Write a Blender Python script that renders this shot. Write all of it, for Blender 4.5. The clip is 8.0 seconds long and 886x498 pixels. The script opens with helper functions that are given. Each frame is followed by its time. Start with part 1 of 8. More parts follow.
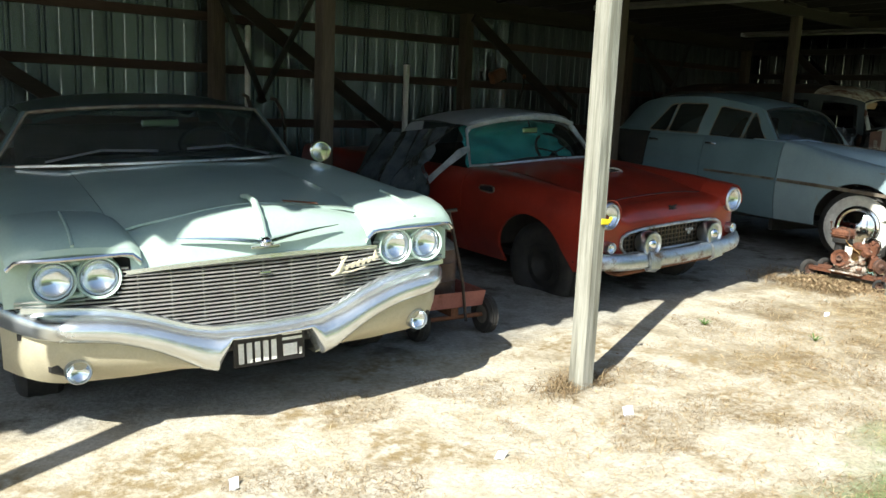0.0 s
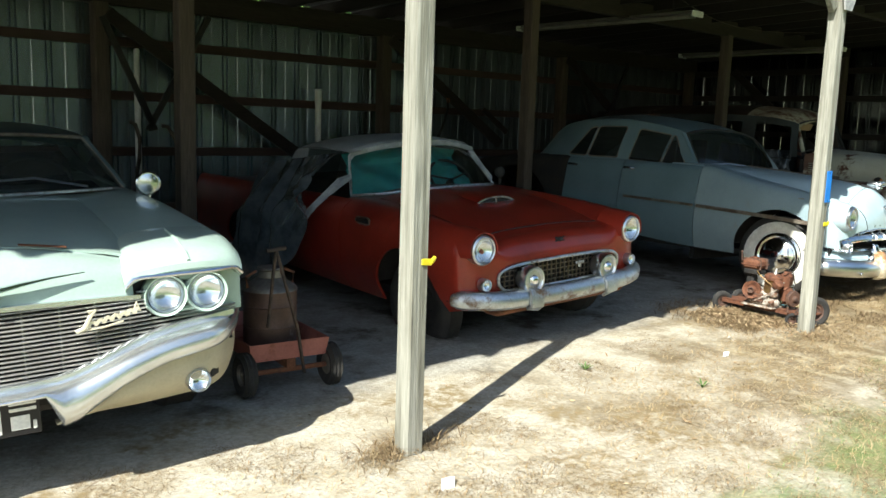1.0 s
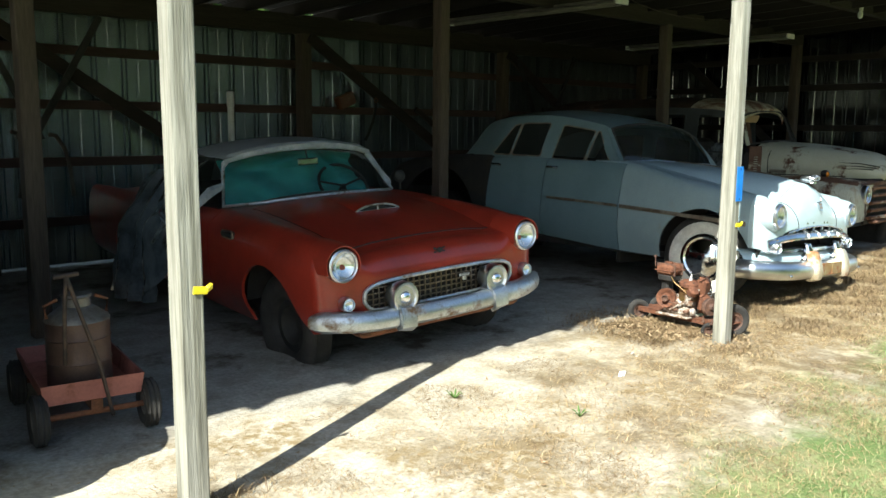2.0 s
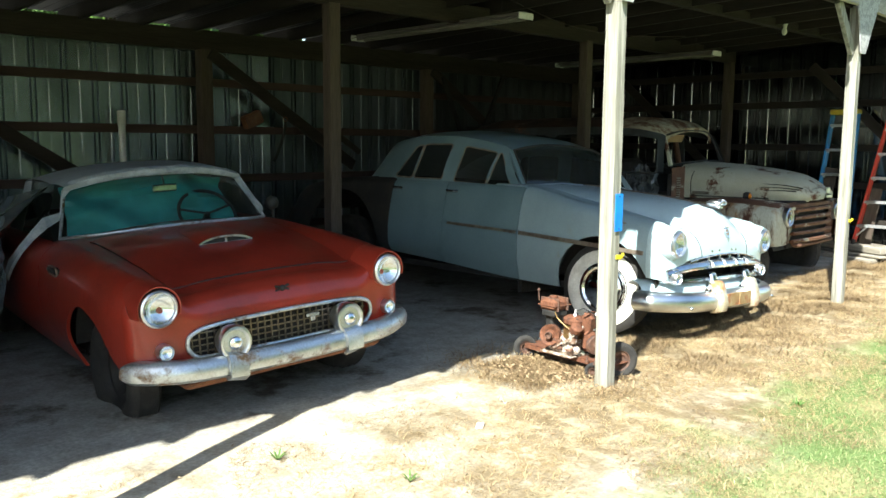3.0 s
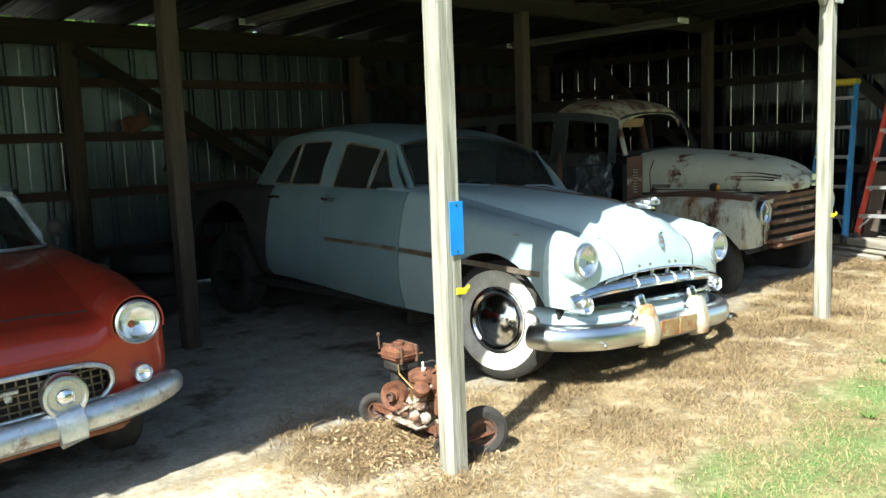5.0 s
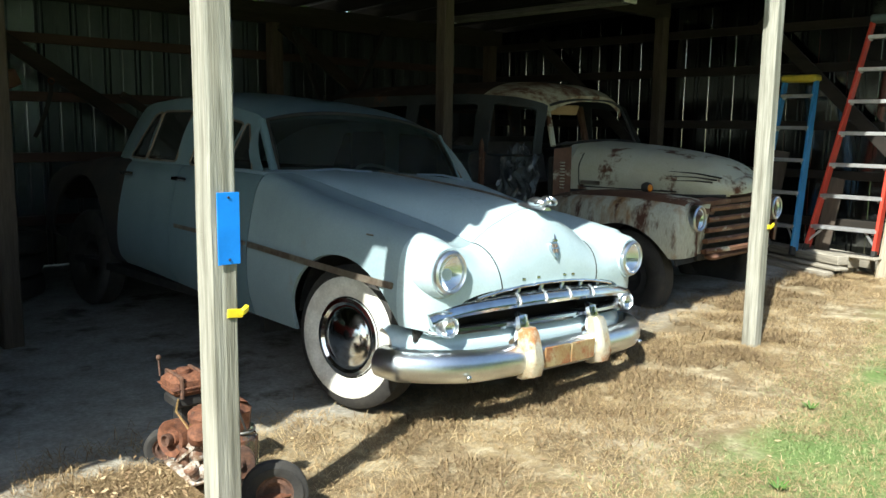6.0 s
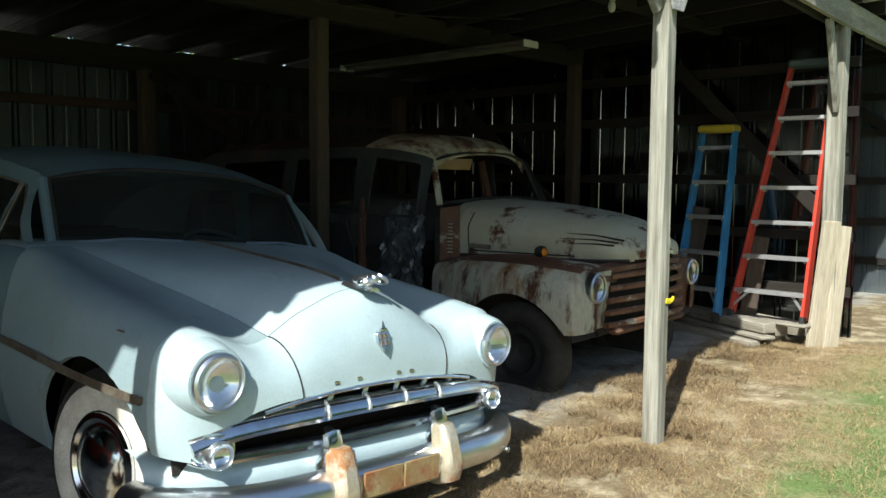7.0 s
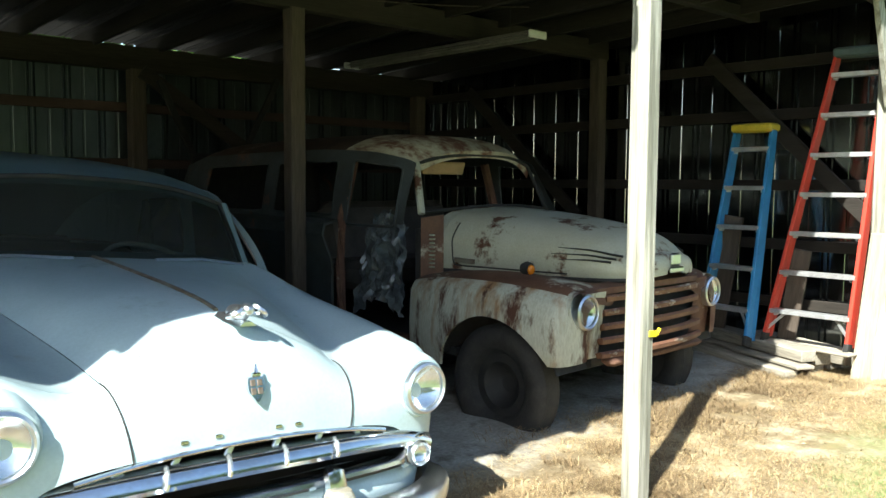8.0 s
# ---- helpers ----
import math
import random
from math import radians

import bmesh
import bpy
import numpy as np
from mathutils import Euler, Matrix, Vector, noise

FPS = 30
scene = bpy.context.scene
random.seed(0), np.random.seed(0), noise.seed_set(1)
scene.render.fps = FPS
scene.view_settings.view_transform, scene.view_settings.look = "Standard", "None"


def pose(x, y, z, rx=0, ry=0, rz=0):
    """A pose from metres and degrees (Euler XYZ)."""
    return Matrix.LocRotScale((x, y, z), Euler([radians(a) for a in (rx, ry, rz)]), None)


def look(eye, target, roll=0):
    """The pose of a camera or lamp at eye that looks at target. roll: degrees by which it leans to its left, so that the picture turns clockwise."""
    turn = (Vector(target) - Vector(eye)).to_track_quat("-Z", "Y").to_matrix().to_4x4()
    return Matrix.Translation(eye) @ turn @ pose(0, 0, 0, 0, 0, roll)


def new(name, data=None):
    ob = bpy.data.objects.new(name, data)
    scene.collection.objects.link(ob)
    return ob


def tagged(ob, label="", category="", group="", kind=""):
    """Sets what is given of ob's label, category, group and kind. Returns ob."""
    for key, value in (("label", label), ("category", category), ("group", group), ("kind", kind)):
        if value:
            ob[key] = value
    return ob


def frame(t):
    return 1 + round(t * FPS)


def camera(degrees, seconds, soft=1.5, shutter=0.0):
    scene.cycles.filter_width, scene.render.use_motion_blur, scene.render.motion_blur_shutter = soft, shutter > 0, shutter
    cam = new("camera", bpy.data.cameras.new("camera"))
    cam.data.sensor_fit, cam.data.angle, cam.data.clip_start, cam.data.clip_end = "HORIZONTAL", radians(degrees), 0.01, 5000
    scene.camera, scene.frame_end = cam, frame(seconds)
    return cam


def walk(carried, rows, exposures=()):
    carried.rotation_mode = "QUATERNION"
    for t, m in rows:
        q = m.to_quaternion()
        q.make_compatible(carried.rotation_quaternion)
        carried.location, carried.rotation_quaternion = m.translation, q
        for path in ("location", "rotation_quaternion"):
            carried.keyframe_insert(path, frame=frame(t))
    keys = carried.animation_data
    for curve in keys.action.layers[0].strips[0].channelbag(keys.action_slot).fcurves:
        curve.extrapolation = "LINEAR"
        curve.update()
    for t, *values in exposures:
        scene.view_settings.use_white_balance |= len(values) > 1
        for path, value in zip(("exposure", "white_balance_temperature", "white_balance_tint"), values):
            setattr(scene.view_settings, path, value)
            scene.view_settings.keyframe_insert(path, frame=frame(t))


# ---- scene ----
cam = camera(56.1, 8.0)
PATH = [
    (0, (0.003, 0.194, 1.379), (1.285, 1.687, 1.022), 2.5),
    (0.5, (0.485, 0.139, 1.39), (1.791, 1.617, 1.061), 2.7),
    (1, (0.932, 0.102, 1.395), (2.251, 1.576, 1.1), 1.9),
    (1.2, (1.125, 0.075, 1.400), (2.401, 1.586, 1.098), 1.4),
    (2.3, (2.115, -0.015, 1.404), (3.473, 1.427, 1.131), -0.3),
    (2.5, (2.274, -0.042, 1.406), (3.635, 1.404, 1.165), -1.1),
    (3, (2.71, -0.108, 1.454), (4.09, 1.317, 1.2), 0.4),
    (3.5, (3.153, -0.08, 1.466), (4.624, 1.254, 1.236), 0.7),
    (4, (3.552, -0.034, 1.429), (4.981, 1.352, 1.234), 1.0),
    (4.2, (3.748, 0.025, 1.437), (5.125, 1.456, 1.196), -0.4),
    (5.3, (4.815, 0.243, 1.401), (6.138, 1.720, 1.142), -2.2),
    (5.5, (5.03, 0.295, 1.397), (6.377, 1.736, 1.066), -0.4),
    (6, (5.567, 0.406, 1.374), (6.932, 1.838, 1.079), 0.8),
    (6.5, (6.144, 0.545, 1.387), (7.592, 1.898, 1.12), 0.2),
    (7, (6.631, 0.619, 1.398), (8.078, 1.989, 1.232), 0.4),
    (7.5, (7.079, 0.736, 1.413), (8.516, 2.122, 1.298), -2.6),
    (8, (7.525, 0.695, 1.413), (8.857, 2.179, 1.256), 0.4),
]
EXPOSURES = [(t, e, 6500, w) for t, e, w in ((0, 1.05, 5), (1, 1.0, 4), (2.5, 1.4, 3), (3.5, 1.75, 3.5), (4, 1.65, 3), (5.5, 1.35, 2), (6.5, 0.9, 4), (7, 0.72, 4.5), (7.5, 1.25, 4), (8, 1.75, 3))]
walk(cam, [(t, look(eye, target, roll)) for t, eye, target, roll in PATH], exposures=EXPOSURES)

# ---- light ----
SUN_TO = Vector((-0.97, -0.40, 1.0)).normalized()
world = bpy.data.worlds.new("sky")
scene.world = world
world.use_nodes = True
wn = world.node_tree.nodes
sky = wn.new("ShaderNodeTexSky")
sky.sky_type = "NISHITA"
sky.sun_disc = False
sky.sun_elevation = math.asin(SUN_TO.z)
sky.sun_rotation = math.atan2(SUN_TO.x, SUN_TO.y)
wn["Background"].inputs[1].default_value = 0.10
world.node_tree.links.new(sky.outputs[0], wn["Background"].inputs[0])
sun = new("sun", bpy.data.lights.new("sun", "SUN"))
sun.data.energy, sun.data.angle, sun.data.color = 5.2, radians(0.5), (1.0, 0.97, 0.92)
sun.matrix_world = look(SUN_TO * 30, (0, 0, 0))


# ---- materials ----
def mat(name, base, rough=0.6, metal=0.0, second=None, scale=6.0, fine=90.0, low=0.4, high=0.65, bump=0.0, bump_scale=60.0,
        stretch=(1, 1, 1), vary=0.0, coat=0.0, third=None, third_at=(0.62, 0.7), third_scale=3.0, trans=0.0, third_rough=0.9, ior=1.45, grain=0.12):
    """A surface with a main and a second colour in patches, fine grain, an optional third layer (rust, dust) and relief."""
    m = bpy.data.materials.new(name)
    m.use_nodes = True
    n, l = m.node_tree.nodes, m.node_tree.links
    p = n["Principled BSDF"]
    p.inputs["Roughness"].default_value, p.inputs["Metallic"].default_value = rough, metal
    p.inputs["Coat Weight"].default_value = coat
    p.inputs["Transmission Weight"].default_value, p.inputs["IOR"].default_value = trans, ior
    co = n.new("ShaderNodeTexCoord")
    mp = n.new("ShaderNodeMapping")
    mp.inputs["Scale"].default_value = stretch
    l.new(co.outputs["Object"], mp.inputs[0])

    def noisy(s, detail=4.0, r=0.6):
        t = n.new("ShaderNodeTexNoise")
        t.inputs["Scale"].default_value, t.inputs["Detail"].default_value, t.inputs["Roughness"].default_value = s, detail, r
        l.new(mp.outputs[0], t.inputs["Vector"])
        return t.outputs[0]

    def ramp(v, a, b):
        r = n.new("ShaderNodeMapRange")
        r.inputs[1].default_value, r.inputs[2].default_value = a, b
        l.new(v, r.inputs[0])
        return r.outputs[0]

    def mix(f, a, b, kind="MIX"):
        x = n.new("ShaderNodeMix")
        x.data_type, x.blend_type = "RGBA", kind
        for v, s in ((f, x.inputs[0]), (a, x.inputs[6]), (b, x.inputs[7])):
            if hasattr(v, "is_output"):
                l.new(v, s)
            else:
                s.default_value = v if isinstance(v, float) else (*v, 1)
        return x.outputs[2]

    c = mix(ramp(noisy(scale), low, high), base, second or tuple(v * 0.8 for v in base))
    dark = mix(ramp(noisy(fine, 3.0), 0.3, 0.7), (1 - grain,) * 3, (1 + grain,) * 3)
    c = mix(1.0, c, dark, "MULTIPLY")
    if vary:
        oi = n.new("ShaderNodeObjectInfo")
        tone = mix(oi.outputs["Random"], (1 - vary,) * 3, (1 + vary,) * 3)
        c = mix(1.0, c, tone, "MULTIPLY")
    if third:
        f = ramp(noisy(third_scale, 8.0, 0.7), *third_at)
        c = mix(f, c, third)
        r = n.new("ShaderNodeMix")
        r.inputs[2].default_value, r.inputs[3].default_value = rough, third_rough
        l.new(f, r.inputs[0])
        l.new(r.outputs[0], p.inputs["Roughness"])
        if metal:
            r = n.new("ShaderNodeMix")
            r.inputs[2].default_value, r.inputs[3].default_value = metal, 0.1
            l.new(f, r.inputs[0])
            l.new(r.outputs[0], p.inputs["Metallic"])
    l.new(c, p.inputs["Base Color"])
    if bump:
        b = n.new("ShaderNodeBump")
        b.inputs["Strength"].default_value, b.inputs["Distance"].default_value = bump, 0.01
        l.new(noisy(bump_scale, 6.0), b.inputs["Height"])
        l.new(b.outputs[0], p.inputs["Normal"])
    return m


RUST = (0.15, 0.055, 0.025)
M_POST = mat("weathered_wood", (0.31, 0.305, 0.26), 0.85, second=(0.175, 0.17, 0.135), scale=26, fine=140, low=0.42, high=0.6, stretch=(1, 1, 0.045), bump=0.6, bump_scale=60, vary=0.08, grain=0.2, third=(0.085, 0.08, 0.062), third_at=(0.63, 0.70), third_scale=20)
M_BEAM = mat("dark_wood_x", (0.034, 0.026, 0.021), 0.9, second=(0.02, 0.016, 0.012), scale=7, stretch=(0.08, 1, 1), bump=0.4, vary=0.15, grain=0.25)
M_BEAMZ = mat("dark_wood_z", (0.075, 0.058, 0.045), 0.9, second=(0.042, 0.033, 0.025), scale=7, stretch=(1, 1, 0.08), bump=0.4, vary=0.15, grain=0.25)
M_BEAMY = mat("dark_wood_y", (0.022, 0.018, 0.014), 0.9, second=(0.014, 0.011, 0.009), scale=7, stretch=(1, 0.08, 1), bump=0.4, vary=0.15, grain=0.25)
M_GREYBOARD = mat("grey_board", (0.36, 0.34, 0.30), 0.9, second=(0.24, 0.22, 0.19), scale=8, stretch=(0.1, 1, 1), bump=0.4, vary=0.12, grain=0.25)
M_GIRT = mat("red_brown_girt", (0.075, 0.046, 0.038), 0.85, second=(0.05, 0.032, 0.027), scale=6, stretch=(0.08, 1, 1), bump=0.3, vary=0.15)
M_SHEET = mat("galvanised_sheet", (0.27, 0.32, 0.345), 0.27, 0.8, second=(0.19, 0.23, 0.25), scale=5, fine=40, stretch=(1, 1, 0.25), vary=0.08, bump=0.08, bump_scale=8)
M_GLOSSYSHEET = mat("glossy_unpainted_sheet", (0.27, 0.29, 0.30), 0.13, 1.0, second=(0.17, 0.185, 0.19), scale=5, fine=40, stretch=(1, 1, 0.25), vary=0.08, bump=0.06, bump_scale=8)
# Darker copies of the sheet that stand for shade at the far end.
M_SHADESHEET = mat("shaded_galvanised_sheet", (0.11, 0.13, 0.14), 0.32, 0.75, second=(0.075, 0.09, 0.097), scale=5, fine=40, stretch=(1, 1, 0.25), vary=0.08, bump=0.08, bump_scale=8)
M_DEEPSHADESHEET = mat("deep_shaded_sheet", (0.05, 0.058, 0.06), 0.4, 0.6, second=(0.032, 0.037, 0.038), scale=5, fine=40, stretch=(1, 1, 0.25), vary=0.08, bump=0.08, bump_scale=8)
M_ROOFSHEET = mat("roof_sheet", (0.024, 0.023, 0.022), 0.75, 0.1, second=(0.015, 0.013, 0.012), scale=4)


# ---- mesh tools ----
class Mesh:
    """Collects points and faces of one part."""

    def __init__(self):
        self.v, self.f = [], []

    def add(self, verts, faces):
        k = len(self.v)
        self.v += [tuple(p) for p in verts]
        self.f += [tuple(i + k for i in q) for q in faces]
        return self

    def box(self, c, s, m=None, taper=0.0, bev=0.0):
        """A box round c of size s; bev cuts its edges."""
        x, y, z = (v / 2 for v in s)
        if bev <= 0:
            pts = [Vector((a * x * (1 - taper * (k > 0)), b * y * (1 - taper * (k > 0)), k * z)) for k in (-1, 1) for a, b in ((-1, -1), (1, -1), (1, 1), (-1, 1))]
            fs = [(3, 2, 1, 0), (4, 5, 6, 7), (0, 1, 5, 4), (1, 2, 6, 5), (2, 3, 7, 6), (3, 0, 4, 7)]
        else:
            e = min(bev, x * 0.9, y * 0.9, z * 0.9)
            rings = []
            for zz, i in ((-z, e), (-z + e, 0), (z - e, 0), (z, e)):
                a, b = x - i, y - i
                rings.append([Vector(q) for q in ((-a + e, -b, zz), (a - e, -b, zz), (a, -b + e, zz), (a, b - e, zz), (a - e, b, zz), (-a + e, b, zz), (-a, b - e, zz), (-a, -b + e, zz))])
            pts = sum(rings, [])
            fs = [tuple(range(7, -1, -1)), tuple(range(24, 32))]
            for r in range(3):
                fs += [(r * 8 + i, r * 8 + (i + 1) % 8, r * 8 + 8 + (i + 1) % 8, r * 8 + 8 + i) for i in range(8)]
        m = m or Matrix()
        return self.add([(m @ p) + Vector(c) for p in pts], fs)

    def beam(self, a, b, w, h, up=(0, 0, 1), bev=0.0):
        """A squared bar from a to b, w wide across and h along up."""
        a, b = Vector(a), Vector(b)
        d = (b - a).normalized()
        u = Vector(up)
        s = d.cross(u).normalized()
        u = s.cross(d)
        m = Matrix((s, d, u)).transposed()
        return self.box((a + b) / 2, (w, (b - a).length, h), m, bev=bev)

    def grid(self, rows, close_u=False, close_v=False, flip=False):
        n, k = len(rows), len(rows[0])
        fs = []
        for i in range(n - (not close_v)):
            for j in range(k - (not close_u)):
                q = (i * k + j, i * k + (j + 1) % k, (i + 1) % n * k + (j + 1) % k, (i + 1) % n * k + j)
                fs.append(q[::-1] if flip else q)
        return self.add([p for r in rows for p in r], fs)

    def lathe(self, prof, origin=(0, 0, 0), axis=(0, 0, 1), n=24, cap=True):
        """Turns (radius, height) pairs about an axis through origin."""
        q = Vector((0, 0, 1)).rotation_difference(Vector(axis).normalized()).to_matrix()
        o = Vector(origin)
        rows = [[o + q @ Vector((r * math.cos(6.28319 * j / n), r * math.sin(6.28319 * j / n), h)) for j in range(n)] for r, h in prof]
        k = len(self.v)
        self.grid(rows, close_u=True)
        if cap:
            if prof[0][0] > 1e-4:
                self.f.append(tuple(k + j for j in range(n - 1, -1, -1)))
            if prof[-1][0] > 1e-4:
                self.f.append(tuple(k + (len(prof) - 1) * n + j for j in range(n)))
        return self

    def rod(self, a, b, r, r2=None, n=10):
        a, b = Vector(a), Vector(b)
        return self.lathe([(r, 0), (r if r2 is None else r2, (b - a).length)], a, b - a, n)

    def sweep(self, path, sec, close=False, up=(0, 0, 1), scale=None, cap=True):
        """Carries a section (pairs across, along up) along a path."""
        path = [Vector(p) for p in path]
        rows, n = [], len(path)
        for i, p in enumerate(path):
            a = path[(i - 1) % n] if close or i else p
            b = path[(i + 1) % n] if close or i < n - 1 else p
            d = (b - a).normalized()
            u = Vector(up)
            s = d.cross(u)
            s = s.normalized() if s.length > 1e-5 else Vector((1, 0, 0))
            u = s.cross(d)
            k = scale(i / (n - 1)) if scale else 1.0
            rows.append([p + s * (x * k) + u * (z * k) for x, z in sec])
        k = len(self.v)
        self.grid(rows, close_u=True, close_v=close)
        if cap and not close:
            m = len(sec)
            self.f.append(tuple(k + j for j in range(m - 1, -1, -1)))
            self.f.append(tuple(k + (n - 1) * m + j for j in range(m)))
        return self

    def torus(self, c, axis, R, r, n=32, k=10, squash=1.0):
        q = Vector((0, 0, 1)).rotation_difference(Vector(axis).normalized()).to_matrix()
        c = Vector(c)
        rows = [[c + q @ Vector(((R + r * math.cos(b)) * math.cos(a), (R + r * math.cos(b)) * math.sin(a), r * squash * math.sin(b)))
                 for b in (6.28319 * j / k for j in range(k))] for a in (6.28319 * i / n for i in range(n))]
        return self.grid(rows, close_u=True, close_v=True)

    def ball(self, c, s, n=14, k=8, top=None):
        c = Vector(c)
        rows = [[c + Vector((s[0] * math.sin(b) * math.cos(a), s[1] * math.sin(b) * math.sin(a), s[2] * math.cos(b))) for a in (6.28319 * j / n for j in range(n))]
                for b in (math.pi * (0.02 + 0.96 * i / k) for i in range(k + 1))]
        return self.grid(rows, close_u=True, flip=True)

    def mirror(self):
        """Adds the same again with x turned round."""
        k = len(self.v)
        self.v += [(-x, y, z) for x, y, z in self.v]
        self.f += [tuple(i + k for i in q[::-1]) for q in self.f]
        return self


def circle(r, n=10, sx=1.0, sz=1.0):
    return [(r * sx * math.cos(6.28319 * i / n), r * sz * math.sin(6.28319 * i / n)) for i in range(n)]


def part(name, ms, material, parent=None, label="", sharp=35, at=None):
    me = bpy.data.meshes.new(name)
    me.from_pydata(ms.v, [], ms.f)
    me.polygons.foreach_set("use_smooth", [True] * len(me.polygons))
    me.set_sharp_from_angle(angle=radians(sharp))
    for m in material if isinstance(material, (list, tuple)) else [material]:
        me.materials.append(m)
    ob = new(name, me)
    if parent is not None:
        ob.parent = parent
    if at is not None:
        ob.matrix_basis = at
    if label:
        ob["label"] = label
    return ob


def thing(name, label, category, group="", at=None, kind=""):
    ob = new(name)
    if at is not None:
        ob.matrix_world = at
    return tagged(ob, label, category, group, kind)


def curve(*knots):
    """A smooth function through (place, value) knots that does not overshoot."""
    xs, ys = [k[0] for k in knots], [k[1] for k in knots]
    n = len(xs)
    d = [(ys[i + 1] - ys[i]) / (xs[i + 1] - xs[i]) for i in range(n - 1)]
    s = [d[0]] + [0.0 if d[i - 1] * d[i] <= 0 else 2 * d[i - 1] * d[i] / (d[i - 1] + d[i]) for i in range(1, n - 1)] + [d[-1]]

    def f(x):
        if x <= xs[0]:
            return ys[0]
        if x >= xs[-1]:
            return ys[-1]
        i = max(k for k in range(n - 1) if xs[k] <= x)
        h = xs[i + 1] - xs[i]
        t = (x - xs[i]) / h
        return (ys[i] * (2 * t ** 3 - 3 * t * t + 1) + s[i] * h * (t ** 3 - 2 * t * t + t) + ys[i + 1] * (3 * t * t - 2 * t ** 3) + s[i + 1] * h * (t ** 3 - t * t))

    return f


def lerp(a, b, t):
    return a + (b - a) * t


def steps(a, b, n):
    return [a + (b - a) * i / n for i in range(n + 1)]

# ---- ground ----
def ground_height(x, y):
    h = 0.018 * noise.noise((x * 0.7, y * 0.7, 0)) + 0.008 * noise.noise((x * 2.9, y * 2.9, 3))
    h += 0.05 * min(1, max(0, (x - 8.5) / 4.0))
    return h


def ground_material():
    m = bpy.data.materials.new("soil_and_grass")
    m.use_nodes = True
    n, l = m.node_tree.nodes, m.node_tree.links
    p = n["Principled BSDF"]
    p.inputs["Roughness"].default_value = 0.95
    p.inputs["Specular IOR Level"].default_value = 0.15
    co = n.new("ShaderNodeTexCoord")
    sep = n.new("ShaderNodeSeparateXYZ")
    l.new(co.outputs["Object"], sep.inputs[0])

    def noisy(s, d=6.0, r=0.65, off=0.0):
        t = n.new("ShaderNodeTexNoise")
        t.inputs["Scale"].default_value, t.inputs["Detail"].default_value, t.inputs["Roughness"].default_value = s, d, r
        if off:
            k = n.new("ShaderNodeVectorMath")
            k.inputs[1].default_value = (off, off * 2, off)
            l.new(co.outputs["Object"], k.inputs[0])
            l.new(k.outputs[0], t.inputs[0])
        else:
            l.new(co.outputs["Object"], t.inputs[0])
        return t.outputs[0]

    def mth(op, a, b=0.0, c=0.0):
        k = n.new("ShaderNodeMath")
        k.operation = op
        for i, v in enumerate((a, b, c)):
            if hasattr(v, "is_output"):
                l.new(v, k.inputs[i])
            else:
                k.inputs[i].default_value = v
        return k.outputs[0]

    def ramp(v, a, b):
        r = n.new("ShaderNodeMapRange")
        r.interpolation_type = "SMOOTHSTEP"
        r.inputs[1].default_value, r.inputs[2].default_value = a, b
        l.new(v, r.inputs[0])
        return r.outputs[0]

    def mix(f, a, b, kind="MIX"):
        x = n.new("ShaderNodeMix")
        x.data_type, x.blend_type = "RGBA", kind
        for v, s in ((f, x.inputs[0]), (a, x.inputs[6]), (b, x.inputs[7])):
            if hasattr(v, "is_output"):
                l.new(v, s)
            else:
                s.default_value = v if isinstance(v, float) else (*v, 1)
        return x.outputs[2]

    X, Y = sep.outputs[0], sep.outputs[1]
    big, mid, fine = noisy(1.1), noisy(5.0, off=7.0), noisy(45.0, off=3.0)
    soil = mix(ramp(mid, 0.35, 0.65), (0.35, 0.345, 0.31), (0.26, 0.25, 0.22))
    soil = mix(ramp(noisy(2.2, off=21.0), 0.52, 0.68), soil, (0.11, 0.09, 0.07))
    sand = mix(ramp(mid, 0.4, 0.62), (0.50, 0.46, 0.375), (0.42, 0.37, 0.275))
    straw = mix(ramp(mid, 0.32, 0.58), (0.44, 0.38, 0.255), (0.19, 0.145, 0.085))
    turf = mix(ramp(noisy(2.4, off=13.0), 0.46, 0.68), (0.122, 0.188, 0.06), (0.28, 0.265, 0.13))
    # straw spreads towards the far end of the row
    edge = mth("ADD", mth("MULTIPLY", X, 0.14), mth("MULTIPLY", big, 2.2))
    c = mix(ramp(edge, 1.55, 2.15), sand, straw)
    litter = mth("MULTIPLY", ramp(noisy(1.7, off=31.0), 0.50, 0.62), ramp(noisy(16.0, off=17.0), 0.36, 0.60))
    c = mix(litter, c, mix(ramp(fine, 0.35, 0.65), (0.31, 0.235, 0.125), (0.21, 0.16, 0.09)))
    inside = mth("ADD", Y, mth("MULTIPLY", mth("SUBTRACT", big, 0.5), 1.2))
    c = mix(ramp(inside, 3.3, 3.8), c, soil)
    reach = mth("ADD", mth("SUBTRACT", mth("MULTIPLY", X, 0.11), mth("ADD", Y, 0.32)), mth("MULTIPLY", mth("SUBTRACT", big, 0.5), 1.6))
    c = mix(mth("MULTIPLY", ramp(reach, -1.6, -1.12), 0.95), c, turf)
    c = mix(1.0, c, mix(ramp(fine, 0.25, 0.75), (0.76, 0.76, 0.76), (1.2, 1.2, 1.2)), "MULTIPLY")
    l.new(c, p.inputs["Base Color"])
    b = n.new("ShaderNodeBump")
    b.inputs["Strength"].default_value, b.inputs["Distance"].default_value = 0.45, 0.02
    l.new(mth("ADD", fine, mth("MULTIPLY", mid, 1.5)), b.inputs["Height"])
    l.new(b.outputs[0], p.inputs["Normal"])
    return m


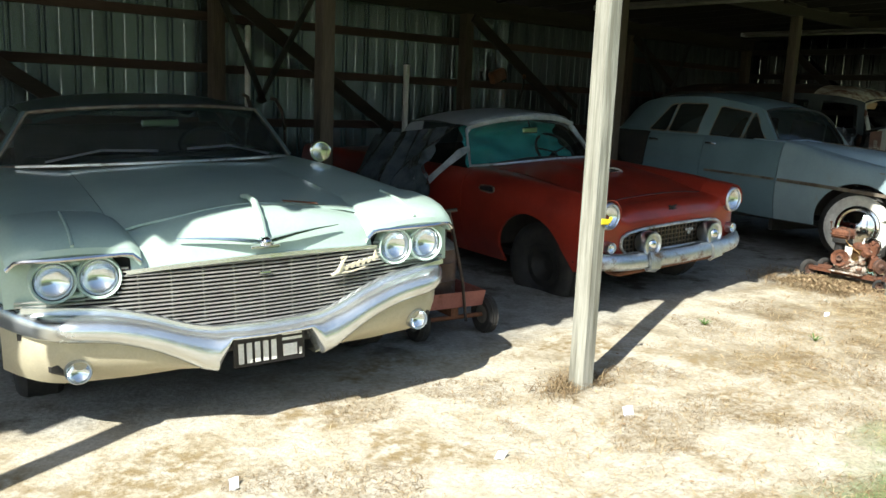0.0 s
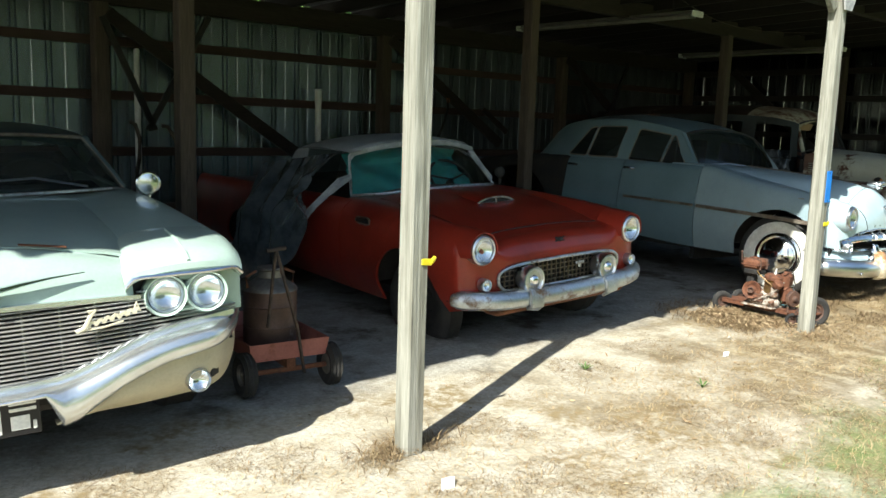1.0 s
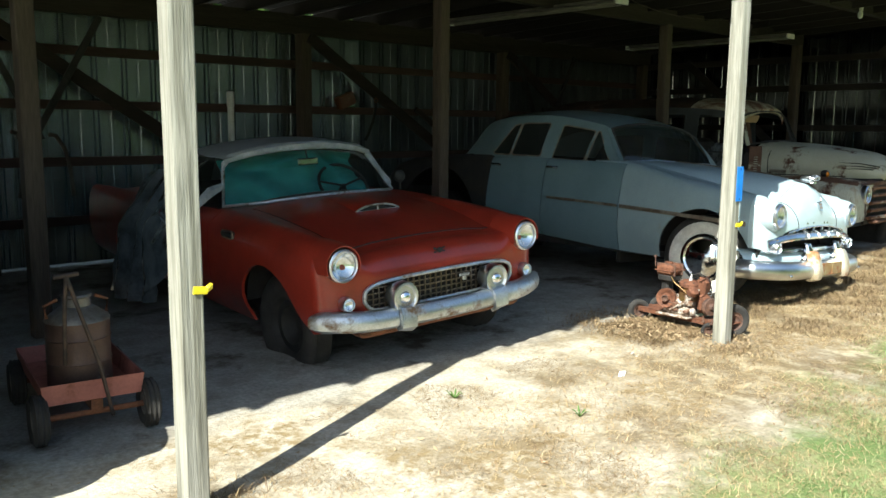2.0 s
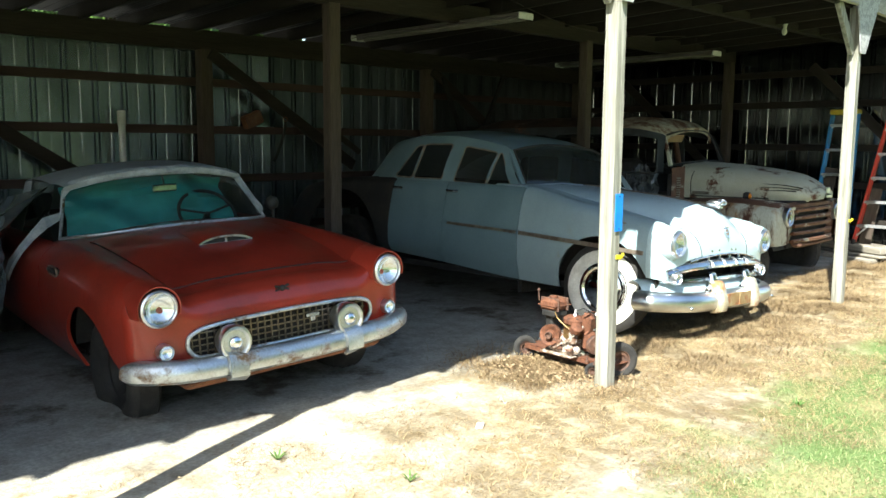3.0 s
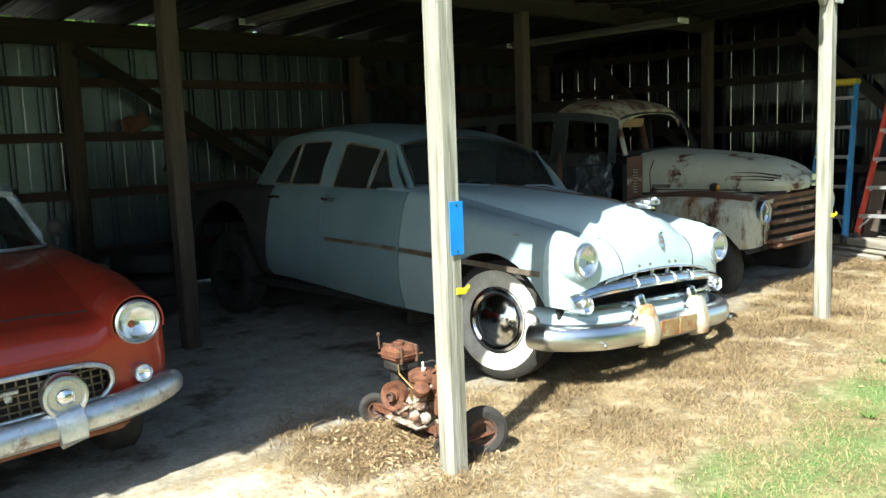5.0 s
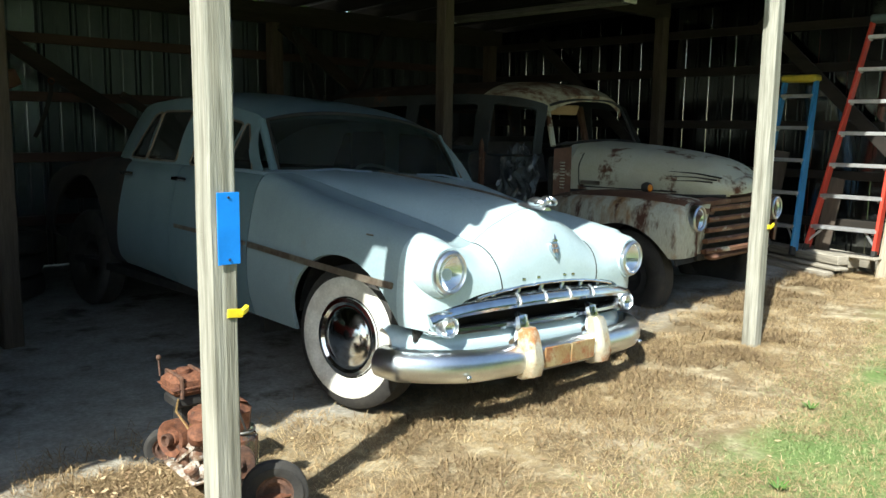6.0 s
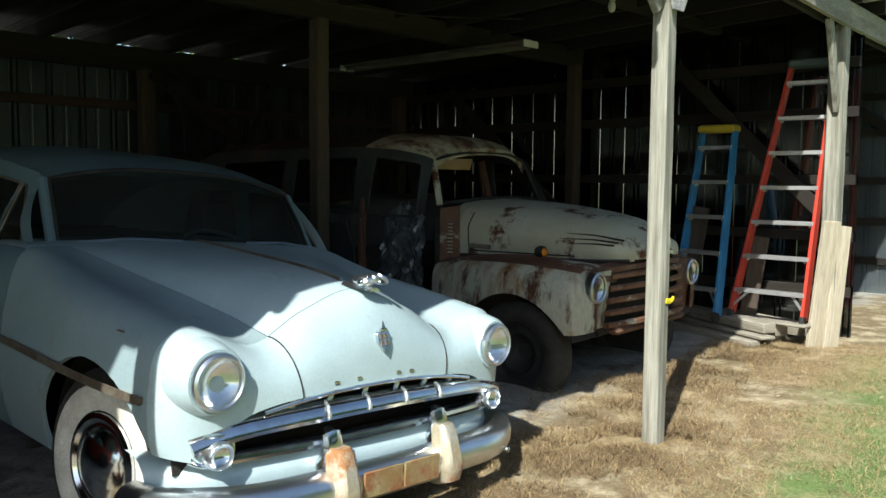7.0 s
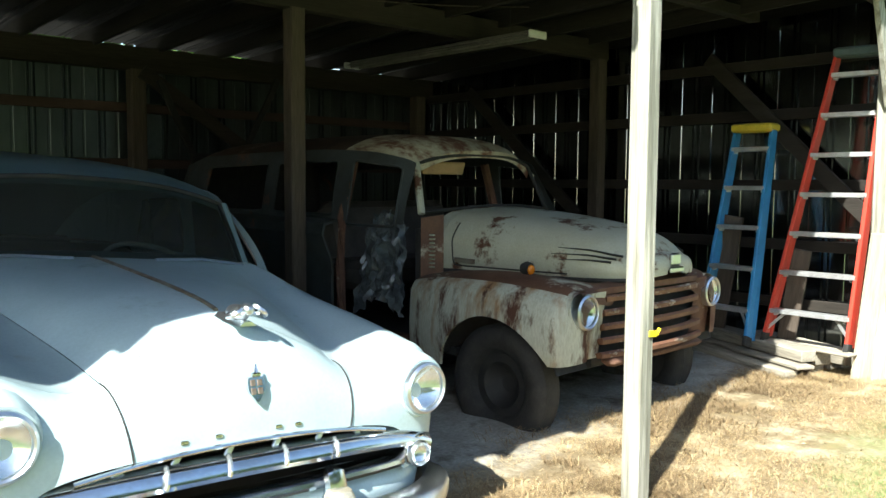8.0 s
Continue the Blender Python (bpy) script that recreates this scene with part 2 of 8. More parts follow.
def axis_steps(a, b, near, far, k=1.35):
    """Even steps from a to b, then ever wider out to far on both sides."""
    mid_part = steps(a, b, int((b - a) / near))
    out, d = [], near
    p = b
    while p < far:
        d *= k
        p += d
        out.append(p)
    low, d, p = [], near, a
    while p > -far:
        d *= k
        p -= d
        low.append(p)
    return low[::-1] + mid_part + out


gx, gy = axis_steps(-3, 16, 0.12, 900), axis_steps(-1, 9.2, 0.12, 900)
g = Mesh().grid([[(x, y, ground_height(x, y) if abs(x) < 60 and abs(y) < 60 else 0.0) for x in gx] for y in gy])
tagged(part("ground", g, ground_material()), "sandy soil with dry straw and patchy green grass", "ground", kind="structure")

# ---- barn ----
WALL_Y, WALL_X, LEFT_X, END_X = 8.5, 14.2, -4.4, 17.5
FRONT_POSTS = ((-0.55, 2.73), (3.125, 2.735), (6.806, 2.714), (10.507, 2.757), (13.8, 3.0))
MID_POSTS = ((-0.1, 5.78), (3.52, 5.78), (7.07, 5.78), (10.68, 5.78))
BACK_POSTS = ((0.3, 8.38), (3.86, 8.38), (7.27, 8.38), (10.6, 8.38), (14.0, 8.38))


def roof_z(y):
    return 3.0 - 0.037 * (y - 2.6)


def eave_y(x):
    """The front edge of the roof steps back towards the far end."""
    return 2.44 + 0.28 * min(1, max(0, (x - 10.7) / 0.5))


def rib_profile(length, lift):
    """Points along a sheet: a pair of ribs each 0.3 m, with a low swage between."""
    out, s = [], 0.0
    while s < length:
        for a, h in ((0.0, 0.0), (0.010, lift), (0.020, lift), (0.030, 0.0), (0.048, 0.0), (0.058, lift), (0.068, lift), (0.078, 0.0), (0.165, 0.0), (0.17, lift * 0.2), (0.19, lift * 0.2), (0.195, 0.0)):
            if s + a < length:
                out.append((s + a, h))
        s += 0.3
    return out + [(length, 0.0)]


def sheet_wall(name, origin, along, outward, length, z0, top, label, stages=((0.0, M_SHEET),)):
    """A sheet-metal wall of separate ribbed sheets, the ribs towards the outside."""
    wall = thing(name, label, "wall", kind="structure")
    o, d, w = Vector(origin), Vector(along), Vector(outward)
    k, s = 0, 0.0
    while s < length - 0.01:
        wd = min(0.9, length - s)
        prof = rib_profile(wd + (0.03 if s + wd < length - 0.01 else 0), 0.022)
        q = 0.004 * (k % 2)
        rows = [[o + d * (s + a) + w * (h + q + 0.002 * math.sin(i * 1.3 + k)) + Vector((0, 0, lerp(z0, top(s + a), i / 6))) for a, h in prof] for i in range(7)]
        back = [[p + w * 0.0015 for p in r] for r in rows]
        ms = Mesh().grid(rows, flip=True).grid(back)
        part("metal_sheet", ms, [m for a, m in stages if s >= a][-1], wall, sharp=20)
        s += wd
        k += 1
    return wall


# Shade towards the far end is put into ever darker back-wall sheets.
wall_back = sheet_wall("wall_back", (LEFT_X, WALL_Y + 0.05, 0), (1, 0, 0), (0, 1, 0), END_X - LEFT_X + 0.1, 0.02, lambda s: 2.55, "ribbed galvanised sheet wall on dark wooden rails", ((0.0, M_SHEET), (8.1 - LEFT_X, M_SHADESHEET), (10.6 - LEFT_X, M_DEEPSHADESHEET)))
wall_right = sheet_wall("wall_right", (WALL_X + 0.05, 2.95, 0), (0, 1, 0), (1, 0, 0), WALL_Y - 2.93, 0.02, lambda s: roof_z(2.95 + s) - 0.15, "ribbed glossy sheet partition wall on dark rails", ((0.0, M_GLOSSYSHEET),))
wall_end = sheet_wall("wall_end", (END_X + 0.05, 2.6, 0), (0, 1, 0), (1, 0, 0), WALL_Y - 2.5, 0.02, lambda s: roof_z(2.6 + s) - 0.004, "ribbed galvanised sheet end wall on dark rails")
for z in (0.45, 1.03, 1.58, 2.1):
    for a, b in zip((LEFT_X, *[p[0] for p in BACK_POSTS[:-1]]), [p[0] for p in BACK_POSTS[:-1]] + [WALL_X]):
        part("rail", Mesh().box(((a + b) / 2, WALL_Y + 0.012, z), (b - a - 0.01, 0.04, 0.088), bev=0.004), M_GIRT, wall_back)
for z in (0.45, 0.93, 1.42, 2.0, 2.42):
    for w, x in ((wall_right, WALL_X + 0.012), (wall_end, END_X + 0.012)):
        for a, b in ((2.96, 5.74), (5.76, 8.44)):
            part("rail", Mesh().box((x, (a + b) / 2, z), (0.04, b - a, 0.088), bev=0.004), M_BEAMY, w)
part("end_brace", Mesh().beam((END_X - 0.03, 3.5, 1.98), (END_X - 0.03, 4.6, 2.6), 0.04, 0.12, (0, 0, 1), bev=0.004), M_BEAMY, wall_end)
part("top_plate", Mesh().box(((END_X + LEFT_X) / 2, 8.44, 2.545), (END_X - LEFT_X, 0.09, 0.22), bev=0.005), M_BEAM, wall_back)


def wooden_post(x, y, top, w, material, label, lean=(0, 0)):
    t = thing("wooden_post", label, "post", "posts of the shed", pose(x, y, 0))
    w2 = w / 2
    rows = []
    rng = random.Random(int(x * 100 + y * 7))
    for z in steps(-0.05, top, 14):
        r = []
        for a, b in ((-1, -0.86), (-0.86, -1), (0.86, -1), (1, -0.86), (1, 0.86), (0.86, 1), (-0.86, 1), (-1, 0.86)):
            j = rng.uniform(-0.0025, 0.0025)
            r.append((a * w2 + j + lean[0] * z, b * w2 + j + lean[1] * z, z))
        rows.append(r)
    ms = Mesh().grid(rows, close_u=True)
    ms.f.append(tuple(len(ms.v) - 8 + i for i in range(8)))
    part("shaft", ms, material, t)
    return t


front = [wooden_post(x, y, 2.66, 0.09 if x < 13 else 0.125, M_POST, "weathered grey squared timber post at the open front") for x, y in FRONT_POSTS]
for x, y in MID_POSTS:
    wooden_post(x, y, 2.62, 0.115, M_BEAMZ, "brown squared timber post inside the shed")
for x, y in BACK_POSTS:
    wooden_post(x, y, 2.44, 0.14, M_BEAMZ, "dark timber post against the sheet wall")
wooden_post(14.1, 5.78, 2.62, 0.12, M_BEAMZ, "dark timber post against the end wall")

roof = thing("roof", "low sheet roof on wooden rafters", "roof", kind="structure")
ms = Mesh()
x = LEFT_X
k = 0
while x < END_X + 0.4:
    ms.beam((x, eave_y(x) + 0.08, roof_z(2.58) - 0.085), (x, 8.95, roof_z(8.95) - 0.085), 0.04, 0.14)
    x += 0.61
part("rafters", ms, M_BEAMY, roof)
x = LEFT_X
while x < END_X + 0.4:
    part("rafter_tail", Mesh().beam((x, eave_y(x) - 0.01, roof_z(2.49) - 0.086), (x, eave_y(x) + 0.155, roof_z(2.655) - 0.086), 0.046, 0.146, bev=0.004), M_GREYBOARD, roof)
    x += 0.61
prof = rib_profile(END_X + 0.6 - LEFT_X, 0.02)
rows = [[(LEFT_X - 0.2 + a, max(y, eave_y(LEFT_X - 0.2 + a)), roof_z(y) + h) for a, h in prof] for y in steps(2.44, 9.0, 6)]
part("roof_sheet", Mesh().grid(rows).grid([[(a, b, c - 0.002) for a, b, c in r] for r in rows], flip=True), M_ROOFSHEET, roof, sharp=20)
hdr = [(LEFT_X - 0.1, 2.74)] + [(a, b - 0.005) for a, b in FRONT_POSTS] + [(END_X + 0.1, 3.16)]
for (a, b), (c, d) in zip(hdr, hdr[1:]):
    part("header", Mesh().beam((a, b - 0.05, 2.745), (c, d - 0.05, 2.745), 0.04, 0.2, bev=0.004), M_GREYBOARD, roof)
    part("header", Mesh().beam((a, b + 0.045, 2.745), (c, d + 0.045, 2.745), 0.04, 0.2, bev=0.004), M_BEAM, roof)
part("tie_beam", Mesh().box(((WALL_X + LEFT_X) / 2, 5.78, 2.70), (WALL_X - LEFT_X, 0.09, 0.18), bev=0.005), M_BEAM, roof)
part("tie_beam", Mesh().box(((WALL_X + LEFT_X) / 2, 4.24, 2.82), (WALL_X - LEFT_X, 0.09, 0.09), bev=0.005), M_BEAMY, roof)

# ---- vehicles: shared tools ----
class Body:
    """A car's skin: rails run from nose to tail, from the sill (first) to the middle of the bonnet (last).
    cut(y) is the lowest edge of the side, which makes the wheel openings; side is the last rail of the side."""

    def __init__(self, rails, cut, side):
        self.rails, self.cut, self.side, self.kept = rails, cut, side, {}

    def section(self, y):
        k = round(y, 4)
        if k not in self.kept:
            pts = [(fx(y), fz(y)) for fx, fz in self.rails]
            low, u0 = self.cut(y), 0.0
            prev = self.spline(pts, 0.0)
            if prev[1] < low:
                for i in range(1, 41):
                    u = self.side * i / 40
                    q = self.spline(pts, u)
                    if q[1] >= low:
                        u0 = u - self.side / 40 * (q[1] - low) / max(1e-6, q[1] - prev[1])
                        break
                    prev = q
            self.kept[k] = (pts, u0)
        return self.kept[k]

    @staticmethod
    def spline(p, u):
        n = len(p) - 1
        i = min(int(u), n - 1)
        t = u - i
        b, c = p[i], p[i + 1]
        a = p[i - 1] if i else (2 * b[0] - c[0], 2 * b[1] - c[1])
        d = p[i + 2] if i + 2 <= n else (-p[n - 1][0], p[n - 1][1])
        return tuple(0.5 * (2 * b[k] + (c[k] - a[k]) * t + (2 * a[k] - 5 * b[k] + 4 * c[k] - d[k]) * t * t + (3 * b[k] - a[k] - 3 * c[k] + d[k]) * t ** 3) for k in (0, 1))

    def point(self, u, y):
        pts, u0 = self.section(y)
        if u < self.side:
            u = u0 + (self.side - u0) * u / self.side
        x, z = self.spline(pts, u)
        return Vector((max(x, 0.0), y, z))

    def patch(self, u0, u1, y0, y1, nu=10, ny=20, sign=1, inset=0.02, both=False, ys=None):
        """A panel of the skin with its edges turned in."""
        ys = ys or steps(y0, y1, ny)
        us = steps(u0, u1, nu)
        rows = []
        for y in ys:
            r = [self.point(u, y) for u in us]
            if both:
                r = r + [Vector((-p.x, p.y, p.z)) for p in r[-2::-1]]
            elif sign < 0:
                r = [Vector((-p.x, p.y, p.z)) for p in r]
            rows.append(r)

        def inward(p, q=None):
            c = Vector((p.x * 0.3, p.y, p.z - 0.25 if abs(p.x) < 0.45 else min(p.z, 0.6)))
            return p + (c - p).normalized() * inset

        rows = [[inward(r[0])] + r + [inward(r[-1])] for r in rows]
        rows = [[inward(p) for p in rows[0]]] + rows + [[inward(p) for p in rows[-1]]]
        return Mesh().grid(rows, flip=sign > 0)


def arch(*wheels, sill=0.0):
    """The lower edge of the side, with a round opening (y, z, radius) for each wheel."""

    def cut(y):
        z = sill
        for wy, wz, r in wheels:
            if abs(y - wy) < r:
                z = max(z, wz + math.sqrt(r * r - (y - wy) ** 2))
        return z

    return cut


def spaced(a, b, n, *wheels):
    """Stations from a to b, closer at the edges of the wheel openings."""
    ys = set(round(v, 4) for v in steps(a, b, n))
    for wy, wz, r in wheels:
        for k in range(0, 19):
            v = wy - r * math.cos(math.pi * k / 18)
            for e in ((-0.0015, 0.0015) if k in (0, 18) else (0,)):
                if a < v + e < b:
                    ys.add(round(v + e, 4))
    return sorted(ys)


def tyre(r, w, rim, flat=0.0, n=36):
    """A tyre standing on z = 0 with its axle along x; flat squashes its foot."""
    half = w / 2
    prof = [(rim, -half * 0.7), (rim + (r - rim) * 0.3, -half * 0.97), (rim + (r - rim) * 0.65, -half), (r - 0.02, -half * 0.86), (r, -half * 0.6), (r - 0.006, -half * 0.3), (r, 0), (r - 0.006, half * 0.3),
            (r, half * 0.6), (r - 0.02, half * 0.86), (rim + (r - rim) * 0.65, half), (rim + (r - rim) * 0.3, half * 0.97), (rim, half * 0.7)]
    ms = Mesh()
    rows = [[Vector((h, q * math.cos(6.28319 * j / n), q * math.sin(6.28319 * j / n) + r)) for j in range(n)] for q, h in prof]
    for row in rows:
        for p in row:
            p.z -= flat
            if p.z < 0:
                p.x *= 1 + min(0.5, -p.z * 4)
                p.z *= 0.04
    return ms.grid(rows, close_u=True)


def round_lamp(parent, name, c, r, deep, lens_mat, ring_mat, normal=(0, -1, 0), label="", bowl=0.3):
    """A lamp with a chrome ring and a domed lens."""
    a = Vector(normal).normalized()
    c = Vector(c)
    ring = part(name, Mesh().lathe([(r * 0.86, -deep), (r * 1.12, -deep), (r * 1.16, -0.01), (r * 1.13, 0.008), (r * 1.02, 0.016), (r * 0.95, 0.01), (r * 0.93, -0.006)], c, a, 28, cap=False), ring_mat, parent, label)
    part("reflector", Mesh().lathe([(r * q + 0.0005, r * 0.52 * (q * q - 0.93)) for q in (0, 0.15, 0.3, 0.45, 0.6, 0.72, 0.84, 0.95)], c, a, 24, cap=False), M_REFLECTOR, ring)
    part("lens", Mesh().lathe([(r * 0.95, -0.002), (r * 0.8, r * bowl * 0.45), (r * 0.5, r * bowl * 0.8), (r * 0.2, r * bowl * 0.97), (0.002, r * bowl)], c, a, 24, cap=False), lens_mat, ring)
    return ring


M_REFLECTOR = mat("lamp_reflector", (0.80, 0.84, 0.88), 0.12, 1.0, second=(0.74, 0.78, 0.82), scale=9, grain=0.05, bump=0.06, bump_scale=160, stretch=(1, 1, 0.15))
M_BRIGHT = mat("weathered_bright_plating", (0.72, 0.76, 0.78), 0.26, 0.88, second=(0.62, 0.65, 0.67), scale=7, grain=0.06, third=(0.40, 0.36, 0.30), third_at=(0.66, 0.8), third_scale=6, bump=0.03, bump_scale=12)
M_CHROME = mat("chrome", (0.62, 0.66, 0.70), 0.16, 1.0, second=(0.5, 0.5, 0.5), scale=8, grain=0.04)
M_SATIN = mat("hazy_chrome", (0.68, 0.72, 0.76), 0.30, 1.0, second=(0.60, 0.63, 0.66), scale=6, grain=0.04)
M_OLDCHROME = mat("pitted_chrome", (0.62, 0.66, 0.69), 0.36, 0.9, second=(0.52, 0.54, 0.55), scale=9, third=(0.20, 0.12, 0.06), third_at=(0.53, 0.64), third_scale=6, bump=0.1)
M_RUBBER = mat("old_rubber", (0.024, 0.023, 0.022), 0.8, second=(0.040, 0.037, 0.033), scale=14, bump=0.2)
M_BLACK = mat("dull_black", (0.015, 0.015, 0.015), 0.7, second=(0.03, 0.028, 0.025), scale=12)
M_WHITEWALL = mat("whitewall_rubber", (0.70, 0.68, 0.62), 0.6, second=(0.55, 0.52, 0.46), scale=9)


def pane_mat(name, tint, dust=0.0, dust_col=(0.3, 0.3, 0.27), rough=0.02):
    """A thin pane: clear with a gloss that rises at a slant, and a film of dust."""
    m = bpy.data.materials.new(name)
    m.use_nodes = True
    n, l = m.node_tree.nodes, m.node_tree.links
    n.remove(n["Principled BSDF"])
    clear, gloss, film = n.new("ShaderNodeBsdfTransparent"), n.new("ShaderNodeBsdfGlossy"), n.new("ShaderNodeBsdfDiffuse")
    clear.inputs[0].default_value, film.inputs[0].default_value = (*tint, 1), (*dust_col, 1)
    gloss.inputs["Roughness"].default_value = rough
    lw, pw, ma = n.new("ShaderNodeLayerWeight"), n.new("ShaderNodeMath"), n.new("ShaderNodeMath")
    lw.inputs[0].default_value = 0.5
    pw.operation, ma.operation = "POWER", "MULTIPLY_ADD"
    pw.inputs[1].default_value, ma.inputs[1].default_value, ma.inputs[2].default_value = 4.0, 0.9, 0.045
    l.new(lw.outputs["Facing"], pw.inputs[0])
    l.new(pw.outputs[0], ma.inputs[0])
    nz = n.new("ShaderNodeTexNoise")
    nz.inputs["Scale"].default_value, nz.inputs["Detail"].default_value = 3.0, 8.0
    co = n.new("ShaderNodeTexCoord")
    l.new(co.outputs["Object"], nz.inputs["Vector"])
    mr = n.new("ShaderNodeMapRange")
    mr.inputs[1].default_value, mr.inputs[2].default_value, mr.inputs[3].default_value, mr.inputs[4].default_value = 0.3, 0.7, dust * 0.6, dust * 1.4
    l.new(nz.outputs[0], mr.inputs[0])
    a, b = n.new("ShaderNodeMixShader"), n.new("ShaderNodeMixShader")
    l.new(mr.outputs[0], a.inputs[0])
    l.new(clear.outputs[0], a.inputs[1])
    l.new(film.outputs[0], a.inputs[2])
    l.new(ma.outputs[0], b.inputs[0])
    l.new(a.outputs[0], b.inputs[1])
    l.new(gloss.outputs[0], b.inputs[2])
    l.new(b.outputs[0], n["Material Output"].inputs[0])
    return m


M_GLASS = pane_mat("window_glass", (0.80, 0.90, 0.88), 0.04)
M_DUSTGLASS = pane_mat("dusty_glass", (0.20, 0.25, 0.25), 0.07, (0.26, 0.28, 0.27), rough=0.05)
M_TINTGLASS = pane_mat("tinted_glass", (0.42, 0.50, 0.50), 0.085, (0.26, 0.28, 0.27), rough=0.05)
M_LENS = pane_mat("lamp_glass", (0.97, 0.98, 0.97), 0.025, (0.78, 0.80, 0.82), 0.04)
M_RUSTY = mat("rust", (0.19, 0.075, 0.035), 0.9, second=(0.10, 0.042, 0.022), scale=14, bump=0.5, bump_scale=60, grain=0.3)
M_UPHOLSTERY = mat("dark_upholstery", (0.05, 0.045, 0.04), 0.85, second=(0.08, 0.07, 0.06), scale=6)


def road_wheel(parent, c, r, w, rim, side, flat=0.0, white=0.0, cap_mat=None, rim_mat=None, lean=0.0):
    """A wheel with tyre, rim and cap at c (the ground under the axle); side +1 faces +x."""
    wh = part("wheel", Mesh().lathe([(rim * 0.25, -w * 0.2), (rim * 0.55, w * 0.05), (rim * 0.62, w * 0.18), (rim * 0.86, w * 0.16), (rim * 0.92, w * 0.3), (rim, w * 0.36), (rim * 1.03, w * 0.34), (rim * 1.0, -w * 0.35), (rim * 0.3, -w * 0.36)],
                                    (0, 0, r - flat), (side, 0, 0), 28), rim_mat or M_BLACK, parent, at=pose(*c, 0, 0, lean))
    part("tyre", tyre(r, w, rim, flat), M_RUBBER, wh)
    if white:
        h = w / 2 + 0.004
        part("whitewall", Mesh().lathe([(rim * 1.04, h * 0.86), (rim + (r - rim) * 0.3, h * 1.0), (rim + (r - rim) * white, h * 1.02), (rim + (r - rim) * white + 0.01, h * 0.97)], (0, 0, r - flat), (side, 0, 0), 36, cap=False), M_WHITEWALL, wh)
    if cap_mat:
        part("hubcap", Mesh().lathe([(rim * 1.03, w * 0.40), (rim * 1.0, w * 0.50), (rim * 0.9, w * 0.52), (rim * 0.82, w * 0.46), (rim * 0.76, w * 0.46), (rim * 0.66, w * 0.53), (rim * 0.5, w * 0.60), (rim * 0.3, w * 0.66), (rim * 0.12, w * 0.69), (0.003, w * 0.69)], (0, 0, r - flat), (side, 0, 0), 28), cap_mat, wh)
    return wh


def kn(*v):
    """A curve from alternating places and values."""
    return curve(*zip(v[0::2], v[1::2]))


def fascia(body, y0, inner, yin, top, k=9, n=40):
    """The rounded front skin from the body's first section in to the mouth of the grille; inner(u) gives the mouth's x and z."""
    us = steps(0, top, n)
    rows = []
    for i in range(k + 1):
        a = math.pi / 2 * i / k
        r = []
        for u in us:
            o = body.point(u, y0)
            x, z = inner(u)
            r.append(Vector((lerp(o.x, x, 1 - math.cos(a)), lerp(y0, yin(x), math.sin(a)), lerp(o.z, z, 1 - math.cos(a)))))
        rows.append([Vector((-p.x, p.y, p.z)) for p in r[:0:-1]] + r if us[-1] < 0 else r + [Vector((-p.x, p.y, p.z)) for p in r[-2::-1]])
    rows.append([p + Vector((0, 0.06, 0)) for p in rows[-1]])
    return Mesh().grid(rows)


def inside(poly, x, y):
    ok, j = False, len(poly) - 1
    for i, (a, b) in enumerate(poly):
        c, d = poly[j]
        if (b > y) != (d > y) and x < (c - a) * (y - b) / (d - b) + a:
            ok = not ok
        j = i
    return ok


def rounded(poly, r=0.05, n=4):
    """Rounds the corners of a polygon."""
    out, m = [], len(poly)
    for i in range(m):
        p, a, b = (Vector(poly[k % m]) for k in (i, i - 1, i + 1))
        s, e = (a - p), (b - p)
        s, e = p + s.normalized() * min(r, s.length / 2.2), p + e.normalized() * min(r, e.length / 2.2)
        for j in range(n + 1):
            t = j / n
            out.append(tuple((1 - t) ** 2 * s + 2 * t * (1 - t) * p + t * t * e))
    return out


def upper_side(parent, surf, front, rear, t_range, wins, paint, sign, glass, frame_mat, frame_w=0.014, ny=170, nt=44, name="upper_side"):
    """The side above the belt, with window openings (polygons in y and height share t), their frames and panes. surf(y, t) lies on +x."""
    wins = [rounded(w) for w in wins]

    def at(y, t, out=0.0):
        p = surf(y, t)
        return Vector(((p[0] + out) * sign, p[1], p[2]))

    ms = Mesh()
    ts = steps(t_range[0], t_range[1], nt)
    pts = [[(lerp(front(t), rear(t), i / ny), t) for i in range(ny + 1)] for t in ts]
    base = len(ms.v)
    ms.v += [tuple(at(y, t)) for r in pts for y, t in r]
    for j in range(nt):
        for i in range(ny):
            y, t = pts[j][i]
            y2, t2 = pts[j + 1][i + 1]
            if not any(inside(w, (y + y2) / 2, (t + t2) / 2) for w in wins):
                k = base + j * (ny + 1) + i
                q = (k, k + 1, k + ny + 2, k + ny + 1)
                ms.f.append(q if sign > 0 else q[::-1])
    shell = part(name, ms, paint, parent)
    for w in wins:
        loop = [at(y, t, 0.003) for y, t in w]
        fr = part("window_frame", Mesh().sweep(loop, circle(frame_w, 6, 1.0, 0.7), close=True, up=(1, 0, 0)), frame_mat, shell)
        if glass:
            k = len(w)
            c = at(sum(p[0] for p in w) / k, sum(p[1] for p in w) / k, -0.008)
            g = Mesh()
            g.v = [tuple(at(y, t, -0.008)) for y, t in w] + [tuple(c)]
            g.f = [(i, (i + 1) % k, k) if sign > 0 else ((i + 1) % k, i, k) for i in range(k)]
            part("pane", g, glass, fr)
    return shell


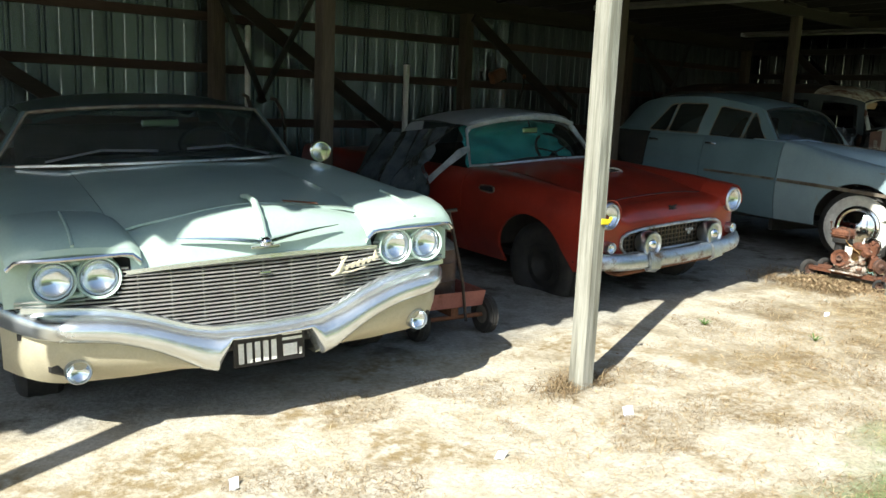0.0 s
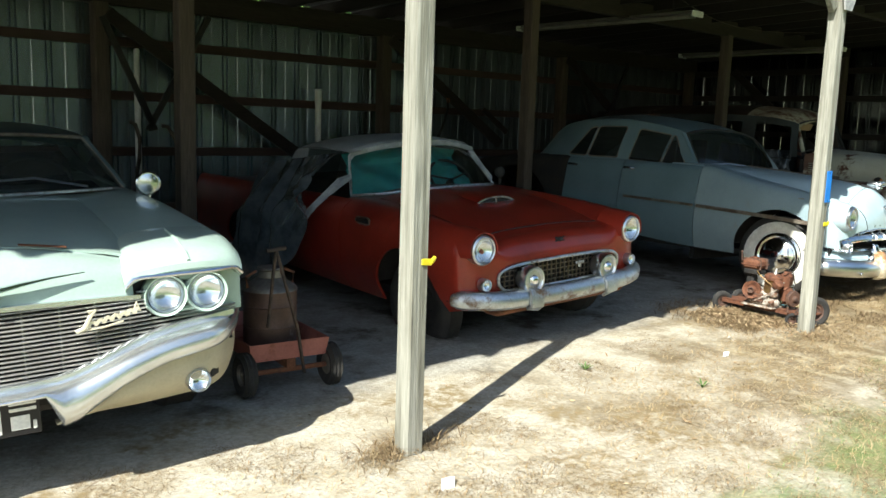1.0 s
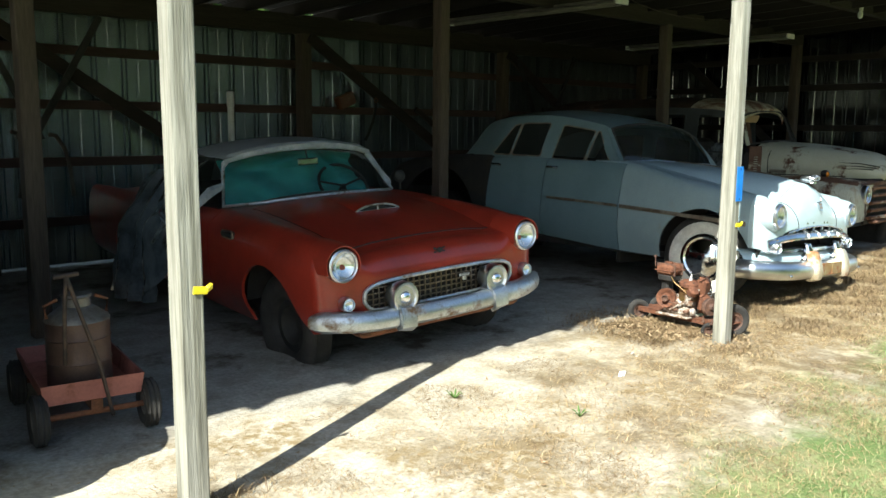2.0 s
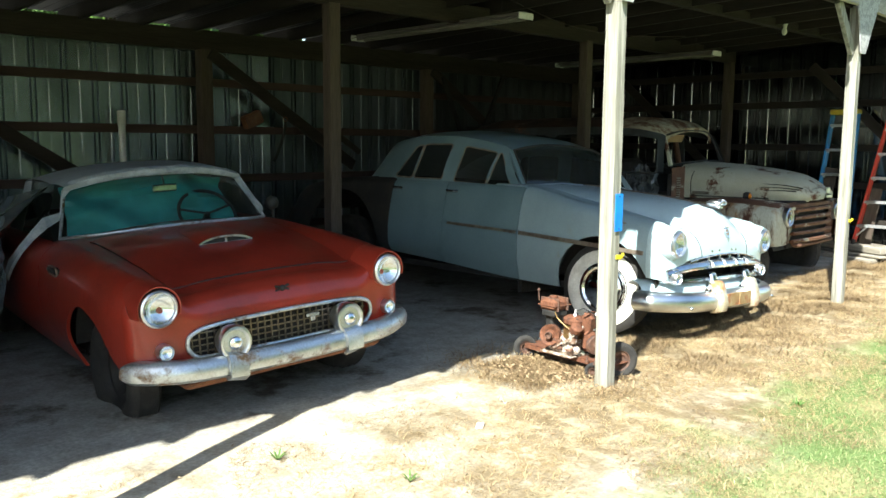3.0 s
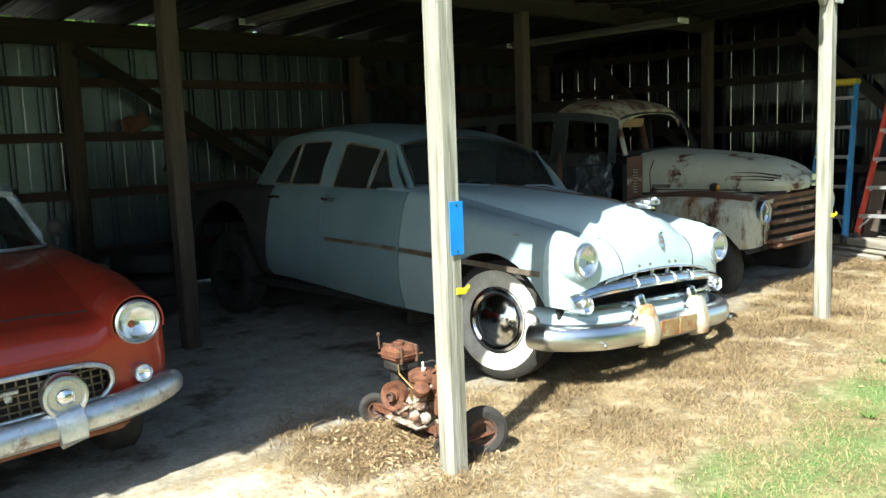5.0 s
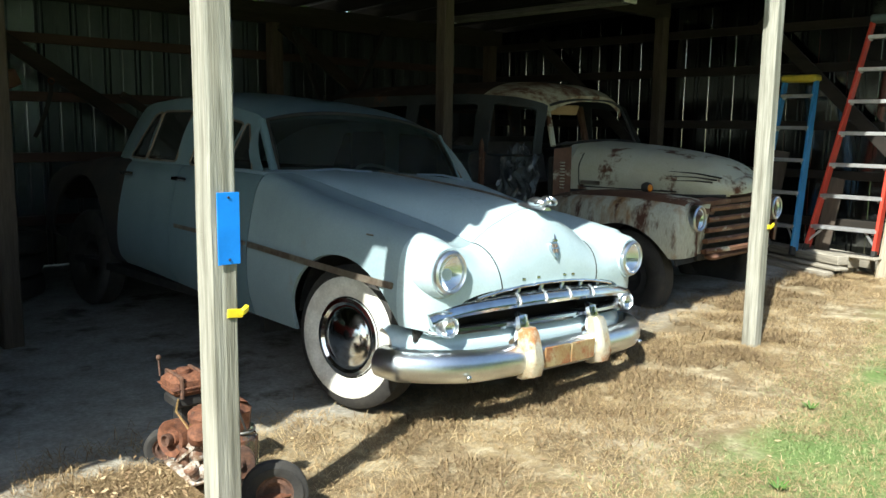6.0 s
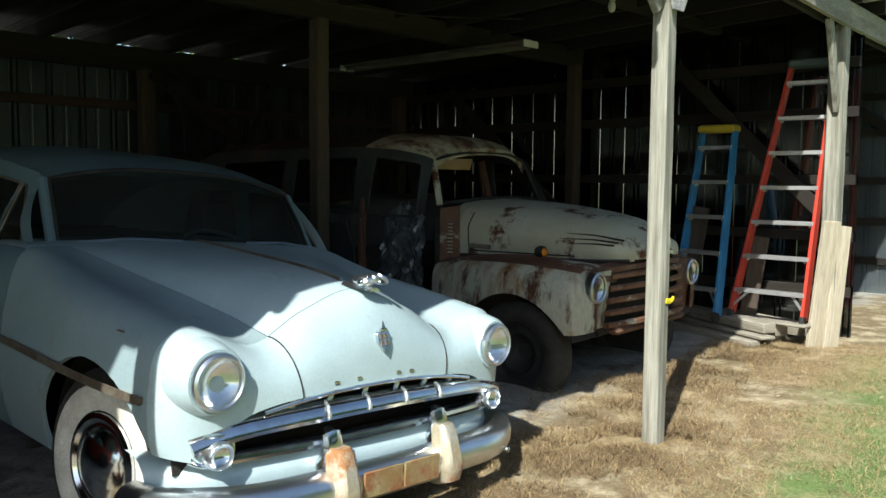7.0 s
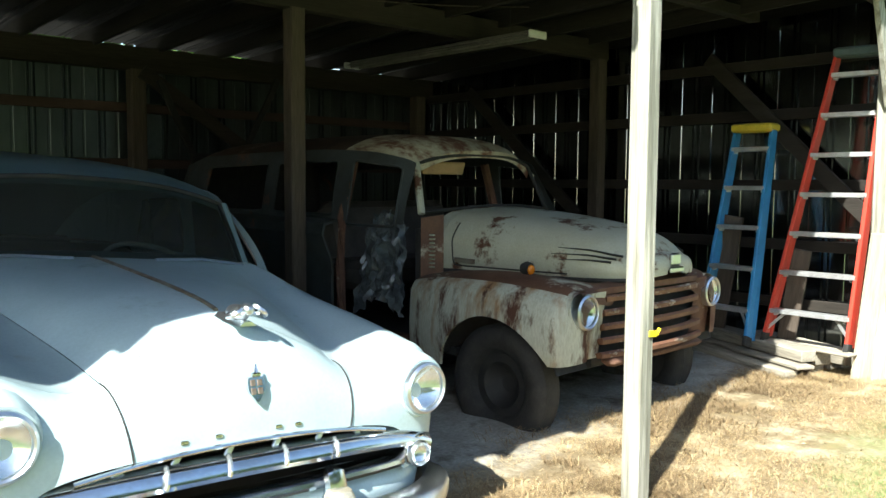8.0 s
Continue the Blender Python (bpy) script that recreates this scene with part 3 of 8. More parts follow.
def windscreen(base, head, n=24, k=8, bow=0.03):
    """A bent pane between a lower and an upper line (functions of -1..1)."""
    rows = []
    for j in range(k + 1):
        t = j / k
        rows.append([Vector(base(s)).lerp(Vector(head(s)), t) + Vector((0, -bow * math.sin(math.pi * t), 0)) for s in steps(-1, 1, n)])
    return rows


def seat(parent, y, z, w, x=0.0, material=None):
    s = part("seat", Mesh().box((x, y, z), (w, 0.5, 0.22), bev=0.06), material or M_UPHOLSTERY, parent)
    part("backrest", Mesh().box((x, y + 0.3, z + 0.28), (w, 0.16, 0.5), pose(0, 0, 0, -12).to_3x3(), bev=0.06), material or M_UPHOLSTERY, s)


def steering(parent, c, r, material, tilt=(0, -0.5, 0.85)):
    w = part("steering_wheel", Mesh().torus(c, tilt, r, 0.012, 36, 8), material, parent)
    d = Vector(tilt).normalized()
    q = Vector((0, 0, 1)).rotation_difference(d).to_matrix()
    sp = Mesh()
    for a in (0.3, 2.84, 4.71):
        sp.rod(c, Vector(c) + q @ Vector((r * math.cos(a), r * math.sin(a), 0)), 0.008, n=6)
    sp.rod(c, Vector(c) - d * 0.4, 0.02, n=8)
    part("spokes", sp, material, w)


def wiper(parent, a, b, material, lift=0.02):
    a, b = Vector(a), Vector(b)
    m = a.lerp(b, 0.5) + Vector((0, -0.01, lift))
    return part("wiper", Mesh().sweep([a, a.lerp(m, 0.5), m, m.lerp(b, 0.5), b], circle(0.007, 6)), material, parent)


# ---- pale blue saloon ----
M_SALOON = mat("pale_blue_paint", (0.41, 0.52, 0.555), 0.3, second=(0.36, 0.46, 0.495), scale=2.5, coat=0.4, bump=0.03, bump_scale=9, third=(0.30, 0.36, 0.36), third_at=(0.6, 0.75), third_scale=4, third_rough=0.6, grain=0.05)
# Darker copies of the pale blue: near-side and roof shade put into the paint.
M_FENDER_SHADE = mat("shaded_dusty_paint", (0.27, 0.35, 0.375), 0.32, second=(0.23, 0.305, 0.33), scale=2.5, coat=0.35, bump=0.03, bump_scale=9, third=(0.27, 0.30, 0.27), third_at=(0.62, 0.76), third_scale=4, third_rough=0.6, grain=0.05)
M_SHADE_BLUE = mat("shaded_blue_paint", (0.145, 0.212, 0.237), 0.35, second=(0.12, 0.182, 0.206), scale=2.5, coat=0.2, bump=0.03, bump_scale=9, grain=0.05)
M_YELLOWED = mat("yellowed_chrome", (0.50, 0.44, 0.31), 0.4, 0.6, second=(0.56, 0.52, 0.44), scale=7, third=(0.32, 0.15, 0.06), third_at=(0.5, 0.62), third_scale=6)
M_RUSTBAR = mat("rust_streaked_plate", (0.34, 0.22, 0.10), 0.6, 0.5, second=(0.44, 0.38, 0.22), scale=9, third=(0.26, 0.10, 0.04), third_at=(0.48, 0.6), third_scale=8)
M_PRIMER = mat("black_primer", (0.025, 0.024, 0.024), 0.7, second=(0.04, 0.035, 0.03), scale=5)
M_HUB = mat("hubcap_chrome", (0.72, 0.75, 0.78), 0.12, 1.0, second=(0.66, 0.68, 0.70), scale=8, grain=0.03)
M_TRIM = mat("tarnished_trim", (0.16, 0.12, 0.09), 0.5, 0.6, second=(0.28, 0.25, 0.2), scale=9)

saloon = thing("saloon_car", "pale blue fifties saloon car with chrome grille and whitewall tyre", "car", at=pose(8.755, 3.022, -0.036, 0, 3.4, 1.8))
DW = (0.53, 0.35, 0.40), (3.66, 0.34, 0.63)
N0 = 0.15
SALOON = Body([
    (kn(0.1, 0.80, 0.5, 0.86, 1.5, 0.84, 3, 0.84, 4.5, 0.7, 5, 0.5), kn(0.1, 0.36, 0.4, 0.31, 1.4, 0.325, 2.04, 0.365, 2.85, 0.41, 5, 0.45)),
    (kn(0.1, 0.87, 0.3, 0.905, 0.5, 0.925, 1.5, 0.89, 3, 0.9, 4.4, 0.8, 5, 0.55), kn(0.1, 0.52, 0.5, 0.5)),
    (kn(0.1, 0.88, 0.3, 0.91, 0.5, 0.93, 1.5, 0.9, 3, 0.91, 4.4, 0.8, 5, 0.5), kn(0.1, 0.70, 1, 0.72)),
    (kn(0.1, 0.85, 0.6, 0.885, 1.4, 0.86, 3, 0.86, 4.5, 0.72, 5, 0.4), kn(0.1, 0.83, 0.7, 0.91, 1.4, 0.99, 3, 1.03, 4.3, 0.98, 5, 0.7)),
    (kn(0.1, 0.73, 0.8, 0.77, 1.4, 0.80, 3, 0.79, 5, 0.35), kn(0.1, 0.875, 0.35, 0.92, 0.8, 0.985, 1.4, 1.09, 3, 1.11, 4.3, 1.04, 5, 0.72)),
    (kn(0.1, 0.48, 0.8, 0.60, 1.4, 0.7, 3, 0.7, 5, 0.3), kn(0.1, 0.795, 0.35, 0.865, 0.8, 0.97, 1.4, 1.10, 3, 1.12, 4.3, 1.05, 5, 0.72)),
    (kn(0.1, 0.26, 0.8, 0.38, 1.4, 0.44, 3, 0.42, 5, 0.2), kn(0.1, 0.90, 0.35, 0.975, 0.8, 1.05, 1.5, 1.12, 3, 1.13, 4.3, 1.06, 5, 0.72)),
    (kn(0.1, 0, 5, 0), kn(0.1, 0.985, 0.35, 1.04, 0.8, 1.085, 1.5, 1.13, 3, 1.14, 4.3, 1.07, 5, 0.72)),
], arch(*DW), 3)
d_mouth_x, d_mouth_z = kn(0, 0.66, 1, 0.67, 2, 0.66, 3, 0.62, 4, 0.565, 5, 0.44, 6, 0.24, 7, 0), kn(0, 0.43, 1, 0.49, 2, 0.55, 3, 0.585, 4, 0.605, 5, 0.626, 6, 0.641, 7, 0.648)


def d_front(x):
    return 0.015 - 0.055 * (1 - (x / 0.8) ** 2)


d_trim = kn(0.03, 0.645, 0.6, 0.68, 1.4, 0.716, 2.2, 0.74)


def d_flank(y, z):
    """Half width of the side at height z."""
    return min((SALOON.point(u, y) for u in steps(0, 3.2, 64)), key=lambda p: abs(p.z - z)).x


part("nose", fascia(SALOON, N0, lambda u: (d_mouth_x(u), d_mouth_z(u)), d_front, 7), M_SALOON, saloon)
for s in (-1, 1):
    # The near side takes the shade-toned copies, the off side the plain paint.
    fe = part("front_fender", SALOON.patch(0, 5.318, 0, 0, 22, 0, s, ys=spaced(N0, 1.335, 16, DW[0])), M_SALOON if s > 0 else M_FENDER_SHADE, saloon)
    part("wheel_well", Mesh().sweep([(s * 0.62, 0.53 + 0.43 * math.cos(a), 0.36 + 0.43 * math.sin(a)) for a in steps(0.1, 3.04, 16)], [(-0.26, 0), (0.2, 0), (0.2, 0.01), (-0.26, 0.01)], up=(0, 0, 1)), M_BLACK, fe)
    do = part("front_door", SALOON.patch(0, 3.9, 1.342, 2.2, 14, 14, s), M_SALOON if s > 0 else M_SHADE_BLUE, saloon)
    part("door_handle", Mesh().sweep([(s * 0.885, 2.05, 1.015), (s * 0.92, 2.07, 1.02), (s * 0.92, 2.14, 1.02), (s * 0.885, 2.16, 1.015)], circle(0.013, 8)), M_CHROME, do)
    rd = part("rear_door", SALOON.patch(0, 3.9, 0, 0, 14, 0, s, ys=spaced(2.207, 2.9, 14, DW[1])), M_SALOON if s > 0 else M_SHADE_BLUE, saloon)
    part("door_handle", Mesh().sweep([(s * 0.88, 2.76, 1.015), (s * 0.915, 2.78, 1.02), (s * 0.915, 2.84, 1.02), (s * 0.88, 2.86, 1.015)], circle(0.013, 8)), M_CHROME, rd)
    part("rear_quarter", SALOON.patch(0, 4, 0, 0, 14, 0, s, ys=spaced(2.907, 5.0, 26, DW[1])), M_PRIMER, saloon, "blackened bare rear quarter")
    # tarnished moulding along fender and doors
    tr = Mesh()
    tr.sweep([Vector((s * (d_flank(y, d_trim(y)) + 0.006), y, d_trim(y))) for y in steps(0.17, 1.32, 14)], [(-0.006, -0.016), (0.008, -0.01), (0.008, 0.01), (-0.006, 0.016)])
    part("side_moulding", tr, M_TRIM, fe, "rust-stained chrome moulding strip")
    tr = Mesh().sweep([Vector((s * (d_flank(y, d_trim(y)) + 0.006), y, d_trim(y))) for y in steps(1.355, 2.13, 8)], [(-0.006, -0.012), (0.006, -0.008), (0.006, 0.008), (-0.006, 0.012)])
    part("side_moulding", tr, M_TRIM, do)
    part("fender_badge", Mesh().box((s * 0.880, 0.36, 0.86), (0.004, 0.05, 0.008), bev=0.002), M_TRIM, fe)
    road_wheel(saloon, (s * 0.77, 0.53, 0), 0.35, 0.18, 0.19, s, white=0.58, cap_mat=M_HUB, rim_mat=M_BLACK, lean=7)
    road_wheel(saloon, (s * 0.72, 3.66, 0), 0.355, 0.19, 0.20, s)
part("bonnet", SALOON.patch(5.328, 7, N0 + 0.004, 1.34, 12, 26, both=True, inset=0.012), M_SALOON, saloon)
part("bonnet_strip", Mesh().sweep([SALOON.point(7, y) + Vector((0, 0, 0.004)) for y in steps(0.24, 1.32, 14)], circle(0.008, 6)), M_TRIM, saloon)
for s in (-1, 1):
    gap = []
    for i in range(10):
        a, o = math.pi / 2 * i / 9, SALOON.point(5.32, N0)
        x, z = d_mouth_x(5.32), d_mouth_z(5.32)
        gap.append(Vector((s * lerp(o.x, x, 1 - math.cos(a)), lerp(N0, d_front(x), math.sin(a)) - 0.0015, lerp(o.z, z, 1 - math.cos(a)) + 0.0015)))
    part("bonnet_gap", Mesh().sweep(gap, circle(0.0028, 6)), M_BLACK, saloon)
part("cowl", SALOON.patch(3.95, 7, 1.346, 1.68, 12, 8, both=True), M_SALOON, saloon)
part("boot_lid", SALOON.patch(4.0, 7, 3.3, 5.0, 12, 20, both=True), M_PRIMER, saloon)
part("floor_pan", Mesh().box((0, 2.4, 0.33), (1.6, 3.3, 0.05)).box((0, 1.4, 0.6), (1.5, 0.04, 0.8)).box((0, 3.25, 0.7), (1.45, 0.04, 0.75)), M_BLACK, saloon)


def d_roofline(x, y):
    """Height of the roof over the middle plan."""
    c = kn(1.58, 1.49, 1.68, 1.535, 1.9, 1.585, 2.3, 1.61, 2.75, 1.592, 3.05, 1.54, 3.3, 1.41, 3.55, 1.12)(y)
    return c - (0.085 if y < 3.4 else 0.06) * (abs(x) / 0.66) ** 3.0


def d_rx(y):
    return kn(1.58, 0.645, 1.85, 0.69, 2.7, 0.69, 3.1, 0.635, 3.55, 0.48)(y)


rows = [[Vector((d_rx(y) * s, y + 0.055 * s * s * max(0, 1 - (y - 1.58) / 0.3), d_roofline(d_rx(y) * s, y))) for s in [math.sin(a) for a in steps(-math.pi / 2, math.pi / 2, 24)]] for y in steps(1.535, 3.55, 28)]
rows = [[p + Vector((0, 0.02, -0.03)) for p in rows[0]]] + rows
part("roof_panel", Mesh().grid(rows), M_SHADE_BLUE, saloon)


def d_side(y, t):
    b = Vector((0.815 - 0.12 * max(0, (1.6 - y)) - 0.28 * max(0, y - 2.9), y, 1.085))
    k = min(max(y, 1.6), 3.55)
    e = Vector((d_rx(k) + 0.004, y, d_roofline(d_rx(k), k) + 0.004))
    p = b.lerp(e, t)
    return (p.x + 0.03 * math.sin(math.pi * t), p.y, p.z)


for s in (-1, 1):
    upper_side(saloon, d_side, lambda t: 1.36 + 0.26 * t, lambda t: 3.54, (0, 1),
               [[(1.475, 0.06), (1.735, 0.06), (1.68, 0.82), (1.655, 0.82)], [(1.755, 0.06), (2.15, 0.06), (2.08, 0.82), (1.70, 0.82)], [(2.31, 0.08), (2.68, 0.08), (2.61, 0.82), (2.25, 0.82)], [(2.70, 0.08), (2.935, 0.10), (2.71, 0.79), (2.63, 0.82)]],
               M_SALOON if s > 0 else M_SHADE_BLUE, s, M_DUSTGLASS, M_TRIM, 0.007, ny=240)


def d_base(s):
    return (0.665 * s, 1.40 - 0.13 * (1 - s * s), 1.105 + 0.02 * (1 - s * s))


def d_head(s):
    return (0.635 * s, 1.60 - 0.055 * (1 - s * s), 1.415 + 0.08 * (1 - abs(s) ** 2.6))


ws = part("windscreen", Mesh().grid(windscreen(d_base, d_head)), M_DUSTGLASS, saloon, "dusty dark windscreen glass")
edge = [Vector(d_base(s)) for s in steps(-1, 1, 20)] + [Vector(d_base(1)).lerp(Vector(d_head(1)), t) for t in (0.25, 0.5, 0.75)] + [Vector(d_head(s)) for s in steps(1, -1, 20)] + [Vector(d_head(-1)).lerp(Vector(d_base(-1)), t) for t in (0.25, 0.5, 0.75)]
part("screen_frame", Mesh().sweep(edge, circle(0.012, 8), close=True, up=(0, -1, 0)), M_BLACK, ws)
for s in (-1, 1):
    part("screen_pillar", Mesh().sweep([Vector(d_base(s)).lerp(Vector(d_head(s)), t) + Vector((s * 0.022, 0.02, 0)) for t in steps(-0.05, 0.99, 6)], circle(0.028, 8, 1, 0.8)), M_SHADE_BLUE, saloon)
    wiper(saloon, (s * 0.62, 1.315, 1.13), (s * 0.17, 1.235, 1.15), M_SATIN, 0.014)
seat(saloon, 2.1, 0.6, 1.35)
seat(saloon, 3.0, 0.6, 1.3)
steering(saloon, (0.36, 1.75, 1.08), 0.21, M_WHITEWALL)
part("dashboard", Mesh().box((0, 1.62, 0.98), (1.4, 0.2, 0.22), bev=0.06), M_BLACK, saloon)


def cabin_set(p):
    """The cabin sits a little askew on the worn body: its front edge turned towards the off side."""
    k = min(1, max(0, 0.5 + 0.5 * p.x / 0.66))
    g = min(1, max(0, (p.y - 1.75) / 0.75))
    g = 1 - g * g * (3 - 2 * g)
    near, off = Vector((0.07, 0.10, -0.02)) * g, Vector((0.09, -0.03 * g, -0.035))
    return near.lerp(off, k)


def set_cabin(ob):
    for v in ob.data.vertices:
        v.co += cabin_set(v.co)
    for c in ob.children:
        set_cabin(c)


bpy.context.view_layer.update()
for ob in [c for c in saloon.children if c.name.split(".")[0] in ("roof_panel", "upper_side", "windscreen", "screen_pillar", "wiper", "steering_wheel", "dashboard")]:
    set_cabin(ob)

# grille and bumper
gr = part("grille", Mesh().grid([[(x, 0.14, z) for x in steps(-0.78, 0.78, 8)] for z in (0.38, 0.68)]), M_BLACK, saloon, "dark recess behind the chrome grille")


def d_arch(x):
    """Height of the grille's upper edge."""
    return 0.646 - 0.046 * (abs(x) / 0.53) ** 2.2


def d_bar(x):
    """Height of the top of the main bar, which droops round the parking lamps."""
    return 0.612 - 0.035 * (abs(x) / 0.8) ** 2 - 0.03 * (abs(x) / 0.8) ** 8


part("upper_moulding", Mesh().sweep([(x, d_front(x) - 0.006, d_arch(x)) for x in steps(-0.545, 0.545, 28)], circle(0.008, 8)), M_CHROME, gr)
for i in range(6):
    x = -0.425 + 0.17 * i
    part("grille_tooth", Mesh().beam((x + 0.02, d_front(x) + 0.018, d_arch(x) + 0.004), (x - 0.012, d_front(x) + 0.012, d_bar(x) - 0.012), 0.022, 0.012, (0, 1, 0), bev=0.003), M_SATIN, gr)
bar = [(x, -0.055 + 0.085 * (abs(x) / 0.8) ** 2.2, d_bar(x) - 0.036) for x in steps(-0.80, 0.80, 44)]
main_bar = part("main_bar", Mesh().sweep(bar, [(-0.07, 0.036), (-0.02, 0.036), (0.008, 0.026), (0.026, 0.004), (0.030, -0.012), (0.020, -0.028), (-0.05, -0.030)]), M_CHROME, gr)
for i in range(4):
    x = -0.30 + 0.2 * i
    part("bar_rib", Mesh().sweep([(x + 0.012, -0.03, d_bar(x) + 0.001), (x, -0.068, d_bar(x) - 0.010), (x - 0.008, -0.088, d_bar(x) - 0.036), (x - 0.01, -0.086, d_bar(x) - 0.052)], [(-0.007, -0.005), (0.007, -0.005), (0.004, 0.005), (-0.004, 0.005)], up=(0, -1, 0)), M_BRIGHT, gr)
low = [(x, -0.04 + 0.085 * (abs(x) / 0.8) ** 2.2, 0.465 - 0.01 * (abs(x) / 0.8) ** 2) for x in steps(-0.66, 0.66, 32)]
part("lower_bar", Mesh().sweep(low, [(-0.05, 0.022), (-0.005, 0.022), (0.018, 0.008), (0.022, -0.006), (0.014, -0.02), (-0.05, -0.022)]), M_CHROME, gr)
for s in (-1, 1):
    # chrome shell that carries the parking lamp and joins the two bars
    rows = []
    for k in range(8):
        w = (0.112, 0.110, 0.104, 0.093, 0.083, 0.077, 0.072, 0.045)[k]
        y = (0.08, 0.03, -0.005, -0.018, -0.016, -0.006, 0.0, 0.002)[k]
        r = []
        for i in range(24):
            a = 6.28319 * i / 24
            ca, sa = math.cos(a), math.sin(a)
            r.append(Vector((s * (0.728 + w * 0.72 * math.copysign(abs(ca) ** 0.7, ca)), y + 0.05 * max(0, ca), 0.495 + w * 0.56 * math.copysign(abs(sa) ** 0.7, sa))))
        rows.append(r)
    part("lamp_shell", Mesh().grid(rows, close_u=True, flip=s < 0), M_CHROME, gr, "chrome shell round the parking lamp")
    round_lamp(saloon, "parking_lamp", (s * 0.72, -0.02, 0.482), 0.043, 0.05, M_LENS, M_SATIN)
    round_lamp(saloon, "headlamp", (s * 0.735, -0.022, 0.728), 0.086, 0.13, M_LENS, M_SATIN, label="round sealed headlamp in a chrome ring")
    part("lamp_rim", Mesh().lathe([(0.142, -0.17), (0.135, -0.10), (0.120, -0.035), (0.107, -0.010), (0.098, -0.012)], (s * 0.735, -0.022, 0.728), (0, -1, 0), 30, cap=False), M_SALOON, saloon)
rows = []
for y, z in ((0.06, 0.46), (0.0, 0.452), (-0.035, 0.435), (-0.065, 0.405), (-0.08, 0.37), (-0.07, 0.32), (-0.03, 0.29)):
    rows.append([Vector((x, y + 0.02 + 0.13 * (abs(x) / 0.86) ** 2.4 + 0.09 * max(0, (abs(x) - 0.7) / 0.18) ** 2, z)) for x in steps(-0.88, 0.88, 36)])
part("apron", Mesh().grid(rows), M_SALOON, saloon, "painted apron between grille and bumper")
path = [(x, -0.115 + 0.22 * max(0, (abs(x) - 0.55) / 0.42) ** 2.0 + 0.03 * (x / 0.9) ** 2, 0.298 + 0.012 * (x / 0.9) ** 2) for x in [0.915 * math.sin(a) for a in steps(-math.pi / 2, math.pi / 2, 36)]]
path = [(-0.925, 0.20, 0.31)] + path + [(0.925, 0.20, 0.31)]
bumper = part("bumper", Mesh().sweep(path, [(-0.035, 0.074), (-0.005, 0.072), (0.022, 0.062), (0.043, 0.042), (0.054, 0.012), (0.053, -0.02), (0.04, -0.048), (0.015, -0.066), (-0.03, -0.074), (-0.02, 0)], up=(0, 0, 1)), M_SATIN, saloon, "curved chrome front bumper")
part("centre_plate", Mesh().box((-0.105, -0.168, 0.308), (0.20, 0.012, 0.10), bev=0.004).box((0.105, -0.168, 0.308), (0.20, 0.012, 0.10), bev=0.004), M_RUSTBAR, bumper, "rust-streaked plate between the bumper guards")
for s in (-1, 1):
    g = Mesh()
    rings = []
    for z, y, w, d in ((0.212, -0.135, 0.045, 0.03), (0.232, -0.178, 0.056, 0.05), (0.285, -0.188, 0.058, 0.06), (0.33, -0.180, 0.053, 0.06), (0.39, -0.164, 0.048, 0.055), (0.435, -0.150, 0.044, 0.05), (0.455, -0.138, 0.036, 0.035)):
        rings.append([Vector((s * 0.282 + w * a, y + d * b, z)) for a, b in ((-1, 1.2), (-1, 0.3), (-0.86, -0.05), (-0.5, -0.3), (0.5, -0.3), (0.86, -0.05), (1, 0.3), (1, 1.2))])
    g.grid(rings, close_u=True)
    g.f.append(tuple(len(g.v) - 8 + i for i in range(8)))
    part("bumper_guard", g, M_YELLOWED, bumper, "yellowed rusty bumper guard")
    part("guard_horn", Mesh().sweep([(s * 0.292, -0.03, 0.36), (s * 0.29, -0.075, 0.41), (s * 0.288, -0.085, 0.455), (s * 0.286, -0.07, 0.495), (s * 0.286, -0.045, 0.508)], circle(0.042, 10, 1, 0.8), up=(0, -1, 0), scale=lambda t: 1.0 - 0.5 * max(0, t - 0.7) / 0.3), M_CHROME, bumper)
    part("bumper_bolt", Mesh().ball((s * 0.70, -0.138, 0.275), (0.014, 0.012, 0.014), 10, 6), M_CHROME, bumper)
# emblem, letter blocks and bonnet ornament
cy = -0.034
shield = rounded([(-0.028, 0.842), (0.028, 0.842), (0.03, 0.80), (0.0, 0.762), (-0.03, 0.80)], 0.012, 3)
em = Mesh()
em.v = [(x, cy - 0.004 + 0.32 * (z - 0.80), z) for x, z in shield] + [(x, cy + 0.024 + 0.32 * (z - 0.80), z) for x, z in shield]
k = len(shield)
em.f = [tuple(range(k))] + [(j + k, (j + 1) % k + k, (j + 1) % k, j) for j in range(k)]
em.box((0, cy + 0.008, 0.85), (0.032, 0.02, 0.014), bev=0.004).rod((0, cy + 0.006, 0.855), (0, cy + 0.012, 0.882), 0.008, 0.002, n=8)
crest = part("crest", em, M_CHROME, saloon, "small crest badge in dark enamel and chrome")
for x, z in ((-0.012, 0.824), (0.012, 0.824), (-0.012, 0.799), (0.012, 0.799)):
    part("crest_field", Mesh().box((x, cy - 0.004 + 0.32 * (z - 0.80), z), (0.017, 0.006, 0.02), pose(0, 0, 0, -18).to_3x3(), bev=0.001), M_TRIM, crest)
for x in (-0.235, -0.125, 0.085, 0.16):
    part("letter_block", Mesh().box((x, d_front(x) + 0.001, 0.676 - 0.03 * (x / 0.5) ** 2), (0.024, 0.007, 0.013), bev=0.002), M_CHROME, saloon)
orn = Mesh().ball((0, 0.10, 1.03), (0.03, 0.06, 0.028)).ball((0, 0.045, 1.045), (0.022, 0.03, 0.022))
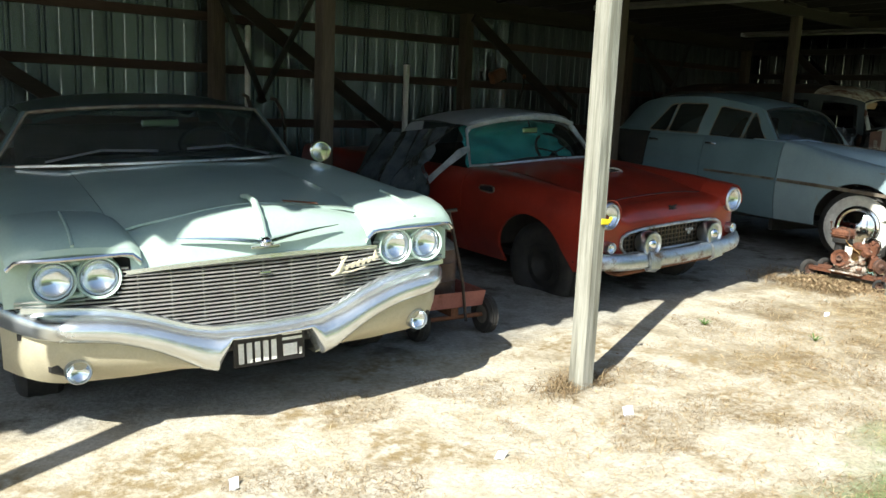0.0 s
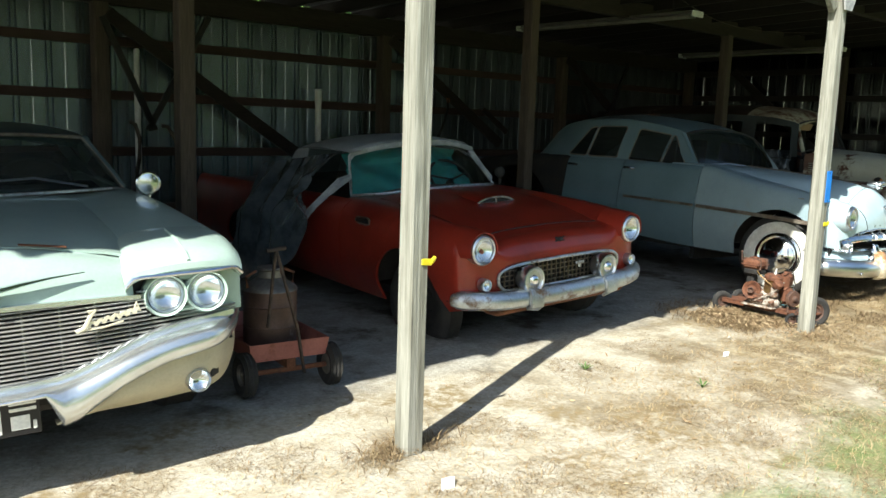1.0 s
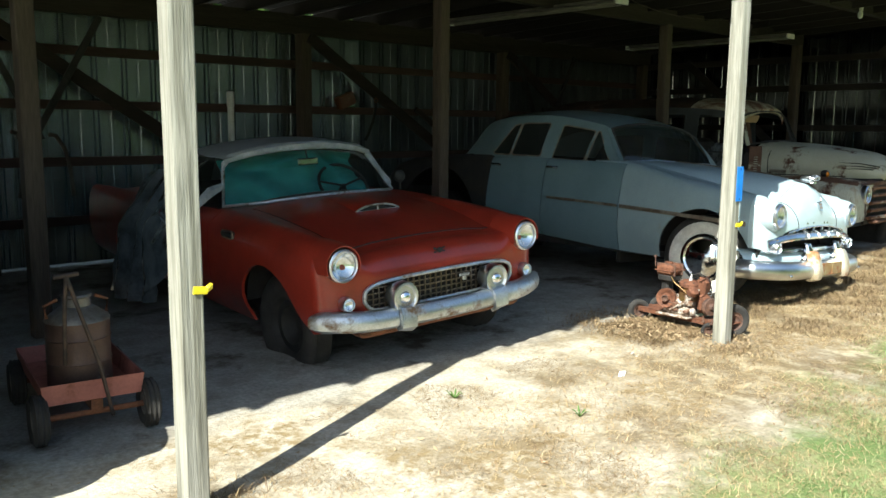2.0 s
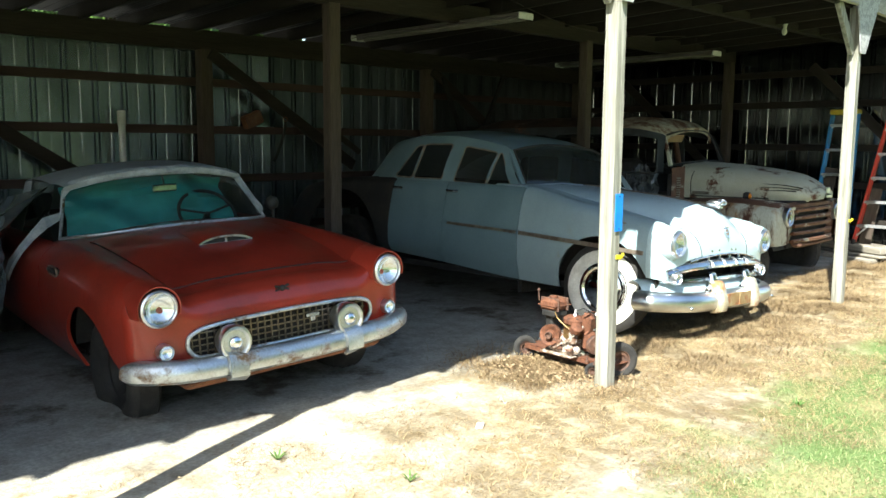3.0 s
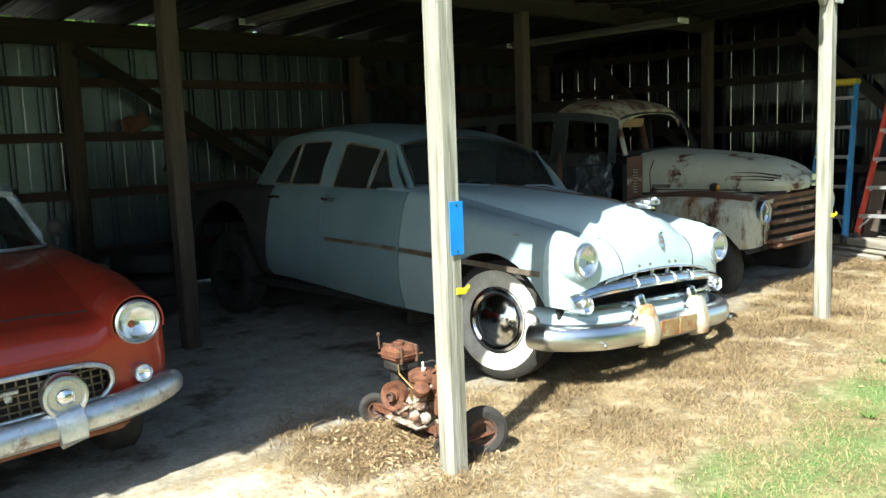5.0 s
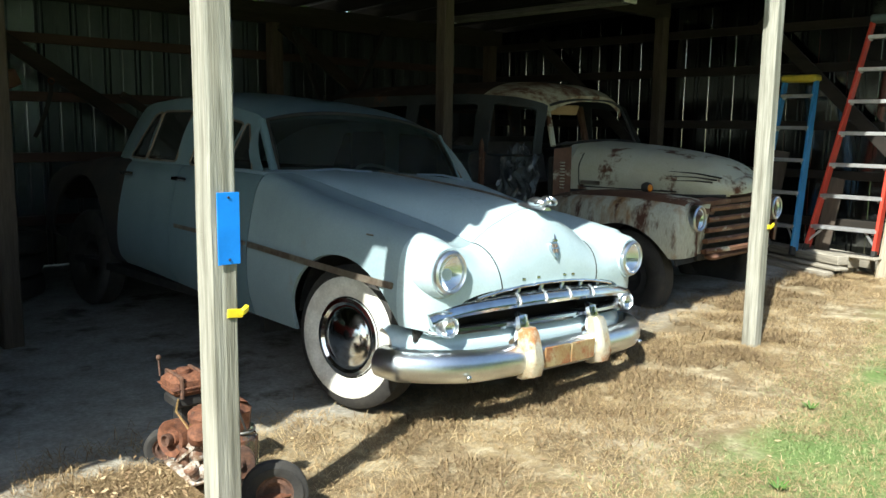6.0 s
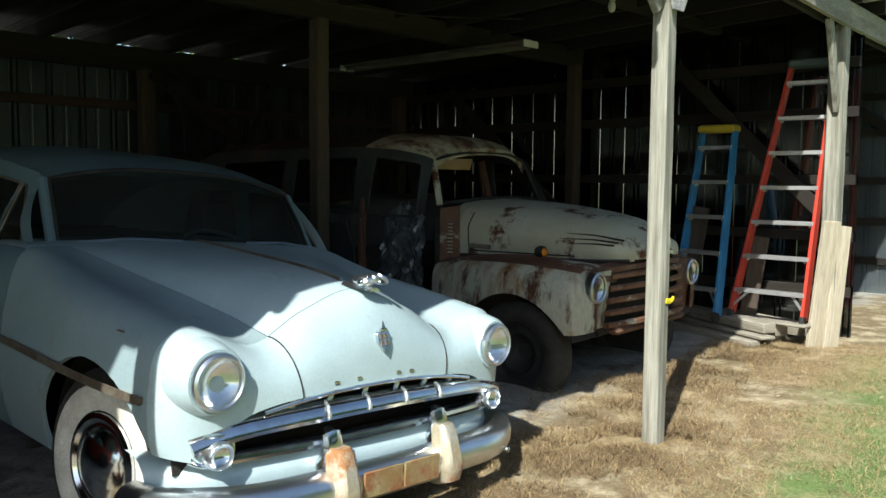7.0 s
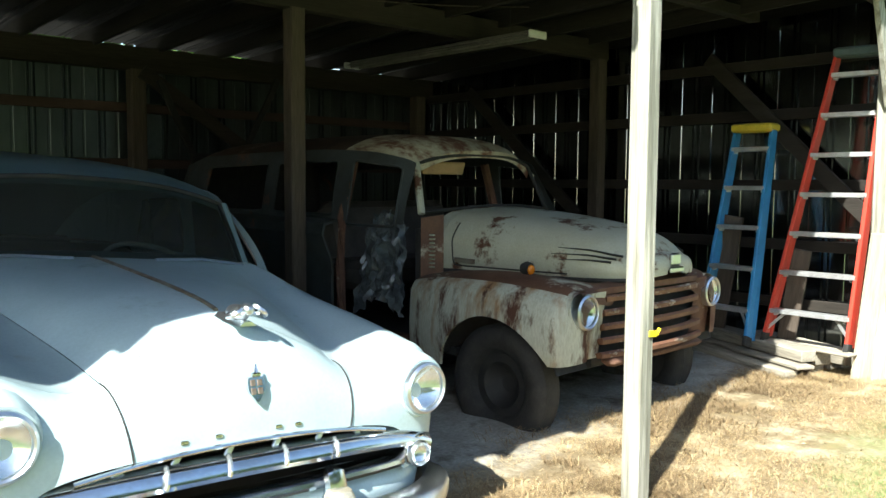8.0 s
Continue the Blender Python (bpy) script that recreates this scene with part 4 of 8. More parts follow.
for s in (-1, 1):
    orn.sweep([(s * (0.02 + 0.03 * math.sin(a) + 0.008 * a), 0.05 + 0.03 * math.cos(a), 1.035 + 0.002 * a - 0.014 * math.sin(a)) for a in steps(0, 4.5, 12)], circle(0.009, 6))
orn.sweep([(0, 0.03, 1.0), (0, 0.12, 1.005), (0, 0.2, 1.015)], [(-0.03, -0.006), (0.03, -0.006), (0.012, 0.008), (-0.012, 0.008)])
part("bonnet_ornament", orn, M_SATIN, saloon, "chrome ornament on the bonnet tip")

# ---- red two-seater ----
M_ROADSTER = mat("red_primer_paint", (0.32, 0.032, 0.017), 0.32, second=(0.21, 0.023, 0.014), scale=2.5, coat=0.4, bump=0.03, bump_scale=12, third=(0.31, 0.06, 0.036), third_at=(0.58, 0.8), third_scale=3, third_rough=0.65, grain=0.08)
M_TOP = mat("grey_hardtop_paint", (0.33, 0.35, 0.36), 0.5, second=(0.27, 0.29, 0.30), scale=4, bump=0.05)
M_TEAL = mat("teal_cloth", (0.055, 0.30, 0.30), 0.8, second=(0.04, 0.22, 0.23), scale=5, bump=0.2, bump_scale=30)
M_PLASTIC = mat("grey_plastic_sheet", (0.13, 0.155, 0.17), 0.14, second=(0.06, 0.07, 0.08), scale=7, bump=0.6, bump_scale=13, coat=1.0)
M_BRONZE = mat("tarnished_mesh", (0.24, 0.20, 0.15), 0.45, 0.8, second=(0.16, 0.13, 0.10), scale=14)
M_WRAP = mat("white_plastic_strip", (0.42, 0.44, 0.46), 0.3, second=(0.26, 0.28, 0.30), scale=9, bump=0.3, bump_scale=35)
roadster = thing("roadster_car", "faded red fifties two-seater with grey hardtop under torn plastic", "car", at=pose(5.20, 3.715, -0.042, 0, -2.8, -4.0))
TW = (0.55, 0.31, 0.355), (3.14, 0.31, 0.355)
T0 = 0.06
ROADSTER = Body([
    (kn(0, 0.72, 0.5, 0.77, 4.2, 0.74), kn(0, 0.33, 0.5, 0.24, 4.2, 0.3)),
    (kn(0, 0.80, 0.5, 0.855, 4.2, 0.82), kn(0, 0.42, 4.2, 0.4)),
    (kn(0, 0.815, 0.5, 0.875, 4.2, 0.84), kn(0, 0.58, 4.2, 0.6)),
    (kn(0, 0.805, 0.5, 0.86, 4.2, 0.82), kn(0, 0.74, 0.5, 0.775, 2, 0.82, 4.2, 0.82)),
    (kn(0, 0.69, 0.3, 0.72, 0.7, 0.74, 4.2, 0.75), kn(0, 0.835, 0.3, 0.865, 0.8, 0.89, 1.3, 0.91, 2.5, 0.92, 4.2, 0.92)),
    (kn(0, 0.55, 1.2, 0.60, 4.2, 0.56), kn(0, 0.735, 0.15, 0.77, 0.5, 0.845, 1.2, 0.915, 4.2, 0.86)),
    (kn(0, 0.32, 4.2, 0.36), kn(0, 0.745, 0.15, 0.785, 0.5, 0.875, 0.8, 0.925, 1.2, 0.95, 4.2, 0.86)),
    (kn(0, 0, 4.2, 0), kn(0, 0.75, 0.15, 0.792, 0.5, 0.885, 0.8, 0.935, 1.2, 0.965, 4.2, 0.86)),
], arch(*TW), 3)
t_mouth_x = kn(0, 0.50, 1, 0.535, 2, 0.555, 3, 0.55, 4, 0.50, 5, 0.40, 6, 0.25, 7, 0)
t_mouth_z = kn(0, 0.435, 1, 0.46, 2, 0.50, 3, 0.54, 4, 0.575, 5, 0.592, 6, 0.60, 7, 0.605)


def t_front(x):
    return -0.045 - 0.035 * (1 - (x / 0.7) ** 2)


part("nose", fascia(ROADSTER, T0, lambda u: (t_mouth_x(u), t_mouth_z(u)), t_front, 7), M_ROADSTER, roadster)
for s in (-1, 1):
    fe = part("front_fender", ROADSTER.patch(0, 5.0, 0, 0, 20, 0, s, ys=spaced(T0, 1.34, 18, TW[0])), M_ROADSTER, roadster)
    part("wheel_well", Mesh().sweep([(s * 0.6, 0.55 + 0.4 * math.cos(a), 0.33 + 0.4 * math.sin(a)) for a in steps(0.1, 3.04, 16)], [(-0.24, 0), (0.2, 0), (0.2, 0.01), (-0.24, 0.01)]), M_BLACK, fe)
    v = part("fender_vent", Mesh().box((s * 0.862, 1.02, 0.80), (0.03, 0.17, 0.045), pose(0, 0, 0, 0, s * 8).to_3x3(), bev=0.012), M_BLACK, fe)
    part("vent_trim", Mesh().sweep([(s * 0.872, 1.02 + 0.09 * a, 0.80 + 0.027 * b) for a, b in ((-1, -0.6), (-0.6, -1), (0.7, -0.8), (1, 0), (0.7, 0.8), (-0.6, 1), (-1, 0.6))], circle(0.006, 6), close=True, up=(1, 0, 0)), M_TRIM, v)
    part("door", ROADSTER.patch(0, 4.0, 1.347, 2.45, 14, 16, s), M_ROADSTER, roadster)
    part("rear_quarter", ROADSTER.patch(0, 4.0, 0, 0, 14, 0, s, ys=spaced(2.457, 4.2, 20, TW[1])), M_ROADSTER, roadster)
    road_wheel(roadster, (s * 0.675, 0.55, 0.03 if s > 0 else 0.0), 0.33, 0.17, 0.19, s, flat=0.045 if s > 0 else 0.07, rim_mat=M_BLACK, lean=2)
    road_wheel(roadster, (s * 0.70, 3.14, 0.02), 0.33, 0.17, 0.19, s, flat=0.04)
    round_lamp(roadster, "headlamp", (s * 0.685, -0.072, 0.718), 0.083, 0.10, M_LENS, M_SATIN, label="round sealed headlamp under a fender hood")
    hood = Mesh()
    hood.grid([[Vector((s * 0.685 + r * math.cos(a), y, 0.718 + r * 1.03 * math.sin(a))) for a in steps(-0.35, 3.49, 22)] for r, y in ((0.128, 0.14), (0.124, 0.03), (0.116, -0.055), (0.109, -0.082), (0.104, -0.08), (0.100, -0.06))], flip=True)
    part("headlamp_hood", hood, M_ROADSTER, fe)
    round_lamp(roadster, "parking_lamp", (s * 0.675, -0.085, 0.50), 0.036, 0.04, M_LENS, M_SATIN)
part("bonnet", ROADSTER.patch(5.05, 7, 0.142, 1.2, 12, 26, both=True, inset=0.012), M_ROADSTER, roadster)
under = ROADSTER.patch(5.02, 7, 0.08, 1.2, 8, 10, both=True)
under.v = [(x, y, z - 0.02) for x, y, z in under.v]
part("bonnet_lining", under, M_BLACK, roadster)
seam = [ROADSTER.point(u, 0.1375) + Vector((0, 0, 0.001)) for u in steps(5.06, 7, 16)]
part("bonnet_seam", Mesh().sweep(seam + [Vector((-p.x, p.y, p.z)) for p in seam[-2::-1]], circle(0.005, 6)), M_BLACK, roadster)
part("bonnet_front_panel", ROADSTER.patch(5.02, 7, T0, 0.133, 12, 4, both=True, inset=0.012), M_ROADSTER, roadster)
part("cowl", ROADSTER.patch(3.9, 7, 1.207, 1.42, 12, 6, both=True), M_ROADSTER, roadster)
part("boot_lid", ROADSTER.patch(4.0, 7, 2.6, 4.2, 12, 18, both=True), M_ROADSTER, roadster)
part("floor_pan", Mesh().box((0, 2.0, 0.3), (1.4, 2.4, 0.05)).box((0, 1.3, 0.55), (1.3, 0.04, 0.7)), M_BLACK, roadster)
# bonnet scoop
sc = Mesh()
sc.grid([[Vector((x * w, y, ROADSTER.point(7, y).z + h * (1 - abs(x) ** 2.5) + 0.002)) for x in steps(-1, 1, 12)] for y, h, w in ((0.60, 0.034, 0.165), (0.66, 0.036, 0.17), (0.78, 0.03, 0.165), (0.92, 0.02, 0.15), (1.05, 0.0, 0.13))], flip=True)
scoop = part("bonnet_scoop", sc, M_ROADSTER, roadster)
zc = ROADSTER.point(7, 0.6).z
part("scoop_mouth", Mesh().grid([[(0.16 * x, 0.604, zc - 0.005 + h * 0.032 * (1 - abs(x) ** 2.5)) for x in steps(-1, 1, 12)] for h in (0, 1)]), M_BLACK, scoop)
part("scoop_trim", Mesh().sweep([(0.168 * x, 0.598, zc + 0.034 * (1 - abs(x) ** 2.5)) for x in steps(-1, 1, 14)] + [(0.168 * x, 0.598, zc - 0.006) for x in steps(0.9, -0.9, 8)], circle(0.007, 6), close=True, up=(0, -1, 0)), M_OLDCHROME, scoop)
part("scoop_bar", Mesh().box((0, 0.597, zc + 0.018), (0.012, 0.01, 0.045)), M_OLDCHROME, scoop)
# grille
gr = part("grille", Mesh().grid([[(x, 0.0, z) for x in steps(-0.58, 0.58, 8)] for z in (0.40, 0.62)]), M_BLACK, roadster, "square mesh grille behind a chrome surround")
ring = [(t_mouth_x(u), t_mouth_z(u)) for u in steps(0, 7, 24)]
loop = [(x, t_front(x) - 0.008, z) for x, z in ring] + [(-x, t_front(x) - 0.008, z) for x, z in ring[-2::-1]] + [(x, t_front(x) - 0.008, 0.432) for x in steps(-0.45, 0.45, 10)]
part("grille_surround", Mesh().sweep(loop, circle(0.012, 8), close=True, up=(0, -1, 0)), M_OLDCHROME, gr)
bars = Mesh()
for i in range(27):
    x = -0.52 + 0.04 * i
    zt = 0.607 - 0.045 * (abs(x) / 0.54) ** 4
    bars.beam((x, t_front(x) + 0.025, 0.435), (x, t_front(x) + 0.025, zt), 0.006, 0.012, (0, 1, 0))
for i in range(5):
    z = 0.458 + 0.032 * i
    bars.sweep([(x, t_front(x) + 0.022, z) for x in steps(-0.535, 0.535, 16)], [(-0.005, -0.003), (0.005, -0.003), (0.005, 0.003), (-0.005, 0.003)])
part("mesh_screen", bars, M_BRONZE, gr, "tarnished crossed grille bars")
part("grille_badge", Mesh().box((0.16, t_front(0) - 0.004, 0.545), (0.08, 0.012, 0.018), bev=0.004).box((0.16, t_front(0) - 0.004, 0.525), (0.03, 0.012, 0.03), bev=0.006), M_OLDCHROME, gr)
part("nose_badge", Mesh().box((0.0, -0.048, 0.715), (0.09, 0.012, 0.012), pose(0, 0, 0, -25, 18).to_3x3(), bev=0.003).box((0.0, -0.048, 0.715), (0.09, 0.012, 0.012), pose(0, 0, 0, -25, -18).to_3x3(), bev=0.003).ball((0, -0.052, 0.715), (0.018, 0.01, 0.018), 10, 6), M_BLACK, roadster)
path = [(x, -0.155 + 0.17 * max(0, (abs(x) - 0.5) / 0.36) ** 2.0 + 0.02 * (x / 0.85) ** 2, 0.383 + 0.025 * (x / 0.85) ** 2) for x in [0.86 * math.sin(a) for a in steps(-math.pi / 2, math.pi / 2, 34)]]
bumper = part("bumper", Mesh().sweep(path, [(-0.03, 0.058), (0.008, 0.058), (0.032, 0.04), (0.046, 0.0), (0.04, -0.035), (0.012, -0.055), (-0.03, -0.055), (-0.025, 0)], scale=lambda t: min(1, 0.45 + 5 * min(t, 1 - t)) if min(t, 1 - t) < 0.11 else 1), M_OLDCHROME, roadster, "pitted chrome bumper with rust spots")
for s in (-1, 1):
    bg = Mesh().sweep([(s * 0.355, -0.165, 0.315), (s * 0.35, -0.207, 0.34), (s * 0.35, -0.207, 0.41), (s * 0.347, -0.19, 0.436), (s * 0.345, -0.14, 0.445)], [(-0.055, -0.01), (0.055, -0.01), (0.05, 0.01), (-0.05, 0.01)], up=(0, -1, 0))
    g = part("bumper_guard", bg, M_OLDCHROME, bumper)
    part("lamp_pod", Mesh().lathe([(0.02, -0.12), (0.068, -0.10), (0.087, -0.05), (0.089, 0.0), (0.084, 0.014), (0.074, 0.016), (0.064, 0.006), (0.058, -0.012)], (s * 0.345, -0.165, 0.503), (0, -1, 0), 28, cap=False), M_SATIN, g, "round chrome bumper pod with a lamp")
    part("pod_recess", Mesh().lathe([(0.062, 0.0), (0.056, -0.016), (0.03, -0.02), (0.002, -0.02)], (s * 0.345, -0.165, 0.503), (0, -1, 0), 22), M_OLDCHROME, g)
    part("lens", Mesh().lathe([(0.044, -0.02), (0.042, -0.004), (0.034, 0.014), (0.02, 0.024), (0.002, 0.028)], (s * 0.345, -0.165, 0.503), (0, -1, 0), 20), M_REFLECTOR, g)
part("under_pan", Mesh().box((0, -0.02, 0.31), (1.2, 0.16, 0.05), bev=0.02), M_RUSTY, roadster)


# hardtop and wrap-round windscreen
def t_base(s):
    return (0.70 * s, 1.34 - 0.20 * (1 - s * s) + 0.10 * max(0, abs(s) - 0.75) / 0.25, 0.925 + 0.045 * (1 - s * s))


def t_head(s):
    return (0.59 * s, 1.62 - 0.10 * (1 - s * s) + 0.02 * abs(s), 1.205 + 0.075 * (1 - abs(s) ** 2.4))


ws = part("windscreen", Mesh().grid(windscreen(t_base, t_head, bow=0.02)), M_GLASS, roadster)
ws.visible_shadow = False
edge = [Vector(t_base(s)) for s in steps(-1, 1, 20)] + [Vector(t_base(1)).lerp(Vector(t_head(1)), t) for t in (0.25, 0.5, 0.75)] + [Vector(t_head(s)) for s in steps(1, -1, 20)] + [Vector(t_head(-1)).lerp(Vector(t_base(-1)), t) for t in (0.25, 0.5, 0.75)]
part("screen_frame", Mesh().sweep(edge, circle(0.011, 8), close=True, up=(0, -1, 0)), M_OLDCHROME, ws)
top = Mesh()
rows = []
for y in steps(1.53, 2.75, 20):
    w = kn(1.5, 0.60, 1.8, 0.64, 2.3, 0.64, 2.75, 0.60)(y)
    c = kn(1.5, 1.285, 1.65, 1.325, 2.0, 1.35, 2.35, 1.32, 2.75, 0.98)(y)
    d = kn(1.5, 0.06, 1.8, 0.09, 2.75, 0.06)(y)
    rows.append([Vector((w * math.sin(a), y + 0.06 * abs(math.sin(a)) ** 2 * (y < 1.7), c - d * abs(math.sin(a)) ** 2.6)) for a in steps(-math.pi / 2, math.pi / 2, 18)])
top.grid([[p + Vector((0, 0.01, -0.03)) for p in rows[0]]] + rows)
hard = part("hardtop", top, M_TOP, roadster, "dusty grey removable hardtop")
for s in (-1, 1):
    q = Mesh().grid([[Vector((s * lerp(0.74, kn(1.5, 0.60, 1.8, 0.64, 2.3, 0.64, 2.75, 0.60)(y), t), y, lerp(0.90, kn(1.5, 1.225, 1.8, 1.255, 2.0, 1.26, 2.35, 1.235, 2.75, 0.93)(y), t))) for t in steps(0, 1, 6)] for y in steps(2.18, 2.75, 10)], flip=s > 0)
    part("hardtop_quarter", q, M_TOP, hard)
    part("side_pane", Mesh().grid([[Vector((s * lerp(0.735, 0.635, t), y, lerp(0.91, 1.245, t))) for t in (0, 0.5, 1)] for y in (1.66, 1.9, 2.18)]), M_TINTGLASS, hard)
# teal cloth over the dash and seats
rows = []
for j in range(15):
    t = j / 14
    rows.append([Vector((x, 1.52 + 0.26 * t + 0.05 * math.sin(9 * x + 5 * t + 3 * noise.noise((x * 3, t * 2, 8))) + 0.075 * noise.noise((x * 5, t * 4, 1)), 0.90 + 0.36 * t - 0.06 * abs(x) + 0.03 * noise.noise((x * 3, t * 3, 5)))) for x in steps(-0.60, 0.52, 40)])
part("interior_cover", Mesh().grid(rows, flip=True), M_TEAL, roadster, "creased teal cloth hung behind the windscreen")
steering(roadster, (0.30, 1.50, 0.98), 0.2, M_BLACK, (0, -0.75, 0.65))
part("rear_view_mirror", Mesh().box((0.02, 1.53, 1.18), (0.17, 0.02, 0.05), bev=0.009).rod((0.02, 1.535, 1.2), (0.02, 1.56, 1.27), 0.006, n=6), M_CHROME, roadster)
seat(roadster, 2.0, 0.5, 1.2)
mi = part("door_mirror", Mesh().rod((0.76, 1.42, 0.92), (0.76, 1.42, 0.98), 0.012).ball((0.76, 1.42, 1.02), (0.05, 0.04, 0.05)), M_BLACK, roadster)
# torn white strip round the windscreen and grey plastic hanging down the side
path = [Vector(t_base(-1)) + Vector((-0.235, 0.42, -0.26)), Vector(t_base(-1)) + Vector((-0.22, 0.33, -0.17)), Vector(t_base(-1)) + Vector((-0.18, 0.22, -0.07)), Vector(t_base(-1)) + Vector((-0.125, 0.13, 0.02)), Vector(t_base(-1)) + Vector((-0.06, 0.06, 0.10))] + [Vector(t_base(-1)).lerp(Vector(t_head(-1)), t) + Vector((-0.012, -0.012, 0.005)) for t in (0.45, 0.7, 0.9)] + \
    [Vector(t_head(s)) + Vector((0, -0.018, 0.022)) for s in steps(-0.95, 0.95, 26)] + [Vector(t_head(1)).lerp(Vector(t_base(1)), t) + Vector((0.012, -0.014, 0.006)) for t in (0.1, 0.35, 0.6, 0.85)]
wrap = Mesh()
rows = []
for i, p in enumerate(path):
    k = 0.026 + 0.012 * noise.noise((i * 0.9, 0, 0))
    j = 0.012 * noise.noise((i * 1.7, 3, 0))
    rows.append([p + Vector((-0.3 * k if i < 5 else 0.3 * k if i > len(path) - 5 else 0, 0.5 * k, k)) , p + Vector((0, -0.014 + j, 0.4 * k)), p + Vector((0, -0.012 - j, -0.3 * k)), p + Vector((0.4 * k if i < 5 else -0.4 * k if i > len(path) - 5 else 0, -0.004, -k))])
part("torn_cover_edge", wrap.grid(rows, flip=True), M_WRAP, roadster, "crumpled white plastic edge round the windscreen")
rows = []
for j in range(30):
    t = j / 29
    r = []
    for i in range(46):
        u = i / 45
        y = 1.62 + 1.30 * u - 0.12 * t * (1 - u)
        drop = lerp(0.36, 0.98, min(1, u * 2.6)) - 0.25 * max(0, u - 0.8)
        z = lerp(1.24 - 0.15 * u, 1.24 - 0.15 * u - drop, t)
        x = -0.66 - 0.26 * min(1, t * 2.4) - 0.10 * t
        f = 0.055 * math.sin(25 * u + 3.5 * noise.noise((u * 4, t * 1.5, 0))) * (0.25 + t) + 0.03 * noise.noise((u * 7, t * 5, 9))
        r.append(Vector((x - f - 0.03, y + 0.5 * f, max(z, 0.09 + 0.02 * math.sin(9 * u)))))
    rows.append(r)
part("hanging_cover", Mesh().grid(rows), M_PLASTIC, roadster, "creased grey plastic sheet hanging from the roof", sharp=60)

# ---- pale green luxury car ----
M_LUXURY = mat("pale_green_paint", (0.40, 0.51, 0.45), 0.3, second=(0.35, 0.45, 0.40), scale=2.5, coat=0.5, grain=0.04, bump=0.02, bump_scale=9)
M_IMPROOF = mat("dark_green_roof_paint", (0.06, 0.09, 0.085), 0.35, second=(0.05, 0.075, 0.07), scale=3, coat=0.2)
M_PAN = mat("beige_pan_paint", (0.46, 0.42, 0.30), 0.4, second=(0.40, 0.36, 0.26), scale=5, grain=0.06)
M_GRILLE = mat("grille_bars", (0.55, 0.54, 0.51), 0.32, 0.75, second=(0.46, 0.45, 0.42), scale=9)
M_GOLD = mat("pale_gilt_metal", (0.80, 0.74, 0.58), 0.4, 0.3)
M_PLATE = mat("black_enamel", (0.012, 0.012, 0.014), 0.35)
M_WHITE = mat("white_enamel", (0.75, 0.75, 0.72), 0.5)
luxury = thing("luxury_car", "pale green sixties luxury car with a wide chrome bumper", "car", at=pose(1.655, 3.305, -0.04, 0, -2.5, -10))
IW = (0.78, 0.36, 0.40), (4.02, 0.36, 0.38)
LUXURY = Body([
    (kn(0, 0.80, 0.5, 0.88, 5.0, 0.8), kn(0, 0.4, 0.5, 0.25, 5.0, 0.3)),
    (kn(0, 0.88, 0.5, 0.955, 5.0, 0.9), kn(0, 0.5, 5.0, 0.45)),
    (kn(0, 0.93, 0.5, 0.99, 5.0, 0.94), kn(0, 0.66, 5.0, 0.66)),
    (kn(0, 0.94, 0.5, 0.985, 5.0, 0.95), kn(0, 0.80, 0.5, 0.85, 5.0, 0.86)),
    (kn(0, 0.84, 0.5, 0.88, 5.0, 0.86), kn(0, 0.87, 0.5, 0.925, 1.5, 0.965, 5.0, 0.96)),
    (kn(0, 0.56, 0.5, 0.56, 5.0, 0.56), kn(0, 0.875, 0.5, 0.93, 1.5, 0.975, 5.0, 0.96)),
    (kn(0, 0.40, 5.0, 0.40), kn(0, 0.905, 0.3, 0.945, 1.5, 0.99, 5.0, 0.96)),
    (kn(0, 0, 5.0, 0), kn(0, 0.955, 0.3, 0.975, 1.5, 1.005, 5.0, 0.96)),
], arch(*IW), 3)


def i_front(x):
    return -0.17 + 0.12 * (x / 0.9) ** 2


